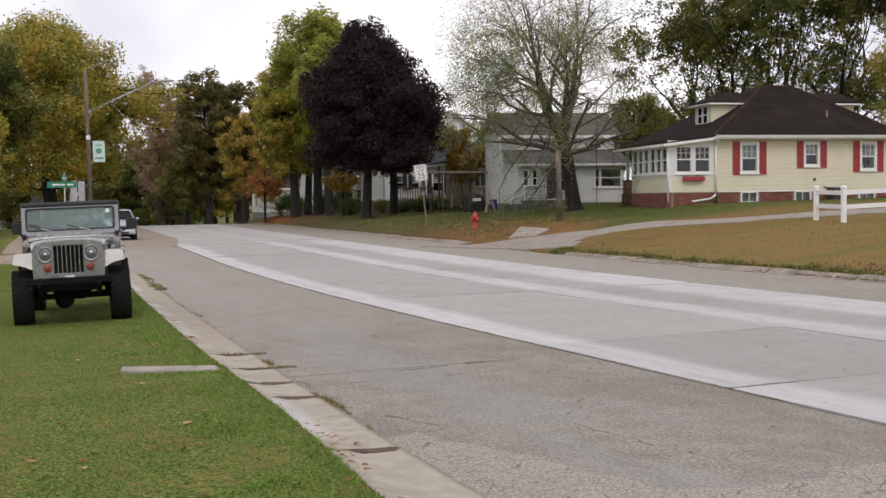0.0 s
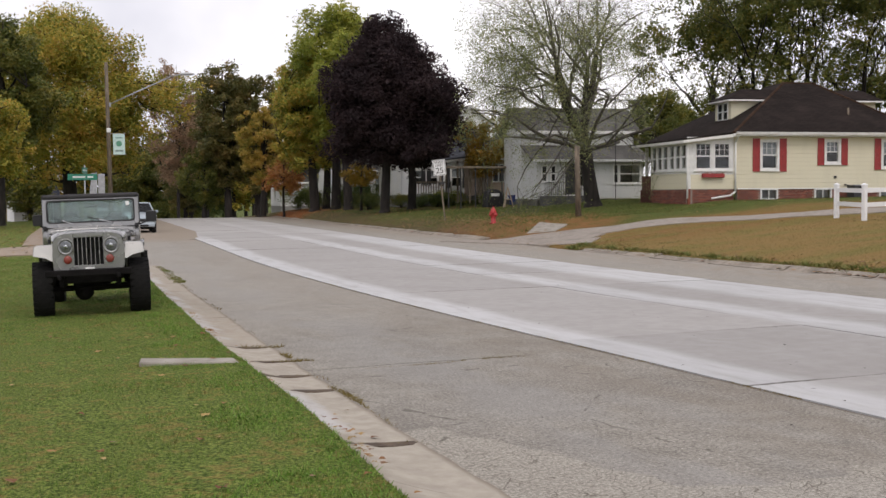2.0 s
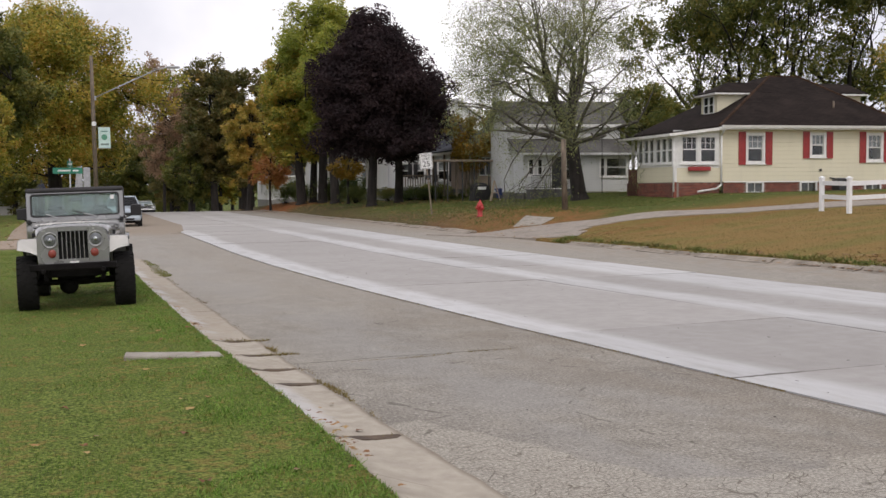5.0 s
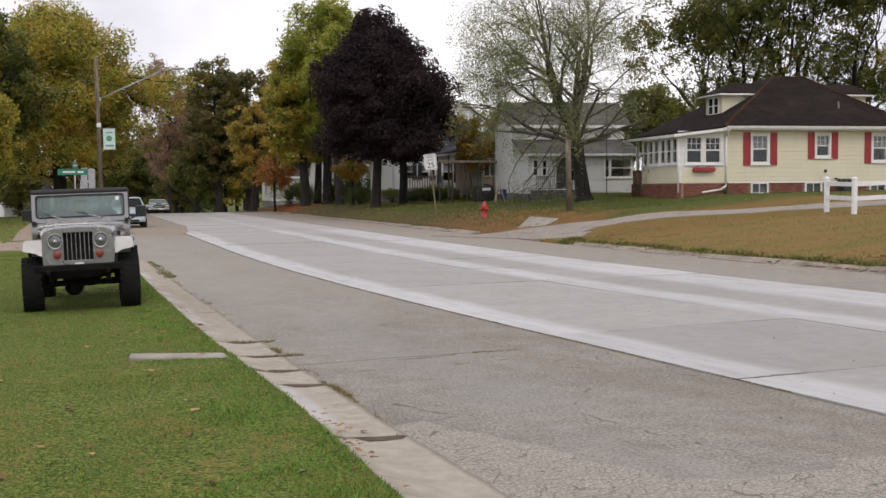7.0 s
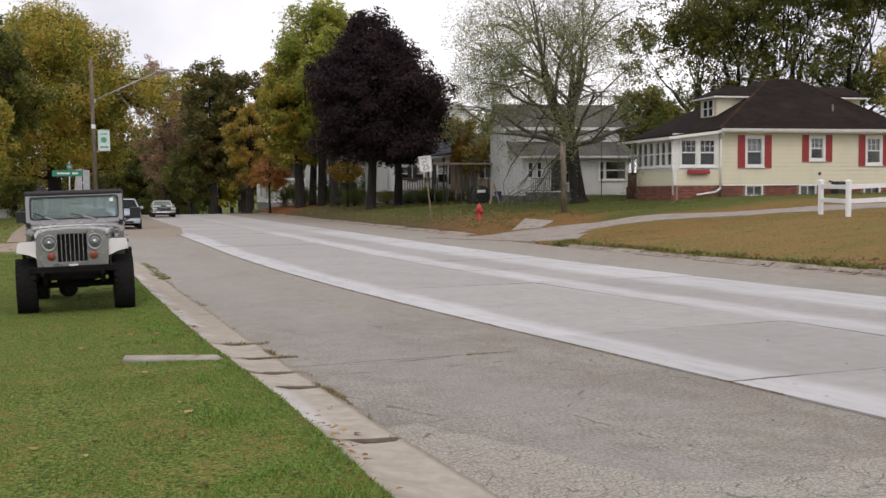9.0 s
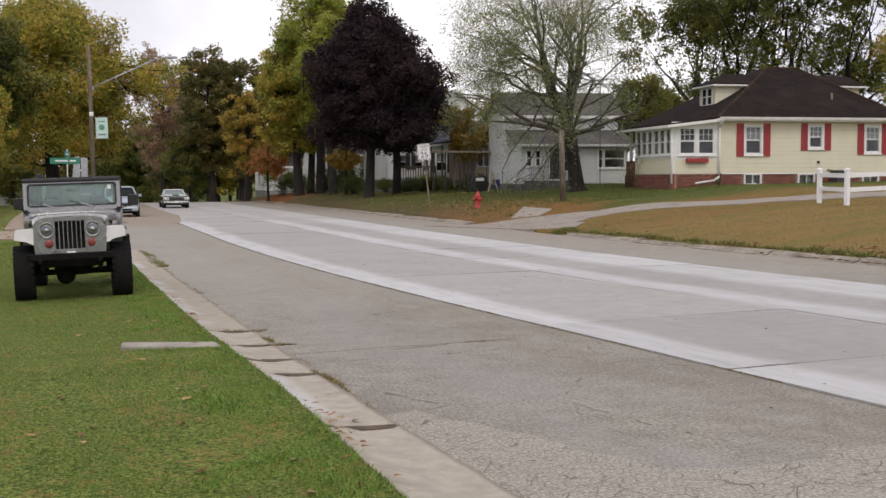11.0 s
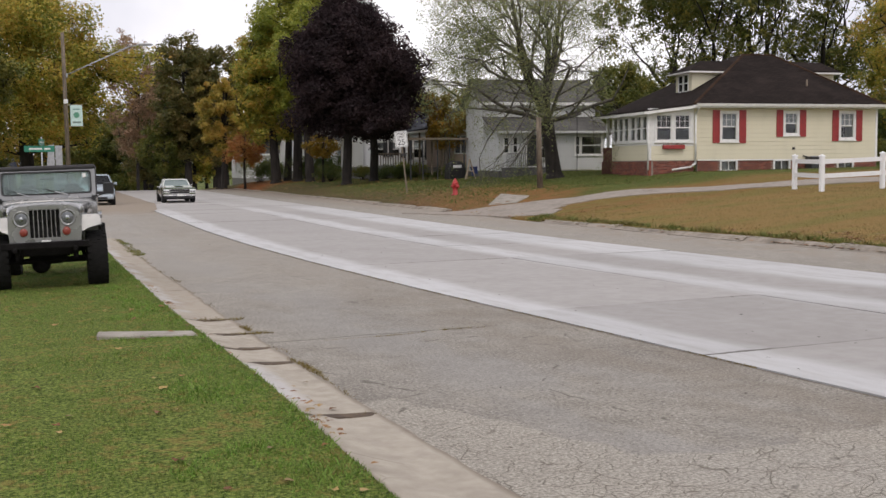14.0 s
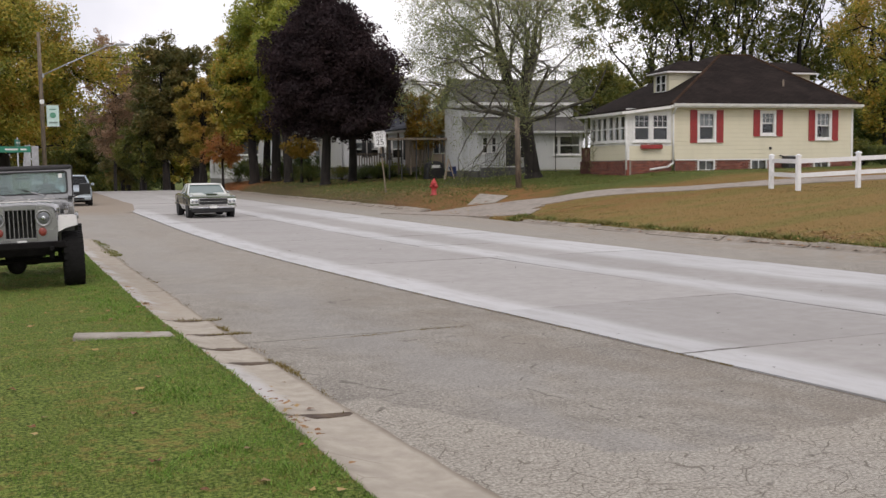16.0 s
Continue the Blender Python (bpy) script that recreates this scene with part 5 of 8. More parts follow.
    bm_tube((-1.1, 0, 5.2), (1.3, -0.2, 5.2), 0.02, n=6, bm=bm)
    for i in range(7):
        x = -1.0 + 0.35 * i
        bm_tube((x, -0.55 + 0.05 * i, 5.2), (x, 0.55 - 0.05 * i, 5.2), 0.011, n=5, bm=bm)
    part("aerial", bm, CHARCOAL, mast)
    # air conditioner
    ac = thing("air_conditioner", pose(34.0, 44.0, 1.53, 0, 0, -11) @ pose(5.55, -0.95, 0.03), "dark boxy outdoor air conditioner beside the house", "air conditioner")
    part("casing", bm_box(0, 0.72, 0, 0.62, 0.05, 0.62, 0.03), CHARCOAL, ac)
    part("grille", bm_lathe(((0.27, 0.0), (0.27, 0.03), (0.05, 0.035)), 18, m=pose(0.36, 0.31, 0.62)), GALV, ac)
    part("pad", bm_box(-0.08, 0.8, -0.08, 0.7, -0.06, 0.045), FOUNDATION, ac)


CHARCOAL_GLASS = plain("dark_glass", (0.02, 0.022, 0.025), 0.06, grain=0.02, spec=0.8)


def gable_house(m, L, W, ze, zp, wall, roof, label, ridge="x", base=0.3, wins=(), west_wins=(), over=0.35, shutters=None, roof_label="grey shingle gable roof", foundation=FOUNDATION):
    """A plain house: south wall along local x at y = 0, west wall along y at x = 0, gabled roof."""
    h = thing("house", m, label, "house", "houses along the street")
    part("wall", wall_mesh(L, base, ze, 0.16, [(x, x + w, z, z + hh) for x, z, w, hh in wins]), wall, h)
    west = pose(0, W, 0, 0, 0, -90)
    part("wall", wall_mesh(W, base, ze, 0.16, [(x, x + w, z, z + hh) for x, z, w, hh in west_wins]), wall, h, m=west @ pose(0, 0.001, 0))
    part("wall", bm_box(L - 0.16, L - 0.002, 0.16, W - 0.16, base, ze), wall, h)
    part("wall", bm_box(0.16, L - 0.002, W - 0.16, W - 0.002, base, ze), wall, h)
    part("foundation", bm_box(0.02, L - 0.02, 0.02, W - 0.02, -0.7, base), foundation, h, "grey block foundation")
    part("floor_deck", bm_box(0.2, L - 0.2, 0.2, W - 0.2, base, base + 0.03), ROOM_SHADE, h)
    # added dark screen in place of the shade deeper indoors
    part("partition", bm_box(0.2, L - 0.2, 2.0, 2.1, base, ze), ROOM_SHADE, h)
    for x, z, w, hh in wins:
        sash_window(h, Matrix(), x, z, w, hh, shutters, 0.32, grid=False)
    for x, z, w, hh in west_wins:
        sash_window(h, west, x, z, w, hh, shutters, 0.32, grid=False)
    if ridge == "x":
        prof = ((-over, ze), (W / 2, zp), (W + over, ze))
        part("gable", bm_prism(((0.02, ze), (W / 2, zp - 0.05), (W - 0.02, ze)), "x", 0.01, L - 0.01), wall, h)
        for a, b in ((prof[0], prof[1]), (prof[2], prof[1])):
            part("roof", slab_roof(((-over, a[0], a[1] + 0.12), (L + over, a[0], a[1] + 0.12), (L + over, b[0], b[1] + 0.12), (-over, b[0], b[1] + 0.12)), 0.14), roof, h, roof_label, uv=True)
        part("fascia", bm_box(-over, L + over, -over - 0.03, -over, ze - 0.05, ze + 0.13), WHITE, h, "white fascia board")
    else:
        part("gable", bm_prism(((0.02, ze), (L / 2, zp - 0.05), (L - 0.02, ze)), "y", 0.01, W - 0.01), wall, h)
        for a in (-over, L + over):
            part("roof", slab_roof(((a, -over, ze + 0.12), (L / 2, -over, zp + 0.12), (L / 2, W + over, zp + 0.12), (a, W + over, ze + 0.12)), 0.14), roof, h, roof_label, uv=True)
        for s in (-1, 1):
            part("fascia", slab_roof(((L / 2 + s * (L / 2 + over), -over - 0.03, ze + 0.11), (L / 2, -over - 0.03, zp + 0.11), (L / 2, -over, zp + 0.11), (L / 2 + s * (L / 2 + over), -over, ze + 0.11)), 0.2), WHITE, h, "white barge board")
    return h


def white_bungalow():
    m = pose(31.5, 59.6, 1.55, 0, 0, -13)
    L = 6.6
    h = gable_house(m @ pose(-0.35, 2.4, 0), 7.2, 4.6, 4.05, 5.65, GREY_SIDING, ROOF_GREY, "grey-white two-level house with a low front room behind a big tree", base=0.02,
                    wins=(), west_wins=(), foundation=STOOP)
    # the low front room: one flat wall with two narrow windows, the door, a side light and the wide window
    wall = pose(0.35, -2.4, 0)
    door_x, side_x = 1.72, 2.62
    holes = [(0.30, 0.62, 1.05, 2.0), (0.86, 1.16, 1.05, 2.0), (side_x, side_x + 0.42, 0.75, 2.05), (4.75, 5.05, 0.95, 2.05), (5.12, 6.42, 0.95, 2.05)]
    part("wall", wall_mesh(L, 0.0, 2.3, 0.16, holes + [(door_x, door_x + 0.86, 0.22, 2.14)]), GREY_SIDING, h, "grey-white lap siding", wall)
    for x0, x1, z0, z1 in holes:
        sash_window(h, wall, x0, z0, x1 - x0, z1 - z0, grid=False, blind=False, trim=0.05)
    part("wall", bm_box(0.35, 0.5, -2.24, 0, 0.0, 2.3), GREY_SIDING, h)
    part("wall", bm_box(L + 0.2, L + 0.35, -2.24, 0, 0.0, 2.3), GREY_SIDING, h)
    part("foundation", bm_box(0.37, L + 0.33, -2.38, 0, -0.7, 0.0), STOOP, h)
    # dark sheet that gives the front room its shade
    part("room_lining", bm_box(0.5, L + 0.2, -0.9, -0.8, 0.0, 2.3), ROOM_SHADE, h)
    part("roof", slab_roof(((-0.05, -2.85, 2.34), (L + 0.75, -2.85, 2.34), (L + 0.75, 0.1, 3.35), (-0.05, 0.1, 3.35)), 0.1), ROOF_GREY, h, "low grey shingle roof", uv=True)
    part("fascia", bm_box(-0.05, L + 0.75, -2.90, -2.852, 2.22, 2.35), GREY_SIDING, h, "grey-white eaves board")
    door = part("door", bm_box(door_x + 0.03, door_x + 0.83, 0.05, 0.09, 0.22, 2.12, 0.01), SHUTTER_DARK, h, "dark front door", wall)
    part("door_trim", frame_mesh(1.0, 2.0, 0.07, -0.04, 0.02), WHITE, h, m=wall @ pose(door_x - 0.07, 0, 0.2))
    part("door_handle", bm_box(door_x + 0.70, door_x + 0.76, 0.01, 0.05, 1.05, 1.2, 0.008), GALV, door)
    # stoop with steps and a dark metal railing
    part("porch_deck", bm_box(0.15, 2.75, -1.15, -0.01, -0.5, 0.20, 0.02), STOOP, h, "dark concrete stoop", wall)
    for i, z in enumerate((0.10, 0.02)):
        part("step", bm_box(1.5, 2.75, -1.45 - 0.3 * i, -1.15 - 0.3 * i, -0.4, z, 0.01), STOOP, h, "dark concrete step", wall)
    rail = part("railing", bm_tube((0.2, -1.1, 1.0), (1.45, -1.1, 1.0), 0.022, n=6), CHARCOAL, h, "thin dark metal stoop railing", wall)
    part("railing", bm_tube((0.2, -1.1, 0.3), (1.45, -1.1, 0.3), 0.018, n=6), CHARCOAL, rail)
    part("railing", bm_tube((1.45, -1.1, 1.0), (1.45, -1.75, 0.80), 0.022, n=6), CHARCOAL, rail)
    part("railing", bm_tube((2.7, -0.1, 1.0), (2.7, -1.1, 1.0), 0.022, n=6), CHARCOAL, rail)
    for i in range(11):
        part("baluster", bm_tube((0.2 + 0.125 * i, -1.1, 0.2), (0.2 + 0.125 * i, -1.1, 1.0), 0.013, n=5), CHARCOAL, rail)
    for y in (-0.15, -0.6, -1.1):
        part("baluster", bm_tube((2.7, y, 0.2), (2.7, y, 1.0), 0.016, n=5), CHARCOAL, rail)
    part("baluster", bm_tube((1.45, -1.75, 0.0), (1.45, -1.75, 0.80), 0.016, n=5), CHARCOAL, rail)
    ramp = thing("plank", m @ pose(3.2, -0.9, 0.02, 0, 0, 4), "pale wooden plank lying in the grass by the porch", "plank")
    part("board", bm_box(0, 2.4, 0, 0.3, 0.0, 0.05, 0.01), plain("pale_wood", (0.42, 0.38, 0.31), 0.8), ramp)
    can = thing("milk_can", pose(36.1, 54.6, ground_z(36.1, 54.6)), "cream painted milk can standing on the lawn", "milk can")
    part("body", bm_lathe(((0.19, 0), (0.2, 0.03), (0.2, 0.48), (0.11, 0.66), (0.11, 0.76), (0.15, 0.8), (0.15, 0.84)), 18), plain("cream_enamel", (0.52, 0.46, 0.30), 0.5), can, smooth=True)


def neighbour_houses():
    # tall white house with a gable towards the street's near end and a tan porch
    m = pose(35.2, 72.0, 1.5, 0, 0, -8)
    h = gable_house(m, 7.0, 7.0, 3.9, 5.4, WHITE_SIDING, ROOF_SLATE, "tall white gabled house with a tan porch", ridge="y", base=0.45, wins=((1.2, 1.3, 0.8, 1.3), ))
    part("porch_roof", hip_roof(-3.2, 0.6, -2.6, 5.0, 2.95, 3.7, -1.2, 0.5, -0.8, 3.2, 0.14), ROOF_SLATE, h, "low hipped porch roof", uv=True)
    part("fascia", bm_box(-3.22, 0.62, -2.62, 5.02, 2.72, 2.86), WHITE, h, "white porch fascia")
    part("porch_wall", bm_box(-1.4, 0.0, -2.0, 4.5, 0.3, 2.75), TAN_SIDING, h, "tan porch wall")
    for i in range(3):
        part("porch_window", frame_mesh(0.5, 1.25, 0.06, -0.04, 0.02), WHITE, h, "narrow porch window", pose(-1.3 + 0.42 * i, -2.02, 1.2))
        part("pane", bm_box(-1.25 + 0.42 * i, -0.9 + 0.42 * i, -2.03, -2.005, 1.26, 2.4), CHARCOAL_GLASS, h)
    for x, y in ((-3.1, -2.5), (-2.4, -2.5), (-3.1, 0.5), (-3.1, 3.5)):
        part("porch_post", bm_box(x, x + 0.12, y, y + 0.12, -0.2, 2.75, 0.01), WOOD_GREY, h, "dark wooden porch post")
    # low white house behind the speed sign
    m = pose(30.4, 79.2, 1.35, 0, 0, -8)
    h = gable_house(m, 7.4, 8.0, 3.0, 5.6, WHITE_SIDING, ROOF_SLATE, "low white house with dark shutters and a railed porch", base=0.5, wins=((1.0, 1.3, 0.85, 1.05), (1.98, 1.3, 0.85, 1.05), (3.9, 1.15, 0.75, 1.35)), shutters=SHUTTER_DARK, roof_label="dark shingle gable roof")
    part("porch_deck", bm_box(0.6, 3.4, -1.9, 0, -0.5, 0.6, 0.02), FOUNDATION, h, "porch floor")
    rail = part("railing", bm_box(0.6, 3.4, -1.9, -1.82, 1.42, 1.5), WOOD_GREY, h, "grey wooden porch railing")
    for i in range(15):
        part("baluster", bm_box(0.66 + 0.19 * i, 0.72 + 0.19 * i, -1.89, -1.84, 0.6, 1.42), WOOD_GREY, rail)
    part("railing", bm_box(0.6, 3.4, -1.88, -1.82, 0.66, 0.72), WHITE, h)
    # dark roof beyond
    gable_house(pose(38.6, 92.5, 1.8, 0, 0, -8), 6.6, 8.0, 5.6, 7.9, WHITE_SIDING, ROOF_SLATE, "far house with a dark slate-coloured roof", ridge="y", base=0.4, roof_label="dark slate-coloured roof")
    # white houses further along the street
    gable_house(pose(34.0, 108.2, 0.75, 0, 0, -6), 7.5, 4, 3.1, 4.9, WHITE_SIDING, ROOF_GREY, "white house with grey foundation far along the street", base=0.75, wins=((3.0, 1.2, 0.8, 1.4), (5.2, 1.2, 0.8, 1.4)), west_wins=((1.5, 1.2, 0.8, 1.4),))
    gable_house(pose(33.6, 125.6, 0.2, 0, 0, -6), 6.5, 8, 3.1, 5.4, WHITE_SIDING, ROOF_GREY, "small white house far along the street", base=0.5, wins=((2.4, 1.2, 0.8, 1.4),), west_wins=((3.0, 1.2, 0.8, 1.4),))
    gable_house(pose(30.8, 96.5, 1.0, 0, 0, -6), 6.5, 8, 3.0, 5.2, WHITE_SIDING, ROOF_GREY, "white bungalow behind the street trees", base=0.5, wins=((0.8, 1.2, 0.7, 1.3), (3.6, 1.2, 0.8, 1.4)), west_wins=((3.0, 1.2, 0.8, 1.4),))
    # left-hand side
    gable_house(pose(6.2, 152.0, -1.6, 0, 0, 4), 5.5, 8.0, 2.9, 4.8, WHITE_SIDING, ROOF_SLATE, "white house half hidden by trees", base=0.4, wins=((1.5, 1.3, 0.8, 1.4), (4.5, 1.3, 0.8, 1.4), ))


cream_house()
white_bungalow()
neighbour_houses()


# ---- vehicles ----
def paint_mat(name, color, rough=0.3, metal=0.0, coat=0.6, dust=0.25):
    k = Nodes(name)
    n, f = k.noise(2.2, 5, vec=k.obj()), k.noise(55, 3, vec=k.obj())
    col = k.mix(k.ramp(n, 0.42, 0.72, 0, dust), color, tuple(c * 0.55 + 0.09 for c in color))
    col = k.mix(k.ramp(f, 0.55, 0.75, 0, dust * 0.5), col, tuple(c * 0.7 for c in color))
    k.b.inputs["Coat Weight"].default_value = coat
    k.b.inputs["Coat Roughness"].default_value = 0.12
    return k.done(col, k.ramp(n, 0.3, 0.7, rough - 0.05, rough + 0.12), metal)


JEEP_PAINT = paint_mat("silver_grey_paint", (0.27, 0.272, 0.27), 0.22, 0.5, 0.9, 0.3)
FENDER_PAINT = paint_mat("pale_silver_paint", (0.225, 0.23, 0.23), 0.3, 0.15, 0.9, 0.12)
LAMP_GLASS = plain("grey_lamp_glass", (0.17, 0.18, 0.19), 0.12, 0.5, 0.2, scale=40, spec=0.8)
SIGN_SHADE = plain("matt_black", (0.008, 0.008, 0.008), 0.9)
RUBBER = plain("tyre_rubber", (0.013, 0.0125, 0.012), 0.9, grain=0.2, scale=14, spec=0.2, bump=0.25)
BLACK_TRIM = plain("black_plastic", (0.012, 0.012, 0.013), 0.62)
CHASSIS = plain("greasy_black_steel", (0.010, 0.009, 0.009), 0.85, grain=0.25, spec=0.12)
CHROME = plain("chrome", (0.72, 0.72, 0.72), 0.12, 1.0, 0.05)
LENS_CLEAR = plain("headlamp_lens", (0.40, 0.42, 0.43), 0.1, 0.75, 0.1, spec=0.8)
LENS_RED = plain("red_lamp_lens", (0.26, 0.05, 0.035), 0.3, grain=0.1)
CANVAS = plain("charcoal_top", (0.035, 0.033, 0.035), 0.75, grain=0.15)
SEAT = plain("dark_seat_vinyl", (0.03, 0.035, 0.038), 0.6)
RIM_PAINT = plain("painted_steel_rim", (0.45, 0.44, 0.42), 0.45, 0.3)
SCREEN = glass_mat("windscreen_glass", (0.74, 0.90, 0.88), 0.87)


def wheel(parent, x, y, z, r, w, out, rim=0.55, lugs=0, rim_mat=None, turn=0.0):
    """A wheel with its axle along x. out: 1 if the outer face looks to +x."""
    m = pose(x, y, z, 0, 0, turn) @ pose(0, 0, 0, 0, 90 * out, 0)
    bm = bm_lathe(((r * rim, -w / 2 + 0.02), (r * 0.82, -w / 2), (r * 0.95, -w / 2 + 0.02), (r * 0.985, -w / 2 + 0.06), (r * 0.985, w / 2 - 0.06), (r * 0.95, w / 2 - 0.02), (r * 0.82, w / 2), (r * rim, w / 2 - 0.02)), 36)
    tyre = part("tyre", bm, RUBBER, parent, "black tyre" if not lugs else "chunky black off-road tyre", m, smooth=True)
    if lugs:
        tb = bmesh.new()
        for i in range(lugs):
            a = 2 * math.pi * i / lugs
            for row, (u0, u1) in enumerate(((-0.5, -0.27), (-0.22, -0.02), (0.02, 0.22), (0.27, 0.5))):
                off = a + (math.pi / lugs if row % 2 else 0)
                d = math.pi / lugs * 0.72
                vs = []
                for rr in (r * 0.955, r * 1.0):
                    for uu in (u0, u1):
                        for s in (-d, d):
                            tip = 0.985 if abs(uu) > 0.45 else 1.0
                            vs.append(tb.verts.new((rr * tip * math.cos(off + s), rr * tip * math.sin(off + s), uu * w)))
                for q in ((0, 1, 3, 2), (4, 6, 7, 5), (0, 4, 5, 1), (2, 3, 7, 6), (0, 2, 6, 4), (1, 5, 7, 3)):
                    tb.faces.new([vs[j] for j in q])
        part("tread", tb, RUBBER, tyre, "tread lugs")["kind"] = "stuff"
    bm = bm_lathe(((r * rim * 1.02, w / 2 - 0.03), (r * rim * 0.97, w / 2 - 0.015), (r * rim * 0.86, w / 2 - 0.05), (r * rim * 0.5, w / 2 - 0.045), (r * rim * 0.3, w / 2 - 0.02), (0.02, w / 2 - 0.015)), 28)
    part("rim", bm, rim_mat or RIM_PAINT, tyre, "steel wheel rim", smooth=True)
    return tyre


def rounded(hw, hz, r, n=5):
    """Corner points of a rounded rectangle about 0."""
    out = []
    for cx, cz, a0 in ((hw - r, hz - r, 0), (-hw + r, hz - r, 90), (-hw + r, -hz + r, 180), (hw - r, -hz + r, 270)):
        for i in range(n + 1):
            a = radians(a0 + 90 * i / n)
            out.append((cx + r * math.cos(a), cz + r * math.sin(a)))
    return out


def ring_plate(hw, hz, r, hw2, hz2, r2, y0, y1):
    """A flat ring (frame) between two rounded rectangles, standing in the x-z plane."""
    bm = bmesh.new()
    a, b = rounded(hw, hz, r), rounded(hw2, hz2, r2)
    ra = [[bm.verts.new((x, y, z)) for x, z in a] for y in (y0, y1)]
    rb = [[bm.verts.new((x, y, z)) for x, z in b] for y in (y0, y1)]
    n = len(a)
    for i in range(n):
        j = (i + 1) % n
        bm.faces.new((ra[0][i], ra[0][j], rb[0][j], rb[0][i]))
        bm.faces.new((ra[1][j], ra[1][i], rb[1][i], rb[1][j]))
        bm.faces.new((ra[0][j], ra[0][i], ra[1][i], ra[1][j]))
        bm.faces.new((rb[0][i], rb[0][j], rb[1][j], rb[1][i]))
    return bm


def settle(vehicle):
    """Flattens the bonnet line: the nose sits a little higher and the screen and top lower."""
    nose = ((0.42, 0.0), (0.60, 0.04), (1.0, 0.07), (1.2, 0.075), (2.0, 0.075))
    cab = ((0.42, 0.0), (0.60, 0.02), (1.0, 0.02), (1.4, -0.075), (1.95, -0.10))

    def visit(ob, m):
        for child in [c for c in bpy.data.objects if c.parent == ob]:
            here = m @ child.matrix_basis
            back = here.inverted()
            for v in child.data.vertices:
                p = here @ v.co
                k = min(1, max(0, (p.y + 0.42) / 1.16))
                p.z += curve_at(p.z, nose) * (1 - k) + curve_at(p.z, cab) * k
                v.co = back @ p
            visit(child, here)

    visit(vehicle, Matrix())


def off_roader():
    x, y = 1.83, 17.98
    z = ground_z(x, y) - 0.012
    j = thing("off_road_vehicle", pose(x, y, z, 0, -1.72, -8.3), "silver-grey lifted off-road vehicle with big tyres parked on the grass", "car")
    P = JEEP_PAINT
    # front panel with seven slots
    front = part("grille", bm_box(-0.217, 0.217, -0.48, -0.44, 0.66, 0.735, 0.004), P, j, "silver-grey front panel with seven upright slots")
    part("grille_header", bm_box(-0.217, 0.217, -0.48, -0.44, 1.125, 1.185, 0.004), P, front)
    for s in (-1, 1):
        o = [(0.219, 0.66), (0.50, 0.66), (0.515, 0.86), (0.505, 1.03), (0.47, 1.12), (0.40, 1.17), (0.34, 1.185), (0.219, 1.185)]
        part("grille_side", bm_prism([(s * a, b) for a, b in o], "y", -0.48, -0.44, 0.004), P, front)
        lamp = part("headlight", bm_lathe(((0.118, 0), (0.118, 0.018), (0.102, 0.03), (0.098, 0.012)), 28, m=pose(s * 0.323, -0.48, 1.0, 90)), P, j, "round headlight in a silver-grey ring", smooth=True)
        part("lens", bm_lathe(((0.098, 0.004), (0.092, 0.010), (0.07, 0.016), (0.035, 0.020), (0.004, 0.021)), 28, m=pose(s * 0.323, -0.48, 1.0, 90)), LAMP_GLASS, lamp, smooth=True)
        part("bulb", bm_lathe(((0.034, 0.018), (0.03, 0.026), (0.004, 0.028)), 16, m=pose(s * 0.323, -0.48, 1.0, 90)), LENS_CLEAR, lamp, "bright lamp centre", smooth=True)
        part("turn_signal", bm_lathe(((0.058, 0), (0.058, 0.02), (0.048, 0.034), (0.01, 0.038)), 22, m=pose(s * 0.30, -0.48, 0.815, 90)), LENS_RED, j, "round red turn signal", smooth=True)
    for i in range(8):
        cx = -0.2149 + 0.0614 * i
        part("grille_bar", bm_box(cx - 0.0065, cx + 0.0065, -0.482, -0.462, 0.735, 1.125, 0.003), P, front)
    part("radiator", bm_box(-0.46, 0.46, -0.40, -0.34, 0.58, 1.12), SIGN_SHADE, j, "black radiator")
    part("badge", bm_box(-0.06, 0.07, -0.49, -0.482, 0.665, 0.70, 0.004), WHITE, front, "small pale badge")
    # bonnet
    def arch(hw, top, side, yy, r=0.1):
        return [(-hw, yy, side), (-hw, yy, top - r), (-hw + 0.03, yy, top - r * 0.45), (-hw + 0.09, yy, top - 0.012), (-hw * 0.5, yy, top + 0.012), (0, yy, top + 0.018), (hw * 0.5, yy, top + 0.012), (hw - 0.09, yy, top - 0.012), (hw - 0.03, yy, top - r * 0.45), (hw, yy, top - r), (hw, yy, side)]
    hood = part("hood", bm_loft([arch(0.505, 1.175, 0.96, -0.455), arch(0.515, 1.20, 0.96, -0.42), arch(0.57, 1.255, 0.97, 0.0), arch(0.64, 1.30, 0.99, 0.45), arch(0.69, 1.335, 1.0, 0.74)], cap=False), P, j, "silver-grey engine hood", smooth=True)
    for s in (-1, 1):
        part("hood_latch", bm_box(s * 0.585 - 0.02, s * 0.585 + 0.02, -0.05, 0.05, 1.06, 1.13, 0.008), BLACK_TRIM, hood)
    part("hood_bulge", bm_prism([(-0.26, 1.195), (-0.22, 1.222), (0.22, 1.222), (0.26, 1.195)], "y", -0.40, 0.55, 0.004), P, hood)
    part("cowl", bm_loft([arch(0.70, 1.345, 1.0, 0.745), arch(0.735, 1.385, 1.0, 0.80), arch(0.74, 1.40, 1.0, 0.92)]), P, j, smooth=True)
    # wings
    for s in (-1, 1):
        skirt = [(0.47, 1.035), (0.74, 1.035), (0.785, 1.01), (0.80, 0.875), (0.62, 0.855), (0.54, 0.80), (0.42, 0.78), (0.44, 0.93)]
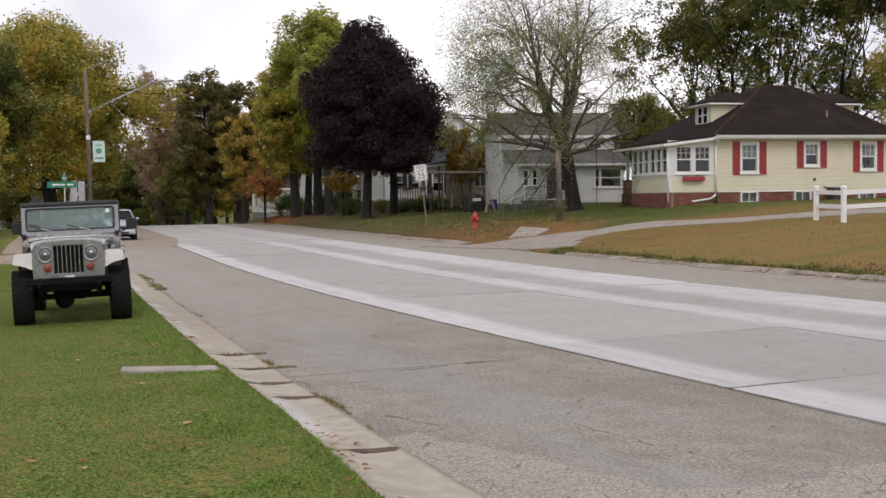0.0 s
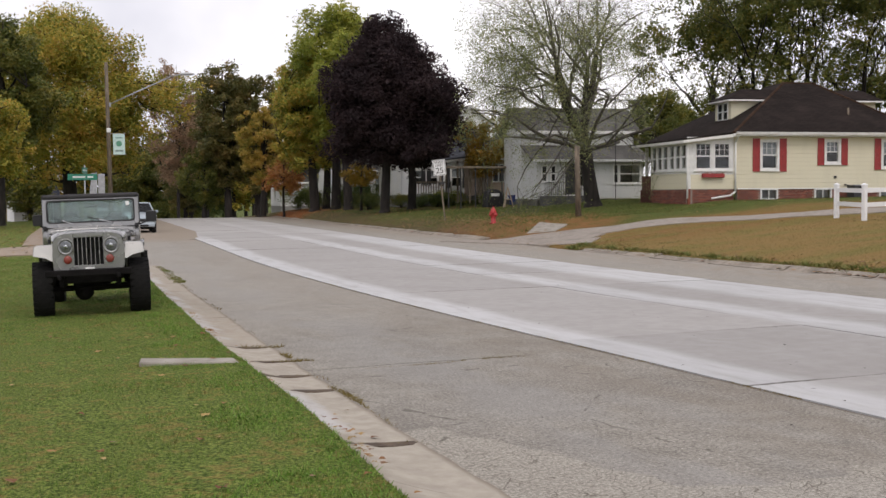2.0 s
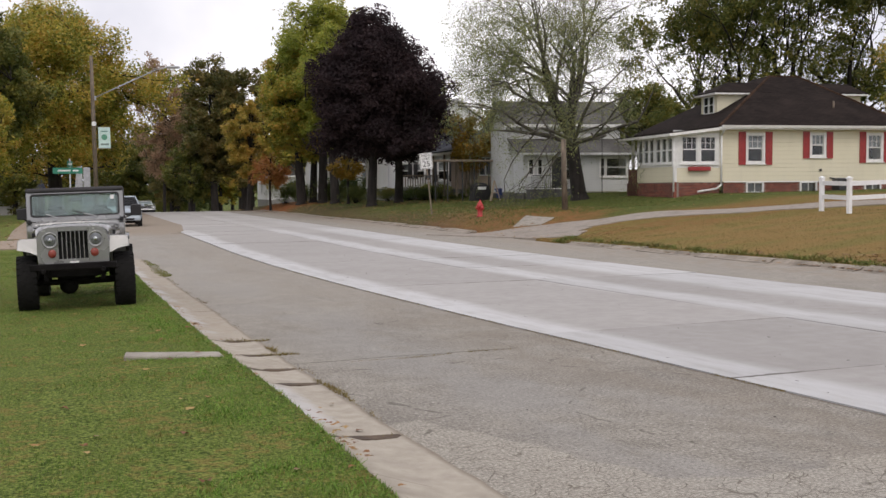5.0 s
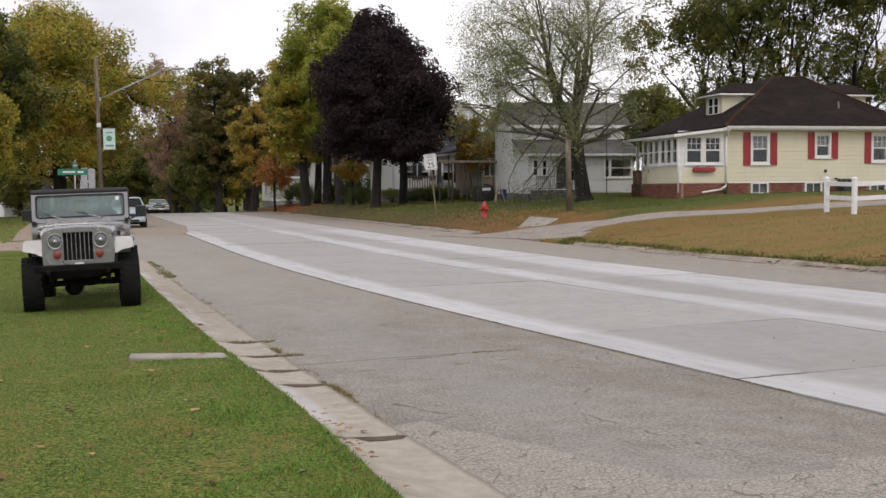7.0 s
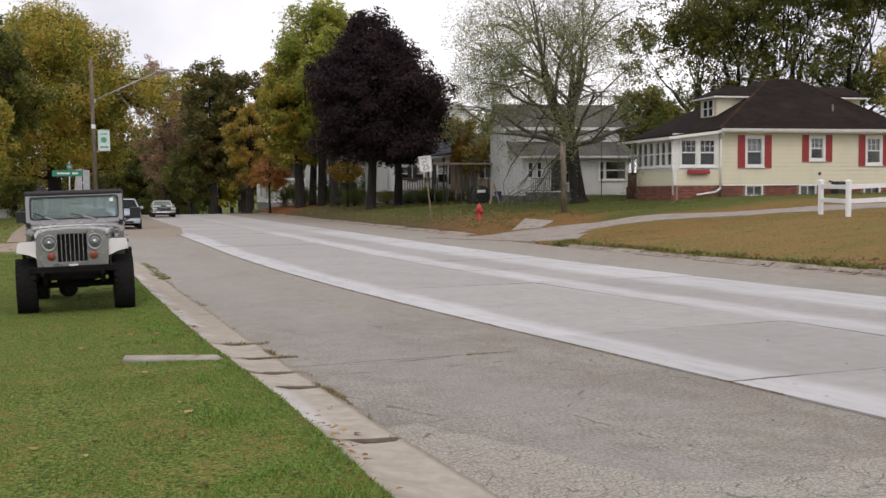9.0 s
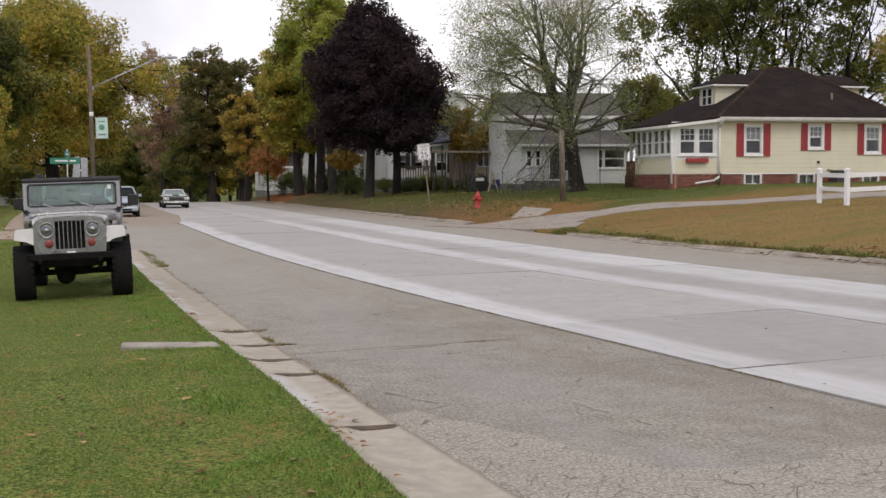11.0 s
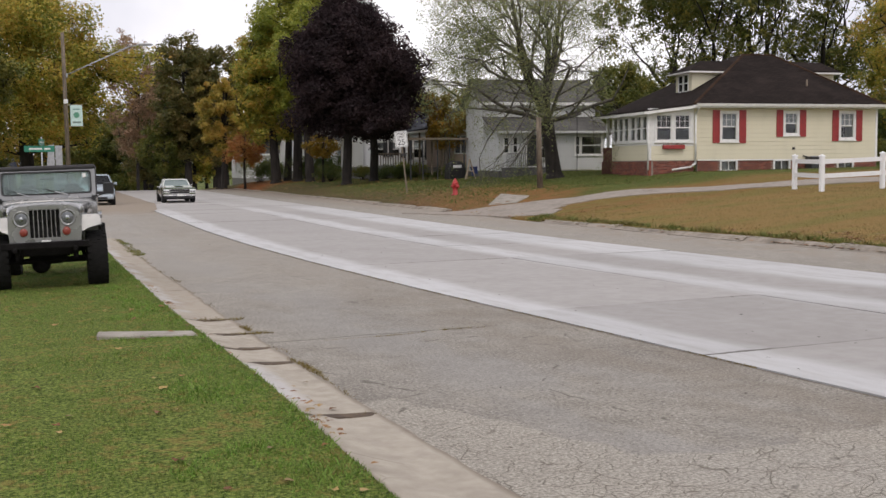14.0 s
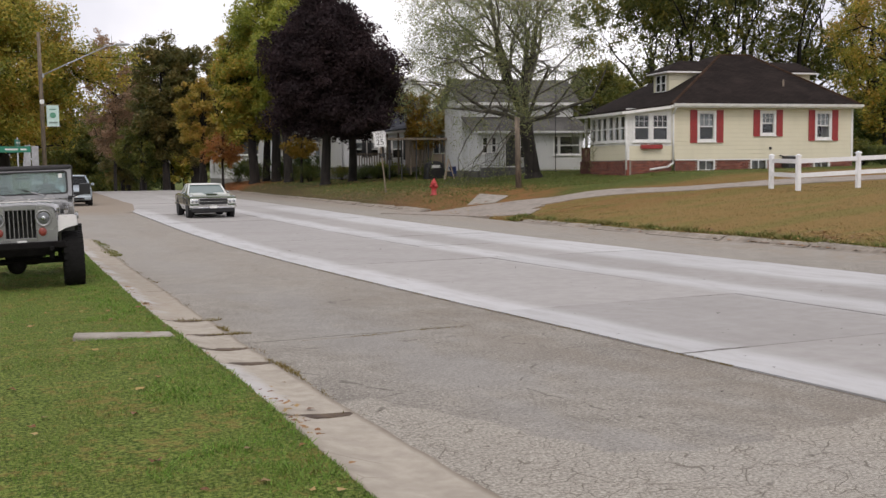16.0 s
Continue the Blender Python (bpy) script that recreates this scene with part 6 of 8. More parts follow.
        lean = bm_prism([(s * a, b) for a, b in skirt], "y", -0.44, -0.40, 0.008)
        for v in lean.verts:
            v.co.y += max(0, v.co.z - 0.80) * 0.4
        f = part("fender", lean, FENDER_PAINT, j, "pale silver front fender")
        side = [(-0.31, 1.035), (0.34, 1.045), (0.60, 0.78), (0.72, 0.60), (0.68, 0.57), (0.55, 0.74), (0.32, 1.01), (-0.31, 1.005)]
        a, b = sorted((s * 0.47, s * 0.74))
        part("fender_top", bm_prism(side, "x", a, b, 0.006), FENDER_PAINT, f)
        a, b = sorted((s * 0.735, s * 0.79))
        part("fender_flare", bm_prism([(-0.28, 1.0), (0.35, 1.02), (0.60, 0.77), (0.57, 0.74), (0.33, 0.97), (-0.28, 0.95)], "x", a, b, 0.006), BLACK_TRIM, f, "black rubber flare")
        a, b = sorted((s * 0.44, s * 0.47))
        part("inner_fender", bm_prism([(-0.37, 0.62), (-0.37, 1.0), (0.6, 1.0), (0.6, 0.62)], "x", a, b), CHASSIS, f)
        # rear wings
        a, b = sorted((s * 0.74, s * 0.80))
        part("rear_fender", bm_prism([(1.9, 0.98), (2.0, 1.02), (2.74, 1.02), (2.86, 0.9), (2.82, 0.88), (2.7, 0.97), (2.03, 0.97), (1.93, 0.92)], "x", a, b, 0.005), P, j)
    # tub, doors and top
    for s in (-1, 1):
        a, b = sorted((s * 0.715, s * 0.745))
        part("side_panel", bm_prism([(0.80, 0.60), (1.85, 0.60), (1.98, 0.95), (2.75, 0.95), (2.86, 0.65), (2.92, 0.65), (2.92, 1.40), (0.80, 1.40)], "x", a, b, 0.006), P, j, "silver-grey body side")
        top = part("hardtop_side", wall_mesh(2.02, 1.40, 1.90, 0.03, [(0.16, 0.92, 1.47, 1.84), (1.08, 1.86, 1.47, 1.84)]), CANVAS, j, "charcoal hardtop side", pose(s * 0.745, 0.90, 0, 0, 0, 90) if s > 0 else pose(-0.715, 0.90, 0, 0, 0, 90))
        for u in (0.16, 1.08):
            part("pane", bm_box(u, u + 0.78, 0.012, 0.018, 1.47, 1.84), SCREEN, top)
        mir = part("mirror", bm_loft([[(px, -0.02, pz) for px, pz in rounded(0.075, 0.085, 0.02)], [(px, 0.05, pz) for px, pz in rounded(0.085, 0.095, 0.02)], [(px, 0.075, pz) for px, pz in rounded(0.07, 0.08, 0.02)]]), BLACK_TRIM, j, "black square door mirror", pose(0.93 if s > 0 else -0.81, 0.93, 1.53))
        part("mirror_arm", bm_tube((s * 0.74, 0.93, 1.40), (0.9 if s > 0 else -0.80, 0.96, 1.47), 0.014, n=8), BLACK_TRIM, mir, m=pose(-0.93 if s > 0 else 0.81, -0.93, -1.53))
        part("windscreen_hinge", bm_box(s * 0.70 - 0.03, s * 0.70 + 0.03, 0.74, 0.80, 1.36, 1.43, 0.008), BLACK_TRIM, j)
    part("floor_pan", bm_box(-0.71, 0.71, 0.80, 2.9, 0.60, 0.64), CHASSIS, j)
    part("firewall", bm_box(-0.68, 0.68, 0.76, 0.80, 0.62, 1.32), CHASSIS, j)
    part("dashboard", bm_box(-0.69, 0.69, 0.93, 1.06, 1.22, 1.395, 0.02), BLACK_TRIM, j)
    part("tailgate", bm_box(-0.71, 0.71, 2.89, 2.92, 0.65, 1.40), P, j)
    back = part("hardtop_back", wall_mesh(1.43, 1.40, 1.90, 0.03, [(0.12, 1.31, 1.46, 1.84)]), CANVAS, j, m=pose(-0.715, 2.89, 0))
    part("pane", bm_box(0.12, 1.31, 0.012, 0.018, 1.46, 1.84), SCREEN, back)
    roof = part("hardtop_roof", bm_box(-0.745, 0.745, 0.86, 2.95, 1.865, 1.945, 0.04, seg=4), CANVAS, j, "charcoal hardtop roof")
    # windscreen leaning back
    scr = part("windscreen_frame", ring_plate(0.735, 0.265, 0.07, 0.672, 0.188, 0.05, -0.02, 0.025), P, j, "silver-grey windscreen frame", pose(0, 0.885, 1.655, -7))
    part("seal", ring_plate(0.678, 0.194, 0.055, 0.655, 0.172, 0.045, -0.026, 0.0), BLACK_TRIM, scr, "black rubber seal")
    pane = part("windscreen", bm_prism(rounded(0.66, 0.178, 0.045), "y", 0.004, 0.009), SCREEN, scr, "windscreen glass")
    part("sticker", bm_box(0.54, 0.595, -0.004, 0.003, 0.08, 0.145), WHITE, scr, "white sticker")
    part("mirror", bm_box(-0.11, 0.11, 0.1, 0.12, 0.065, 0.125, 0.015), BLACK_TRIM, scr, "rear-view mirror")
    for x0, x1, z0, z1 in ((-0.27, -0.62, -0.215, -0.075), (0.31, -0.06, -0.205, -0.095)):
        w = part("wiper", bm_tube((x0, -0.045, z0), ((x0 + x1) / 2, -0.04, (z0 + z1) / 2), 0.009, n=6), GALV, scr, "windscreen wiper")
        part("blade", bm_tube((x0 + (x1 - x0) * 0.42, -0.036, z0 + (z1 - z0) * 0.42), (x1, -0.036, z1), 0.009, n=6), BLACK_TRIM, w)
    # seats and wheel
    for s in (-1, 1):
        seat = part("seat", bm_box(s * 0.36 - 0.25, s * 0.36 + 0.25, 1.25, 1.8, 0.82, 1.0, 0.05, seg=2), SEAT, j, "dark vinyl seat")
        part("backrest", bm_loft([[(s * 0.36 + px, 1.66 + 0.02 * k + pz * 0.0, 1.28 + pz) for px, pz in rounded(0.22 - 0.02 * abs(k - 1), 0.28 - 0.02 * abs(k - 1), 0.12)] for k in range(3)]), SEAT, seat, smooth=False)
        part("headrest", bm_box(s * 0.36 - 0.12, s * 0.36 + 0.12, 1.68, 1.75, 1.50, 1.63, 0.04, seg=2), SEAT, seat)
    rim = bmesh.new()
    for i in range(20):
        a, b = 2 * math.pi * i / 20, 2 * math.pi * (i + 1) / 20
        bm_tube((0.36 + 0.19 * math.cos(a), 1.16 - 0.07 * math.sin(a), 1.40 + 0.17 * math.sin(a)), (0.36 + 0.19 * math.cos(b), 1.16 - 0.07 * math.sin(b), 1.40 + 0.17 * math.sin(b)), 0.013, n=6, bm=rim)
    part("steering_wheel", rim, BLACK_TRIM, j, "black steering wheel")
    # bumper, chassis and axles
    bump = part("bumper", bm_box(-0.61, 0.61, -0.72, -0.60, 0.595, 0.685, 0.012), CHASSIS, j, "black steel bumper")
    for s in (-1, 1):
        part("tow_hook", bm_box(s * 0.42 - 0.03, s * 0.42 + 0.03, -0.77, -0.70, 0.56, 0.62, 0.012), CHASSIS, bump)
        part("frame_rail", bm_box(s * 0.40 - 0.04, s * 0.40 + 0.04, -0.62, 2.85, 0.56, 0.65), CHASSIS, j)
        for yy in (0.0, 2.37):
            lf = bmesh.new()
            for k in range(4):
                bm_box(s * 0.40 - 0.03, s * 0.40 + 0.03, yy - 0.52 + 0.1 * k, yy + 0.52 - 0.1 * k, 0.475 - 0.014 * k, 0.486 - 0.014 * k, bm=lf)
            part("leaf_spring", lf, CHASSIS, j)
            part("shackle", bm_box(s * 0.40 - 0.025, s * 0.40 + 0.025, yy - 0.53, yy - 0.49, 0.46, 0.60), CHASSIS, j)
            part("shock_absorber", bm_tube((s * 0.52, yy + 0.08, 0.42), (s * 0.46, yy + 0.12, 0.85), 0.03, n=8), CHASSIS, j)
    for yy in (0.0, 2.37):
        ax = part("axle", bm_tube((-0.62, yy, 0.41), (0.62, yy, 0.41), 0.042, n=12), CHASSIS, j, "black axle tube")
        part("differential", bm_lathe(((0.02, -0.14), (0.09, -0.12), (0.135, -0.05), (0.14, 0.02), (0.10, 0.09), (0.03, 0.12)), 18, m=pose(-0.11, yy, 0.365, 90)), CHASSIS, ax, smooth=True)
        part("tie_rod", bm_tube((-0.56, yy - 0.14, 0.40), (0.56, yy - 0.14, 0.46), 0.016, n=8), CHASSIS, ax)
    part("skid_plate", bm_box(-0.35, 0.3, 0.9, 1.5, 0.40, 0.58, 0.03), CHASSIS, j)
    part("oil_pan", bm_loft([[(px, 0.25 + py, z) for px, py in rounded(w, d, 0.06)] for w, d, z in ((0.20, 0.28, 0.36), (0.26, 0.34, 0.42), (0.30, 0.36, 0.58))]), CHASSIS, j)
    part("crossmember", bm_box(-0.40, 0.40, -0.50, -0.42, 0.50, 0.62, 0.01), CHASSIS, j)
    part("fuel_tank", bm_box(-0.45, 0.45, 1.9, 2.25, 0.42, 0.60, 0.03), CHASSIS, j)
    part("engine", bm_box(-0.27, 0.27, -0.30, 0.6, 0.55, 1.05, 0.04), CHASSIS, j)
    settle(j)
    for yy, t in ((0.0, 1), (2.37, 0)):
        for s in (-1, 1):
            wheel(j, s * 0.70, yy, 0.42, 0.42, 0.29, s, 0.47, lugs=26, turn=3.0 * t)


def car_body(sections):
    """Skin along y. A section is (y, half width at sill, sill z, half width at belt, belt z, half width at top, top z)."""
    rings = []
    for y, ws, zs, wb, zb, wt, zt in sections:
        half = [(ws * 0.9, zs), (ws, zs + 0.06), (wb, zs + (zb - zs) * 0.45), (wb, zb - 0.05), (wb - 0.035, zb), ((wb + wt) / 2, zb + (zt - zb) * 0.55), (wt, zt - 0.03), (wt - 0.08, zt), (wt * 0.4, zt + 0.012)]
        rings.append([(x, y, z) for x, z in half] + [(-x, y, z) for x, z in half[::-1]])
    return bm_loft(rings)


GREEN_PAINT = paint_mat("dark_green_paint", (0.045, 0.075, 0.03), 0.12, 0.15, 1.0, 0.05)
BLUE_SILVER = paint_mat("pale_blue_silver_paint", (0.36, 0.42, 0.47), 0.3, 0.3, 0.8, 0.1)
GREY_PAINT = paint_mat("grey_paint", (0.2, 0.2, 0.21), 0.3, 0.3, 0.8, 0.1)
VINYL_WHITE = paint_mat("pale_roof_paint", (0.72, 0.74, 0.70), 0.35, 0, 0.5, 0.1)
TINT_DARK = plain("dark_car_glass", (0.008, 0.009, 0.010), 0.25, grain=0.02, spec=0.08)
# reflected sky painted into the glass as a pale teal base
SKY_TINT = plain("sky_toned_car_glass", (0.15, 0.20, 0.195), 0.04, grain=0.02, spec=1.0)


def classic_car():
    c = thing("classic_car", pose(11.4, 44.8, 0.01, 0, 0, 0), "dark green classic two-door car with chrome bumper and pale roof", "car")
    low = part("body", car_body(((0.10, 0.84, 0.42, 0.90, 0.84, 0.86, 0.86), (0.22, 0.88, 0.30, 0.955, 0.88, 0.90, 0.91), (0.9, 0.90, 0.26, 0.965, 0.90, 0.86, 0.965), (1.75, 0.90, 0.26, 0.965, 0.93, 0.84, 0.99),
                                (2.9, 0.90, 0.26, 0.965, 0.94, 0.84, 0.98), (4.2, 0.90, 0.28, 0.965, 0.94, 0.86, 0.98), (5.0, 0.86, 0.38, 0.93, 0.90, 0.88, 0.93), (5.15, 0.80, 0.45, 0.88, 0.84, 0.84, 0.86))), GREEN_PAINT, c, "glossy dark green body", smooth=False)
    cab = part("cabin", bm_loft([
        [(-0.80, 1.78, 0.97), (0.80, 1.78, 0.97), (0.80, 3.75, 0.97), (-0.80, 3.75, 0.97)],
        [(-0.66, 2.32, 1.35), (0.66, 2.32, 1.35), (0.66, 3.30, 1.35), (-0.66, 3.30, 1.35)]]), SKY_TINT, c, "car glasshouse")
    part("roof", bm_loft([[(px, 2.80 + py, 1.345) for px, py in rounded(0.69, 0.56, 0.12)], [(px, 2.80 + py, 1.385) for px, py in rounded(0.66, 0.53, 0.12)], [(px, 2.80 + py, 1.40) for px, py in rounded(0.5, 0.4, 0.12)]]), VINYL_WHITE, c, "pale painted roof", smooth=False)
    for s in (-1, 1):
        for a, b in (((s * 0.80, 1.76, 0.97), (s * 0.67, 2.31, 1.35)), ((s * 0.80, 3.77, 0.97), (s * 0.67, 3.32, 1.35)), ((s * 0.80, 2.85, 0.97), (s * 0.68, 2.85, 1.35))):
            part("pillar", bm_tube(a, b, 0.032, n=6), VINYL_WHITE, c)
    part("grille", bm_box(-0.56, 0.56, 0.06, 0.12, 0.56, 0.80, 0.01), BLACK_TRIM, c, "black grille")
    part("grille_surround", ring_plate(0.60, 0.145, 0.03, 0.578, 0.125, 0.02, 0.03, 0.09), CHROME, c, "chrome grille surround", pose(0, 0, 0.68))
    part("grille_bar", bm_box(-0.55, 0.55, 0.045, 0.06, 0.675, 0.685), CHROME, c)
    for s in (-1, 1):
        for u in (0.69, 0.85):
            lamp = part("headlight", bm_lathe(((0.085, 0), (0.085, 0.03), (0.07, 0.035)), 18, m=pose(s * u, 0.09, 0.69, 90)), CHROME, c, "round headlight", smooth=True)
            part("lens", bm_lathe(((0.07, 0.02), (0.05, 0.04), (0.005, 0.045)), 18, m=pose(s * u, 0.09, 0.69, 90)), LENS_CLEAR, lamp, smooth=True)
        part("mirror", bm_box(s * 0.93 - 0.06, s * 0.93 + 0.06, 1.95, 2.05, 0.98, 1.06, 0.03), CHROME, c, "chrome door mirror")
        part("side_trim", bm_box(s * 0.968 - 0.01, s * 0.968 + 0.01, 0.4, 4.9, 0.52, 0.56, 0.004), CHROME, c, "chrome side strip")
        part("door_seam", bm_box(s * 0.968 - 0.004, s * 0.968 + 0.004, 1.9, 1.912, 0.35, 0.92), BLACK_TRIM, c)
    bump = part("bumper", bm_loft([[(px, 0.0 + 0.06 * (abs(px) / 0.96) ** 3, pz + 0.46) for px, pz in ((-0.96, -0.045), (-0.5, -0.05), (0, -0.05), (0.5, -0.05), (0.96, -0.045), (0.96, 0.055), (0.5, 0.06), (0, 0.06), (-0.5, 0.06), (-0.96, 0.055))],
                                  [(px, 0.14, pz + 0.46) for px, pz in ((-0.97, -0.045), (-0.5, -0.05), (0, -0.05), (0.5, -0.05), (0.97, -0.045), (0.97, 0.055), (0.5, 0.06), (0, 0.06), (-0.5, 0.06), (-0.97, 0.055))]]), CHROME, c, "chrome front bumper")
    part("front_plate", bm_box(-0.15, 0.15, -0.012, -0.002, 0.40, 0.50, 0.004), WHITE, bump, "pale number plate")
    part("valance", bm_box(-0.86, 0.86, 0.06, 0.3, 0.24, 0.41, 0.02), BLACK_TRIM, c)
    part("hood_ridge", bm_prism([(-0.30, 0.955), (-0.22, 0.995), (0.22, 0.995), (0.30, 0.955)], "y", 0.5, 1.7, 0.005), GREEN_PAINT, c, "raised hood centre")
    for s in (-1, 1):
        # pale panels on the hood imitate the sky reflected in its gloss
        part("hood_stripe", bm_box(s * 0.50 - 0.26, s * 0.50 + 0.26, 0.42, 1.72, 0.90, 0.944), VINYL_WHITE, c, "broad pale sky reflection laid on the hood", m=pose(0, 0, 0, 2.2))
        part("headlight_bezel", bm_box(s * 0.775 - 0.165, s * 0.775 + 0.165, 0.07, 0.11, 0.585, 0.80, 0.01), VINYL_WHITE, c, "pale headlight panel")
    part("rear_bumper", bm_box(-0.92, 0.92, 5.12, 5.24, 0.42, 0.58, 0.03), CHROME, c, "chrome rear bumper")
    part("underbody", bm_box(-0.78, 0.78, 0.3, 4.9, 0.2, 0.34), CHASSIS, c)
    c.scale = (0.9, 0.9, 0.9)
    wheels = []
    for y in (0.98, 3.95):
        for s in (-1, 1):
            hub = new("wheel")
            hub.parent = c
            hub.matrix_basis = pose(s * 0.80, y, 0.345)
            hub["label"] = "black tyre on a bright rim"
            t = wheel(hub, 0, 0, 0, 0.345, 0.21, s, 0.6, rim_mat=CHROME)
            part("arch", bm_tube((s * 0.78, y, 0.36), (s * 0.969, y, 0.36), 0.40, n=26), BLACK_TRIM, c, "dark wheel arch")
            wheels.append((hub, s * 0.80, y))
    return c, wheels


def parked_suv(m, paint, label):
    c = thing("parked_car", m, label, "car", "parked cars")
    part("body", car_body(((0.0, 0.70, 0.42, 0.74, 0.72, 0.70, 0.76), (0.12, 0.82, 0.30, 0.88, 0.84, 0.82, 0.90), (0.9, 0.86, 0.26, 0.90, 0.94, 0.80, 1.03), (1.3, 0.86, 0.26, 0.91, 0.98, 0.82, 1.06), (3.2, 0.86, 0.26, 0.91, 1.0, 0.84, 1.08), (4.2, 0.82, 0.32, 0.88, 1.0, 0.82, 1.06), (4.4, 0.74, 0.42, 0.80, 0.92, 0.76, 1.0))), paint, c, "silver-blue car body")
    part("cabin", bm_loft([[(-0.82, 1.12, 1.03), (0.82, 1.12, 1.03), (0.80, 4.25, 1.03), (-0.80, 4.25, 1.03)], [(-0.64, 1.95, 1.52), (0.64, 1.95, 1.52), (0.62, 3.9, 1.52), (-0.62, 3.9, 1.52)]]), TINT_DARK, c, "car glasshouse")
    part("roof", bm_loft([[(px, 2.92 + py, 1.51) for px, py in rounded(0.66, 1.02, 0.14)], [(px, 2.92 + py, 1.57) for px, py in rounded(0.6, 0.96, 0.14)]]), paint, c)
    for s in (-1, 1):
        part("pillar", bm_tube((s * 0.83, 1.10, 1.03), (s * 0.65, 1.93, 1.53), 0.04, n=6), paint, c)
        part("headlight", bm_prism([(s * 0.48, 0.70), (s * 0.80, 0.76), (s * 0.84, 0.86), (s * 0.55, 0.80)], "y", 0.02, 0.16, 0.008), LENS_CLEAR, c, "clear swept headlight")
        part("mirror", bm_box(s * 0.99 - 0.09, s * 0.99 + 0.09, 1.45, 1.58, 1.02, 1.16, 0.03), paint, c)
        for y in (0.85, 3.5):
            part("arch", bm_tube((s * 0.7, y, 0.34), (s * 0.915, y, 0.34), 0.385, n=24), BLACK_TRIM, c)
            wheel(c, s * 0.80, y, 0.33, 0.33, 0.21, s, 0.62)
    part("grille", bm_box(-0.45, 0.45, -0.02, 0.08, 0.58, 0.72, 0.02), BLACK_TRIM, c, "dark front grille")
    part("bumper", bm_box(-0.82, 0.82, -0.03, 0.2, 0.30, 0.52, 0.05, seg=2), paint, c)
    part("lower_intake", bm_box(-0.5, 0.5, -0.04, 0.0, 0.33, 0.43, 0.01), BLACK_TRIM, c)
    part("number_plate", bm_box(-0.16, 0.16, -0.05, -0.035, 0.46, 0.56, 0.004), WHITE, c, "pale number plate")
    part("underbody", bm_box(-0.75, 0.75, 0.3, 4.2, 0.18, 0.32), CHASSIS, c)
    return c


off_roader()
CLASSIC, CLASSIC_WHEELS = classic_car()
parked_suv(pose(8.4, 59.6, 0.0, 0, 0, -5.7), BLUE_SILVER, "pale blue-silver crossover car parked at the roadside")
parked_suv(pose(12.0, 104.0, crest(104), 0, 0, -5.7), GREY_PAINT, "grey car parked far along the roadside")


# ---- street furniture ----
def lettering(text, size, mat, parent, m, name="lettering"):
    """Letters of the built-in font as a thin mesh."""
    cu = bpy.data.curves.new(name, "FONT")
    cu.body, cu.size, cu.extrude, cu.align_x, cu.align_y = text, size, 0.002, "CENTER", "CENTER"
    tmp = bpy.data.objects.new(name, cu)
    me = bpy.data.meshes.new_from_object(tmp)
    bpy.data.objects.remove(tmp)
    me.materials.clear()
    me.materials.append(mat)
    ob = new(name, me)
    ob.parent = parent
    ob.matrix_basis = m
    return ob


SIGN_WHITE = plain("sign_white", (0.74, 0.75, 0.74), 0.4, grain=0.04)
SIGN_BLACK = plain("sign_black", (0.015, 0.015, 0.016), 0.5)
SIGN_GREEN = plain("sign_green", (0.02, 0.20, 0.13), 0.4, grain=0.05)
HYDRANT_RED = plain("hydrant_red", (0.42, 0.035, 0.035), 0.5, grain=0.15, bump=0.1)
VINYL = plain("white_vinyl", (0.80, 0.81, 0.82), 0.35, grain=0.03)
POLE_WOOD = bark_mat("pole_wood", (0.17, 0.135, 0.10))


def speed_sign():
    x, y = 22.3, 52.0
    s = thing("speed_limit_sign", pose(x, y, ground_z(x, y) - 0.02, 0, -6.0, -16), "white speed limit sign for 25 on a leaning steel post", "sign")
    part("post", bm_prism([(-0.035, -0.02), (0.035, -0.02), (0.035, 0.0), (0.015, 0.0), (0.015, 0.025), (-0.015, 0.025), (-0.015, 0.0), (-0.035, 0.0)], "z", 0, 3.12), WOOD_GREY, s, "rusty brown channel post")
    plate = part("plate", bm_prism(rounded(0.32, 0.40, 0.05), "y", -0.032, -0.026), SIGN_WHITE, s, "white sign plate", pose(0, 0, 2.70))
    part("border", ring_plate(0.295, 0.375, 0.04, 0.28, 0.36, 0.035, -0.0355, -0.0325), SIGN_BLACK, plate, "thin black border")
    for text, size, z in (("SPEED", 0.165, 0.26), ("LIMIT", 0.165, 0.10), ("25", 0.40, -0.16)):
        lettering(text, size, SIGN_BLACK, plate, pose(0, -0.035, z, 90))
    part("small_plate", bm_prism(rounded(0.11, 0.07, 0.015), "y", -0.03, -0.024), CHARCOAL, s, "small dark plate below", pose(0.06, 0, 1.92))


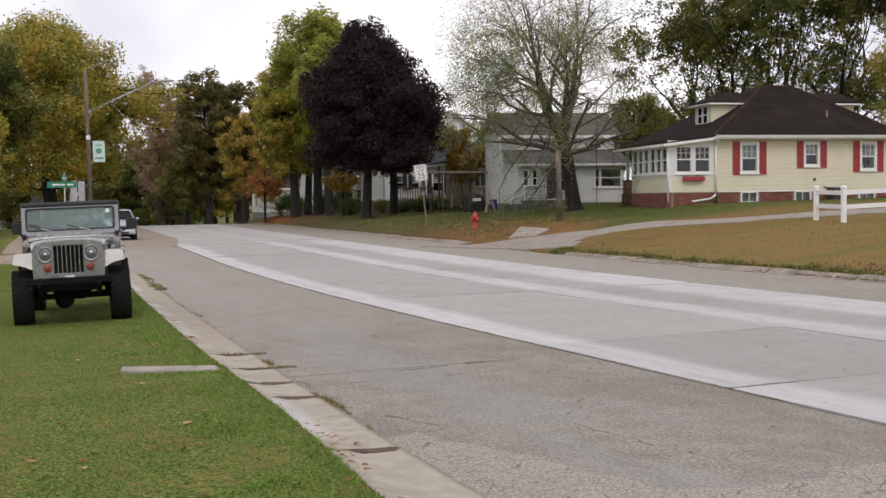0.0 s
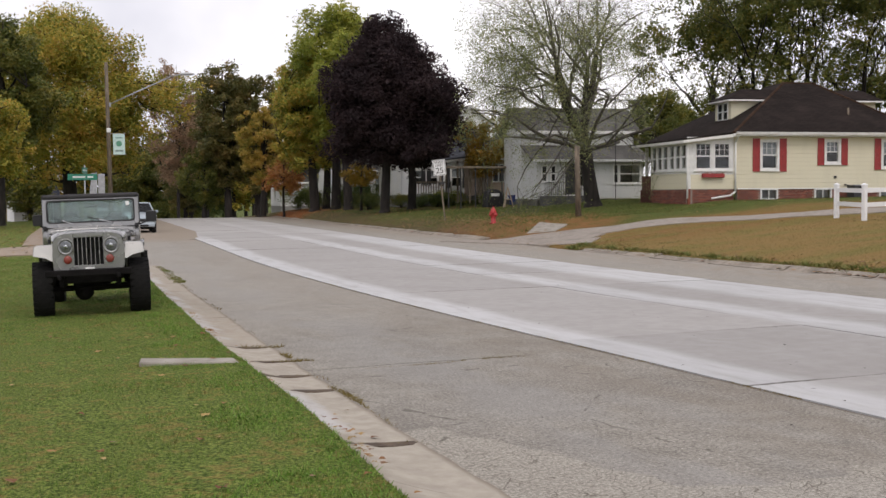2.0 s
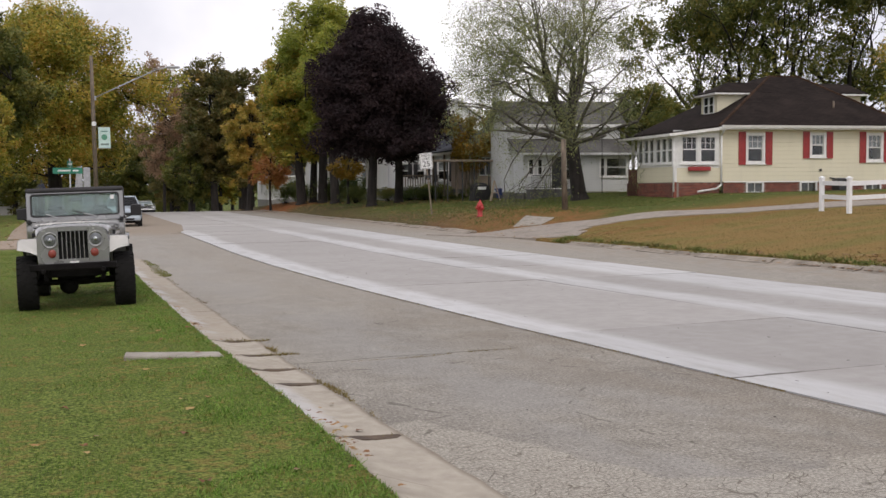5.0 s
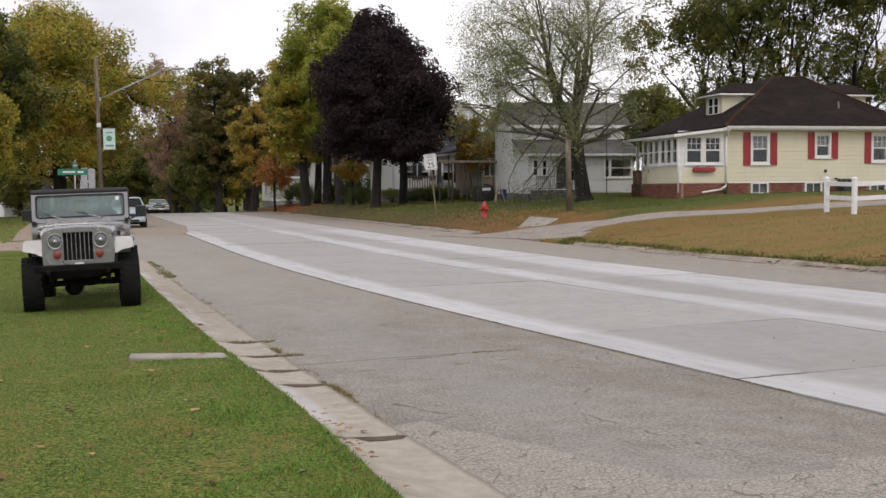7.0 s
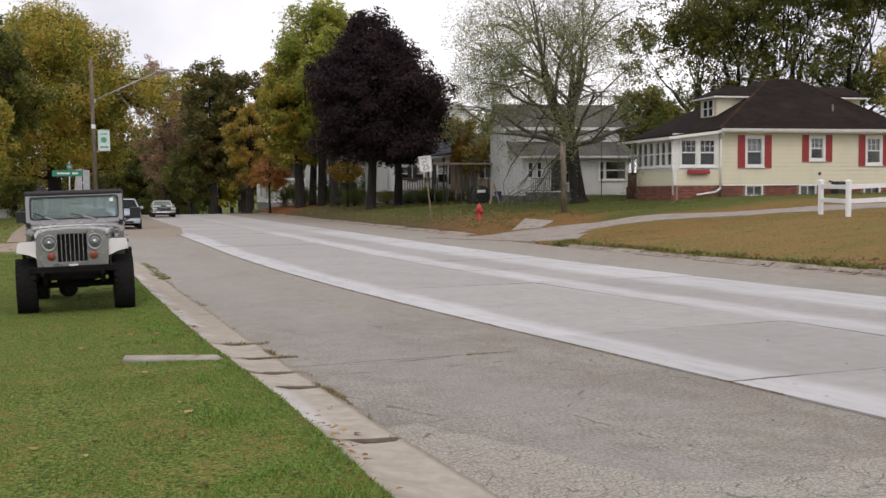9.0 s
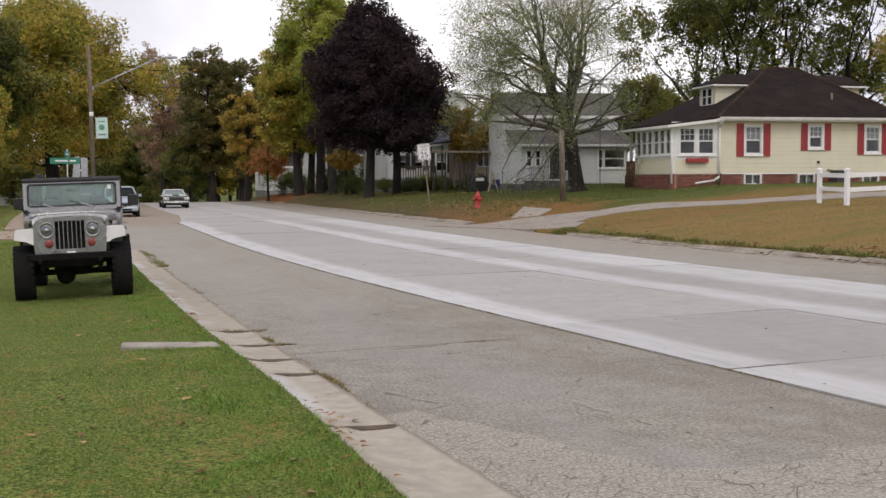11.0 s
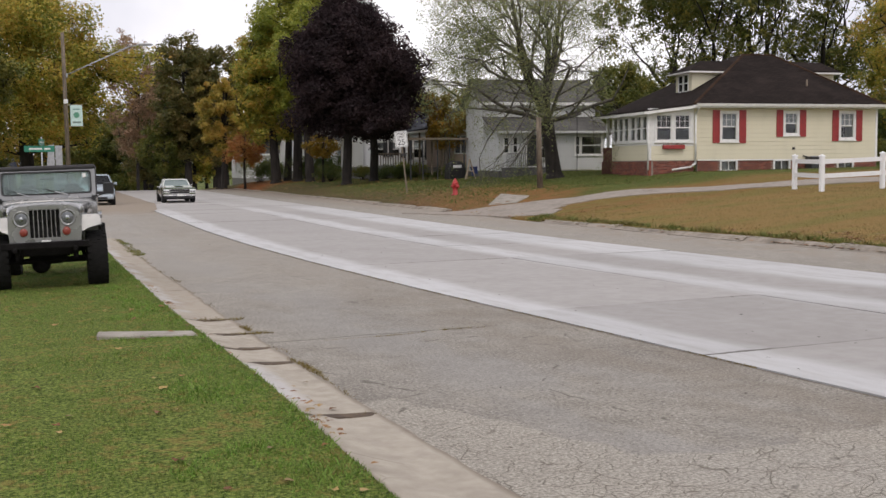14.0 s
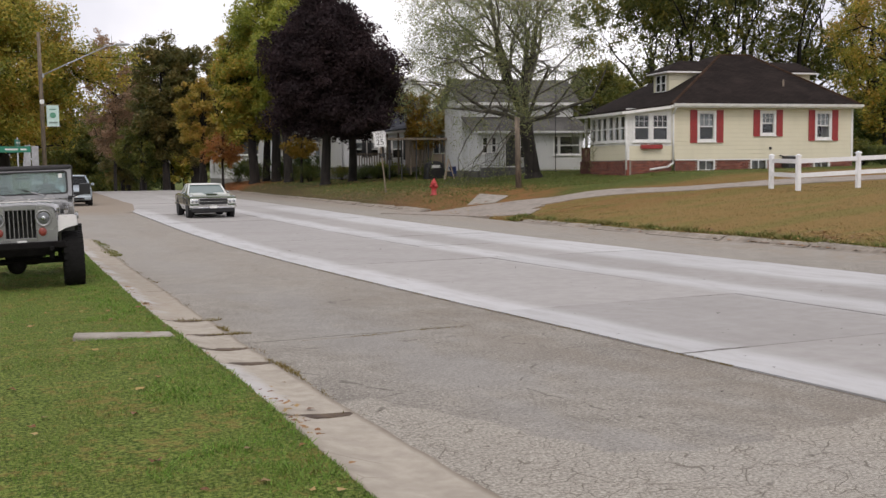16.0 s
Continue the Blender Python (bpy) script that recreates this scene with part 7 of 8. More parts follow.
def hydrant():
    x, y = 21.75, 45.3
    h = thing("fire_hydrant", pose(x, y, ground_z(x, y) - 0.02, 0, 0, 12), "red cast-iron fire hydrant in the dry lawn", "hydrant")
    part("barrel", bm_lathe(((0.17, 0), (0.17, 0.04), (0.115, 0.05), (0.11, 0.44), (0.15, 0.46), (0.15, 0.50), (0.12, 0.51)), 22), HYDRANT_RED, h, smooth=True)
    part("bonnet", bm_lathe(((0.135, 0.51), (0.135, 0.545), (0.12, 0.56), (0.10, 0.64), (0.06, 0.69), (0.035, 0.70), (0.035, 0.76), (0.01, 0.765)), 22), HYDRANT_RED, h, "domed red bonnet", smooth=True)
    for a, r, l in ((0, 0.05, 0.20), (180, 0.05, 0.20), (-90, 0.07, 0.19)):
        o = part("outlet", bm_lathe(((r, 0), (r, l - 0.05), (r * 1.25, l - 0.05), (r * 1.25, l), (r * 0.5, l + 0.01), (r * 0.4, l + 0.04), (0.01, l + 0.045)), 14, m=pose(0, 0, 0.40, 0, 90, a)), HYDRANT_RED, h, "capped hose outlet", smooth=True)
    for i in range(8):
        a = math.pi * i / 4
        part("bolt", bm_tube((0.14 * math.cos(a), 0.14 * math.sin(a), 0.495), (0.14 * math.cos(a), 0.14 * math.sin(a), 0.56), 0.012, n=6), HYDRANT_RED, h)


def wooden_post():
    x, y = 25.1, 43.6
    p = thing("wooden_post", pose(x, y, ground_z(x, y) - 0.05, 0, -1.2, 0), "weathered grey wooden post beside the driveway", "post")
    part("shaft", bm_tube((0, 0, 0), (0, 0, 3.15), 0.135, 0.11, 14), POLE_WOOD, p, smooth=True)


def lamp_post():
    x, y = 8.2, 69.2
    p = thing("street_lamp", pose(x, y, ground_z(x, y) - 0.05, 0, -0.8, 0), "wooden utility pole with a street lamp arm and town banner", "street lamp")
    part("pole", bm_tube((0, 0, 0), (0, 0, 9.8), 0.14, 0.10, 14), POLE_WOOD, p, "weathered wooden pole", smooth=True)
    arm = part("arm", bm_tube((0.1, 0, 7.35), (3.7, -0.2, 9.05), 0.035, n=8), GALV, p, "long steel lamp arm", smooth=True)
    part("arm_end", bm_tube((3.7, -0.2, 9.05), (4.35, -0.23, 9.2), 0.035, n=8), GALV, arm, smooth=True)
    part("bracket", bm_box(0.08, 0.2, -0.08, 0.08, 7.2, 7.45, 0.02), GALV, arm)
    part("lamp_head", bm_loft([[(4.3 + 0.1 * k, -0.23 + py, 9.2 + pz) for py, pz in rounded(w, h, min(w, h) * 0.9)] for k, w, h in ((0, 0.05, 0.045), (1, 0.13, 0.07), (4, 0.17, 0.085), (7, 0.14, 0.06), (8, 0.05, 0.03))]), GALV, p, "grey cobra-head lamp", smooth=True)
    ban = part("banner", bm_box(0.24, 0.92, -0.02, -0.005, 4.42, 5.62, 0.003), plain("banner_cloth", (0.52, 0.68, 0.64), 0.7, grain=0.06), p, "pale teal banner with a green emblem")
    part("emblem", bm_lathe(((0.17, 0), (0.17, 0.004), (0.10, 0.005)), 20, m=pose(0.58, -0.022, 5.05, 90)), plain("emblem_green", (0.10, 0.30, 0.20), 0.6), ban, "green round emblem")
    part("lettering_bar", bm_box(0.36, 0.82, -0.026, -0.021, 4.58, 4.68), plain("emblem_grey", (0.2, 0.28, 0.25), 0.6), ban, "dark lettering bar")
    part("lettering_bar", bm_box(0.38, 0.78, -0.026, -0.021, 5.36, 5.42), plain("emblem_teal", (0.14, 0.3, 0.25), 0.6), ban)
    for z in (4.4, 5.64):
        part("banner_rod", bm_tube((0.1, -0.01, z), (0.98, -0.01, z), 0.012, n=6), GALV, ban)
    part("transformer_box", bm_box(-0.12, 0.12, -0.2, -0.1, 5.7, 5.95, 0.02), SIGN_WHITE, p, "small pale box")


def street_name_sign():
    x, y = 5.35, 55.0
    s = thing("street_name_sign", pose(x, y, ground_z(x, y) - 0.02, 0, 0, -4), "green street name blades on a slim post", "sign")
    part("post", bm_tube((0, 0, 0), (0, 0, 3.25), 0.03, n=8), GALV, s, smooth=True)
    for z, a, off in ((2.70, 2, -0.1), (3.0, 78, 0.0)):
        blade = part("blade", bm_box(-0.66, 0.66, -0.006, 0.006, -0.14, 0.14, 0.003), SIGN_GREEN, s, "green name blade", pose(off, -0.035, z, 0, 0, a))
        part("lettering_bar", bm_box(-0.44, 0.12, -0.010, -0.0065, -0.035, 0.04), SIGN_WHITE, blade, "pale lettering bar")
        part("lettering_bar", bm_box(0.22, 0.48, -0.010, -0.0065, -0.035, 0.04), SIGN_WHITE, blade)
    t = thing("sign_back", pose(6.15, 57.6, ground_z(6.15, 57.6) - 0.02, 0, 0, 10), "bare metal backs of two road signs", "sign")
    part("post", bm_tube((0, 0.02, 0), (0, 0.02, 3.1), 0.03, n=8), GALV, t, smooth=True)
    part("plate", bm_prism([(-0.3, -0.55), (0.02, -0.55), (0.02, 0.45), (-0.2, 0.45)], "y", -0.03, -0.024), GALV, t, "grey sign back", pose(-0.05, 0, 2.6))
    part("plate", bm_prism([(0.07, -0.6), (0.40, -0.6), (0.40, 0.42), (0.07, 0.42)], "y", -0.03, -0.024), GALV, t, "grey sign back", pose(0, 0, 2.6))


def rail_fence():
    f = thing("rail_fence", pose(0, 0, 0), "white vinyl two-rail fence on the lawn", "fence")
    posts = [(28.7, 31.55), (27.75, 29.2), (30.25, 28.95), (32.75, 28.7), (35.25, 28.45), (37.75, 28.2)]
    tops = []
    for x, y in posts:
        z = 0.90 + 0.036 * (x - 27.75)
        bm = bm_box(x - 0.07, x + 0.07, y - 0.07, y + 0.07, z - 0.35, z + 1.17, 0.008)
        p = part("post", bm, VINYL, f, "square white post")
        cap = bmesh.new()
        lo = [cap.verts.new((x + a * 0.085, y + b * 0.085, z + 1.17)) for a, b in ((-1, -1), (1, -1), (1, 1), (-1, 1))]
        up = [cap.verts.new((x + a * 0.085, y + b * 0.085, z + 1.20)) for a, b in ((-1, -1), (1, -1), (1, 1), (-1, 1))]
        tip = cap.verts.new((x, y, z + 1.26))
        cap.faces.new(lo[::-1])
        for i in range(4):
            j = (i + 1) % 4
            cap.faces.new((lo[i], lo[j], up[j], up[i])), cap.faces.new((up[i], up[j], tip))
        part("cap", cap, VINYL, p)
        tops.append(Vector((x, y, z)))
    for a, b in zip(tops, tops[1:]):
        d = (b - a)
        side = Vector((-d.y, d.x, 0)).normalized() * 0.025
        for h in (0.52, 1.0):
            bm = bmesh.new()
            ring = []
            for p in (a + d.normalized() * 0.05, b - d.normalized() * 0.05):
                ring.append([p + side + Vector((0, 0, h - 0.075)), p - side + Vector((0, 0, h - 0.075)), p - side + Vector((0, 0, h + 0.075)), p + side + Vector((0, 0, h + 0.075))])
            bm_loft(ring, bm)
            part("rail", bm, VINYL, f, "white rail")


def slab_in_lawn():
    s = tagged(new("stepping_slab"), "old concrete slab sunk in the grass towards the kerb", "slab", kind="structure")
    me = bm_prism([(1.72, 12.30), (2.64, 11.90), (2.62, 11.58), (1.66, 11.98)], "z", -0.05, 0.131, 0.012)
    part("slab", me, WALKWAY, s)
    draped("side_walk", [(2.45, 44.5), (3.2, 55.0), (5.1, 75.0)], 0.8, LANE, "old concrete sidewalk along the lawn", "sidewalk", 0.03)
    draped("approach", [(21.9, 41.2), (23.3, 42.6)], 1.25, WALKWAY, "old concrete approach slab by the hydrant", "slab", 0.03)


def shrub(x, y, w, h, mat, label, seed, n=2600, size=0.1, bare=False):
    rng, rnd = np.random.default_rng(seed), random.Random(seed)
    s = thing("shrub", pose(x, y, ground_z(x, y) - 0.02), label, "shrub", "shrubs by the houses")
    cents = [Vector((rnd.gauss(0, 0.26) * w, rnd.gauss(0, 0.22) * w, h * (0.25 + 0.6 * rnd.random()))) for _ in range(26)]
    segs = []
    for c in cents:
        segs += arch_limb(Vector((c.x * 0.2, c.y * 0.2, 0)), c, 0.018, 0.006, 3, rnd)[0]
    st = new("stems", tubes("stems", segs, BARK))
    st.parent = s
    counts = [n // 26] * 26
    cr = new("foliage", leaf_cloud("foliage", cents, [w * 0.2] * 26, counts, size, mat, rng))
    cr.parent = s


def yard_clutter():
    bin_ = thing("storage_bin", pose(32.4, 63.9, ground_z(32.4, 63.9)), "blue plastic storage bin beside the porch", "bin")
    part("tub", bm_loft([[(px, py, z) for px, py in rounded(w, d, 0.06)] for w, d, z in ((0.40, 0.26, 0.0), (0.44, 0.3, 0.02), (0.5, 0.34, 0.5), (0.53, 0.36, 0.5), (0.53, 0.36, 0.54))]), plain("blue_plastic", (0.03, 0.05, 0.17), 0.45), bin_)
    part("lid", bm_loft([[(px, py, z) for px, py in rounded(w, d, 0.06)] for w, d, z in ((0.55, 0.38, 0.54), (0.55, 0.38, 0.58), (0.45, 0.3, 0.62))]), plain("navy_plastic", (0.02, 0.03, 0.10), 0.45), bin_, "dark blue lid")
    a = thing("garden_easel", pose(30.8, 62.0, ground_z(30.8, 62.0)), "pale wooden A-shaped stand on the lawn", "stand")
    pale = plain("stripped_wood", (0.45, 0.36, 0.27), 0.8)
    for p, q in (((-0.35, 0, 0), (0, 0.1, 1.25)), ((0.35, 0, 0), (0, 0.1, 1.25)), ((0, 0.5, 0), (0, 0.12, 1.2))):
        part("leg", bm_tube(p, q, 0.04, n=6), pale, a)
    part("crossbar", bm_tube((-0.2, 0.04, 0.5), (0.2, 0.04, 0.5), 0.035, n=6), pale, a)
    g = thing("grill", pose(31.0, 64.6, ground_z(31.0, 64.6)), "covered black barbecue grill beside the porch", "grill")
    part("cover", bm_loft([[(px, py, z) for px, py in rounded(w, d, 0.12)] for w, d, z in ((0.62, 0.36, 0.02), (0.60, 0.34, 0.7), (0.5, 0.3, 1.0), (0.25, 0.2, 1.15))]), BLACK_TRIM, g, "black cover")
    part("label_patch", bm_box(-0.3, 0.28, -0.365, -0.345, 0.72, 0.9), SIGN_WHITE, g, "pale patch")
    t = thing("trellis", pose(30.2, 66.4, ground_z(30.2, 66.4), 0, 0, -8), "dark iron pergola posts overgrown with vines", "pergola")
    for i in range(5):
        part("post", bm_tube((0.9 * i - 1.4, 0.3 * (i % 2), 0), (0.9 * i - 1.4, 0.3 * (i % 2), 2.55), 0.05, n=8), CHARCOAL, t)
    part("beam", bm_box(-1.7, 2.5, -0.15, 0.5, 2.55, 2.68, 0.01), WOOD_GREY, t)
    shrub(30.9, 76.2, 2.0, 1.0, DEEP, "round clipped dark evergreen shrub", 1)
    shrub(32.7, 75.3, 1.7, 1.1, LIME, "yellow-green shrub by the porch", 2)
    shrub(31.4, 74.6, 1.5, 0.9, DEEP, "round clipped dark evergreen shrub", 3)
    shrub(33.6, 70.6, 1.9, 1.0, OLIVE, "loose olive-green garden shrub", 4)
    shrub(32.2, 67.5, 1.5, 0.8, DEEP, "low dark evergreen shrub", 5)
    shrub(29.6, 77.2, 1.6, 1.0, OLIVE, "loose olive-green garden shrub", 6)
    shrub(27.9, 79.4, 2.2, 1.3, DEEP, "round dark evergreen shrub", 7)
    shrub(27.0, 95.2, 2.6, 1.9, DEEP, "tall dark clipped shrub", 8, 4200)
    for i, x in enumerate((12.2, 15.2, 18.4, 21.6, 24.8, 28.0)):
        shrub(x, 141 + 2.0 * (i % 2), 4.6, 2.6, DEEP if i % 2 else OLIVE, "dark overgrown bush where the street drops away", 20 + i, 3600, 0.26)
    for i, (x, y, w, tall) in enumerate(((29.2, 88.6, 3.4, 1.7), (31.4, 90.4, 3.0, 2.0), (33.2, 88.0, 2.6, 1.5), (30.6, 103.5, 3.0, 2.0))):
        shrub(x, y, w, tall, DEEP, "dark dense shrub in a front garden", 30 + i, 3600, 0.16)
    shrub(45.6, 43.4, 1.8, 1.5, OLIVE, "tall loose shrub behind the house corner", 10, 3000)
    shrub(46.6, 42.8, 2.0, 1.0, DEEP, "dark shrub beside the cream house", 9)


# ---- grass, weeds and leaves ----
def blades(name, n, region, h0, h1, w, mat, label, seed, keep=None, lean=0.5):
    """Single-triangle grass blades strewn over a stretch of lawn."""
    rng = np.random.default_rng(seed)
    (x0, x1), (y0, y1) = region
    v = np.zeros((n, 3, 3), dtype=np.float32)
    m = 0
    ys = y0 + (y1 - y0) * rng.random(4 * n) ** 1.5
    xs = x0 + (x1 - x0) * rng.random(4 * n)
    for x, y in zip(xs, ys):
        if m >= n:
            break
        if keep and not keep(x, y):
            continue
        tuft = 0.55 + 0.9 * max(0, 0.5 + noise.noise((x * 1.9, y * 1.9, 5)))
        h = (h0 + (h1 - h0) * rng.random()) * tuft
        a = rng.random() * 6.283
        ww = w * (0.7 + 0.6 * rng.random()) * (1 + max(0, y - 10) * 0.05)
        z = ground_z(x, y)
        dx, dy = math.cos(a) * ww, math.sin(a) * ww
        lx, ly = rng.normal() * lean * h, rng.normal() * lean * h
        v[m] = ((x - dx, y - dy, z - 0.01), (x + dx, y + dy, z - 0.01), (x + lx, y + ly, z + h))
        m += 1
    v = v[:m]
    me = bpy.data.meshes.new(name)
    me.vertices.add(3 * m)
    me.vertices.foreach_set("co", v.ravel())
    me.loops.add(3 * m)
    me.loops.foreach_set("vertex_index", np.arange(3 * m, dtype=np.int32))
    me.polygons.add(m)
    me.polygons.foreach_set("loop_start", (np.arange(m) * 3).astype(np.int32))
    me.update(calc_edges=True)
    me.materials.append(mat)
    return tagged(new(name, me), label, "grass", kind="stuff")


def grass_mat(name, cols, patchy):
    k = Nodes(name)
    r = k.random(island=True)
    mid, tiny, big = k.noise(1.7, 5), k.noise(9, 4), k.noise(0.7, 3)
    g = k.mix(r, cols[0], cols[1])
    spot = k.noise(4.5, 4)
    g = k.mix(k.ramp(spot, 0.5, 0.68, 0, 0.75), g, cols[2])
    g = k.mix(k.ramp(spot, 0.48, 0.32, 0, 0.5), g, tuple(c * 0.62 for c in cols[0]))
    g = k.mix(k.ramp(big, 0.42, 0.62, 0, 0.45), g, cols[2])
    patch = k.ramp(k.math("ADD", k.math("MULTIPLY", mid, 0.42), k.math("MULTIPLY", tiny, 0.58)), 0.52, 0.61, 0, patchy)
    g = k.mix(patch, g, k.mix(r, (0.12, 0.066, 0.026), (0.23, 0.135, 0.05)))
    g = k.mix(k.ramp(r, 0.93, 0.95, 0, 0.6), g, (0.28, 0.24, 0.10))
    mat = k.done(g, 0.6, 0, 0.25)
    return mat


def strewn(name, n, places, size, mats, label, seed, curl=0.35, category="leaves"):
    """Fallen leaves lying about: each a curled lobed scrap."""
    rng = np.random.default_rng(seed)
    verts, faces = [], []
    for _ in range(n):
        x, y = places(rng)
        u = x - bend(y)
        z = ground_z(x, y) if u < kerb_line(y) or u > 18.3 else 0.012
        if kerb_line(y) - 0.02 < u < kerb_line(y) + 0.2:
            z = 0.115
        z += 0.012
        s, a = size * (0.6 + 0.8 * rng.random()), rng.random() * 6.283
        c = len(verts)
        verts.append((x, y, z + s * 0.1))
        k = 7
        for i in range(k):
            r = s * (0.5 if i % 2 else 0.28) * (0.8 + 0.4 * rng.random())
            t = a + 6.283 * i / k
            verts.append((x + r * math.cos(t), y + r * math.sin(t), z + curl * s * rng.random() * 0.6))
        faces += [(c, c + 1 + i, c + 1 + (i + 1) % k) for i in range(k)]
    return tagged(new(name, mesh_of(name, verts, faces, mats)), label, category, kind="stuff")


def litter_mat():
    k = Nodes("fallen_leaf")
    r = k.random(island=True)
    cr = k.n.new("ShaderNodeValToRGB")
    cols = ((0.10, 0.04, 0.018), (0.20, 0.085, 0.03), (0.30, 0.16, 0.05), (0.36, 0.25, 0.09), (0.16, 0.10, 0.05))
    while len(cr.color_ramp.elements) < len(cols):
        cr.color_ramp.elements.new(0.5)
    for i, (e, c) in enumerate(zip(cr.color_ramp.elements, cols)):
        e.position, e.color = i / (len(cols) - 1), (*c, 1)
    k.l.new(r, cr.inputs[0])
    return k.done(cr.outputs[0], 0.75)


def ground_cover():
    lawn = grass_mat("lawn_blades", ((0.070, 0.135, 0.020), (0.18, 0.29, 0.050), (0.17, 0.20, 0.055)), 0.72)
    lush = grass_mat("kerb_blades", ((0.08, 0.17, 0.022), (0.19, 0.33, 0.05), (0.15, 0.24, 0.04)), 0.2)
    tan = grass_mat("dry_blades", ((0.17, 0.13, 0.045), (0.32, 0.235, 0.085), (0.13, 0.155, 0.045)), 0.4)
    # blades before the houses, their green darkened to match that shade
    shady = grass_mat("shaded_lawn_blades", ((0.06, 0.10, 0.02), (0.13, 0.18, 0.04), (0.15, 0.14, 0.045)), 0.6)
    fringe = grass_mat("fringe_blades", ((0.09, 0.125, 0.025), (0.17, 0.20, 0.05), (0.22, 0.17, 0.06)), 0.6)
    weed = grass_mat("weed_blades", ((0.11, 0.09, 0.025), (0.27, 0.20, 0.07), (0.17, 0.13, 0.04)), 0.6)
    clear = lambda x, y: not (1.68 < x < 2.66 and 11.98 < y + 0.42 * (x - 1.7) < 12.31)
    inside = lambda x, y: x - bend(y) < kerb_line(y) + 0.03 and clear(x, y)
    blades("grass", 300000, ((-6.5, 4.2), (5.2, 36)), 0.010, 0.025, 0.0042, lawn, "short green lawn grass with dry patches", 1, inside)
    blades("grass", 22000, ((1.3, 4.2), (5.2, 31)), 0.012, 0.032, 0.0055, lush, "lush bright grass along the kerb", 2, lambda x, y: -0.55 - 0.9 * noise.noise((x * 1.3, y * 1.3, 2)) < x - bend(y) - kerb_line(y) < 0.05 and clear(x, y), 0.9)
    blades("grass", 60000, ((18.3, 34), (12, 36)), 0.012, 0.03, 0.007, tan, "dry tan grass on the far lawn", 3, lambda x, y: x - bend(y) > 18.32)
    blades("grass", 30000, ((18.0, 21.5), (8, 34)), 0.03, 0.12, 0.01, fringe, "unmown green fringe on the far kerb", 4, lambda x, y: 18.1 < x - bend(y) < 18.5 + 0.35 * noise.noise((x * 1.2, y * 0.8, 4)), 0.8)
    blades("grass", 40000, ((19.5, 40), (39, 66)), 0.02, 0.045, 0.009, shady, "green lawn before the houses", 5, lambda x, y: x - bend(y) > 18.6 and y > 41.5)

    def in_seams(x, y):
        u = x - bend(y)
        rim = u - curve_at(y, KERB_STREET)
        along = -0.02 < rim < 0.03 + 0.10 * max(0, noise.noise((x, y * 1.6, 1))) and (8.3 < y < 10.4 or 23.0 < y < 29.0 or noise.noise((x * 0.3, y * 1.7, 8)) > 0.18)
        joint = min(abs(y - j - 0.05 * noise.noise((x * 5, j, 0))) for j in (7.76, 10.2, 11.13, 12.2, 13.46))
        cross = kerb_line(y) < u < curve_at(y, KERB_STREET) + (0.14 + 0.2 * noise.noise((y * 9, 2, 2)) if y > 12 else 0.03) and joint < 0.035 + 0.05 * max(0, rim + 0.25)
        return along or cross

    blades("weeds", 14000, ((2.3, 5.2), (5.5, 31)), 0.008, 0.03, 0.006, weed, "dry weeds in the gutter seams", 6, in_seams, 0.9)
    blades("weeds", 3200, ((3.2, 4.2), (8.2, 10.6)), 0.012, 0.05, 0.006, weed, "low brown-green weeds along the gutter edge", 8, in_seams, 0.9)
    blades("weeds", 3600, ((2.6, 4.1), (11.9, 13.8)), 0.012, 0.05, 0.006, weed, "low weeds in the open gutter joints", 9, in_seams, 0.9)
    blades("grass", 1500, ((3.9, 4.9), (24.5, 30.5)), 0.008, 0.03, 0.009, fringe, "green grass creeping over the gutter", 10, lambda x, y: -0.10 < x - bend(y) - curve_at(y, KERB_STREET) < 0.16 + 0.2 * noise.noise((x, y, 4)), 0.9)
    blades("weeds", 2200, ((3.9, 5.9), (11.2, 11.7)), 0.008, 0.025, 0.004, weed, "thin weeds in a crack of the parking lane", 7, lambda x, y: abs(y - 11.36 - 0.07 * (x - 4.2) - 0.03 * math.sin(x * 5)) < 0.014 and noise.noise((x * 2, 0, 0)) > -0.25, 0.8)
    blades("weeds", 5000, ((6.6, 7.2), (8, 28)), 0.004, 0.014, 0.006, weed, "dry moss and weeds in the seam beside the slabs", 11, lambda x, y: abs(x - bend(y) - 6.875) < 0.028 and noise.noise((x, y * 1.1, 6)) > -0.15, 0.9)
    leaf = litter_mat()
    strewn("fallen_leaves", 300, lambda r: (-4 + 7 * r.random(), 5.5 + 26 * r.random() ** 1.4), 0.075, leaf, "scattered fallen leaves on the lawn", 1)

    def gutter(r):
        y = 6 + 25 * r.random()
        spot = (14.6, 16.6, 7.5)[int(r.random() * 3)] + r.normal() * 0.3 if r.random() < 0.7 else y
        return (kerb_line(spot) + 0.02 + abs(r.normal()) * 0.04 + bend(spot), spot)

    strewn("fallen_leaves", 75, gutter, 0.055, leaf, "brown leaves gathered in the gutter", 2)

    def far_edge(r):
        y = 16 + 70 * r.random()
        y = 19.5 + r.normal() * 1.2 if r.random() < 0.25 else y
        return (18.1 + bend(y) - 0.2 + abs(r.normal()) * 0.9, y)

    strewn("fallen_leaves", 1700, far_edge, 0.11, leaf, "brown leaves along the far kerb", 3)
    strewn("fallen_leaves", 1600, lambda r: (20 + 8 * r.random() + 0.05 * 80, 62 + 40 * r.random()), 0.16, leaf, "carpet of rust leaves under the street trees", 4)
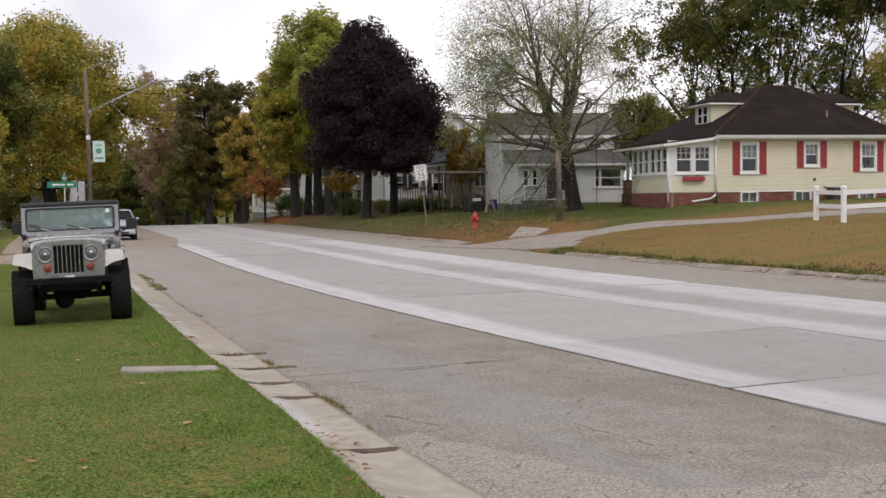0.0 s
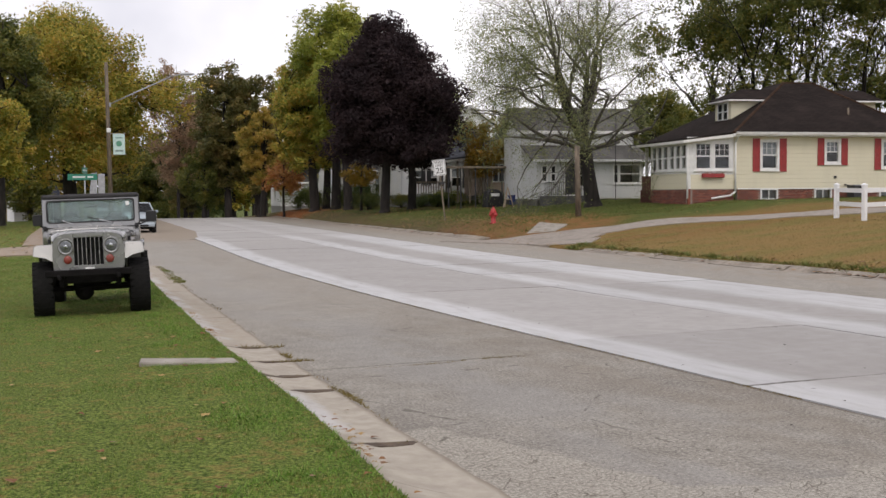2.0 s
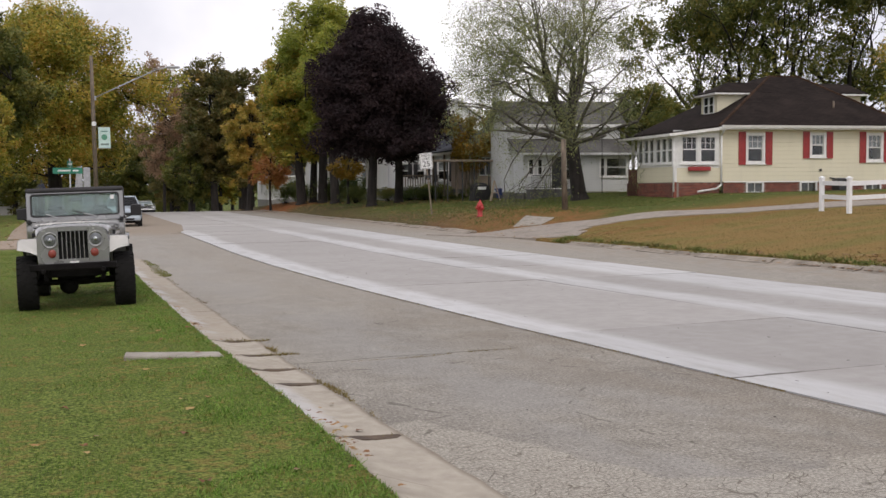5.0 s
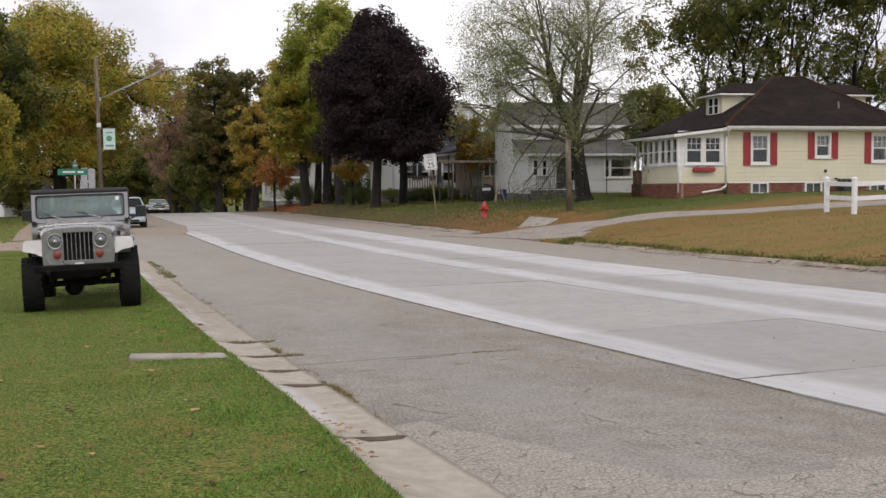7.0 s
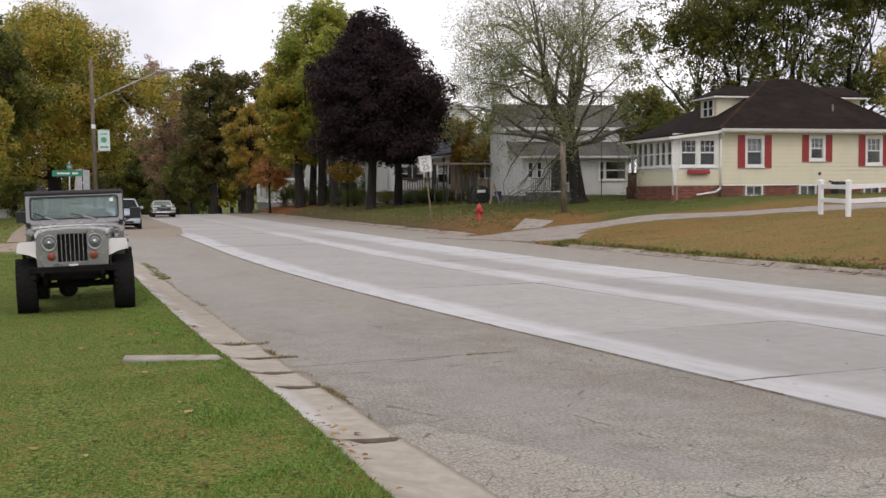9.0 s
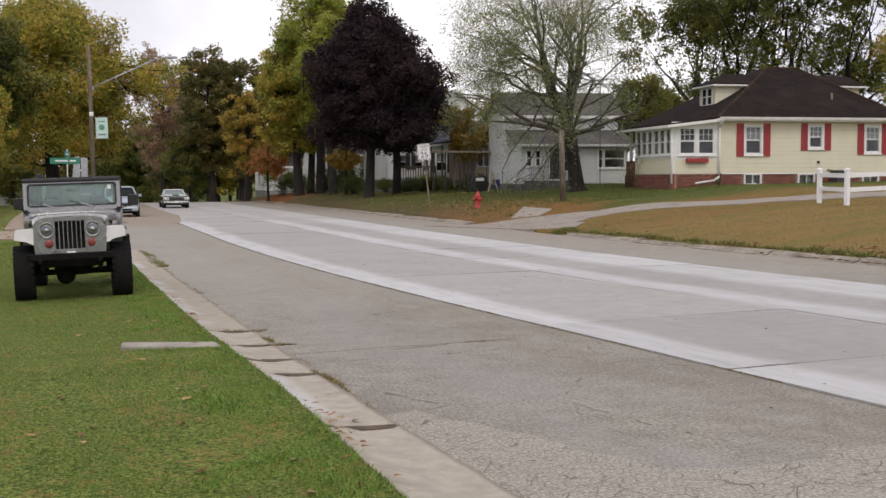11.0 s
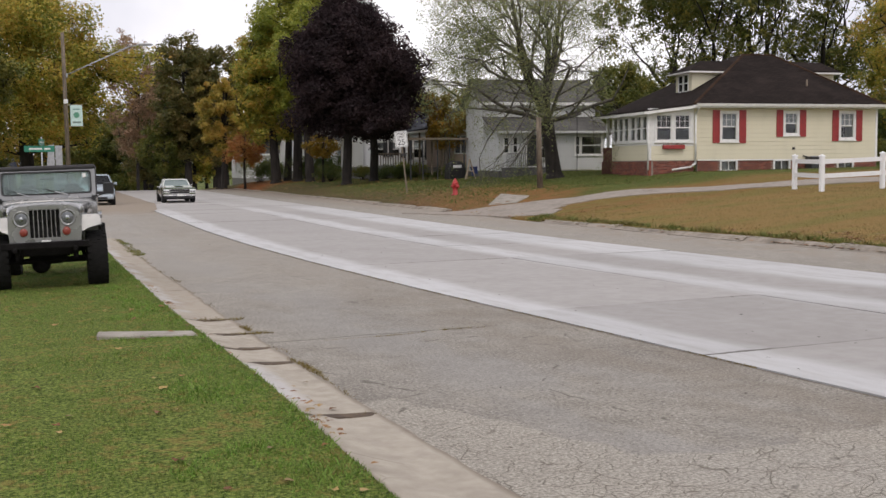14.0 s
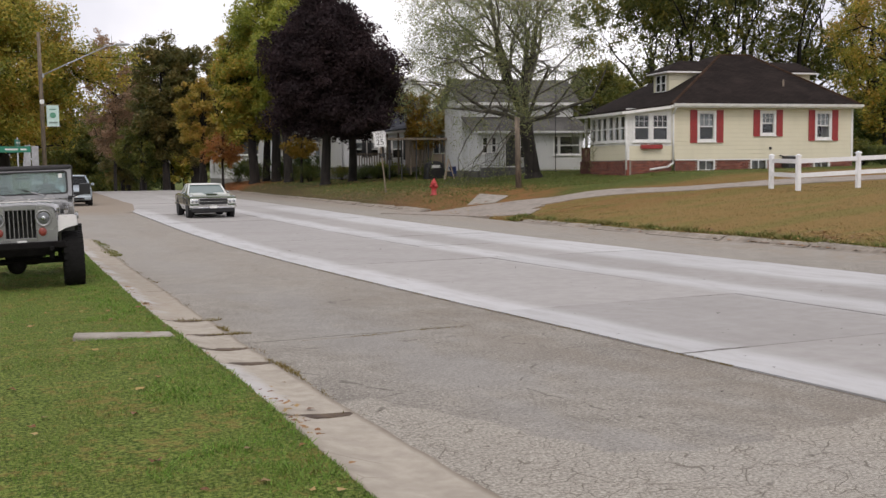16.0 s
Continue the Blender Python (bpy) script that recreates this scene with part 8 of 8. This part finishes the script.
    strewn("fallen_leaves", 1500, lambda r: (21.5 + 5.5 * r.random() ** 1.3, 43 + 14 * r.random()), 0.10, leaf, "rust leaves over the lawn by the hydrant", 8)
    strewn("fallen_leaves", 700, lambda r: (20 + 24 * r.random(), 36 + 9 * r.random()), 0.1, leaf, "fallen leaves along the driveway", 5)
    strewn("fallen_leaves", 1500, lambda r: (-8 + 12 * r.random(), 36 + 45 * r.random()), 0.15, leaf, "brown leaves on the lawn beyond the side lane", 7)
    strewn("street_debris", 130, lambda r: (4 + 10 * r.random(), 6.5 + 30 * r.random() ** 1.3), 0.035, plain("dark_debris", (0.04, 0.034, 0.028), 0.9), "dark twigs and crumbs on the street", 6, category="debris")


speed_sign()
hydrant()
wooden_post()
lamp_post()
street_name_sign()
rail_fence()
slab_in_lawn()
yard_clutter()
ground_cover()


# ---- movement ----
# seconds, way along the street, place across it
CAR_ROWS = ((0, 134.0, 8.4), (1.2, 126.3, 8.45), (2.5, 118.5, 8.5), (4.2, 110.4, 8.65), (5.2, 106.0, 8.8), (6.5, 100.6, 8.95), (7.5, 95.0, 8.95), (8.5, 89.6, 8.95), (9.0, 86.9, 9.0), (10.2, 80.8, 9.1), (11.5, 74.6, 9.25), (12.5, 69.0, 9.25), (13.5, 64.0, 9.25), (14.5, 57.3, 9.2), (15.3, 49.8, 9.15), (16, 41.4, 9.12))


def motions():
    rows = []
    for t, y, u in CAR_ROWS:
        slope = math.degrees(math.atan((bend(y + 2.5) - bend(y - 2.5)) / 5))
        tip = math.degrees(math.atan((crest(y + 2.5) - crest(y - 2.5)) / 5))
        rows.append((t, pose(u + bend(y), y, crest(y) + 0.012, tip, 0, -slope)))
    walk(CLASSIC, rows)
    ys = [CAR_ROWS[0][1]] + [y for _, y, _ in CAR_ROWS[1:]]
    for hub, hx, hy in CLASSIC_WHEELS:
        turns, t = [], 0.0
        while t < 16.0 + 1e-6:
            y = curve_at(t, [r[:2] for r in CAR_ROWS])
            angle = math.degrees((ys[0] - y) / 0.345)
            turns.append((t, pose(hx, hy, 0.345, angle, 0, 0)))
            t += 1 / 30
        walk(hub, turns)


motions()
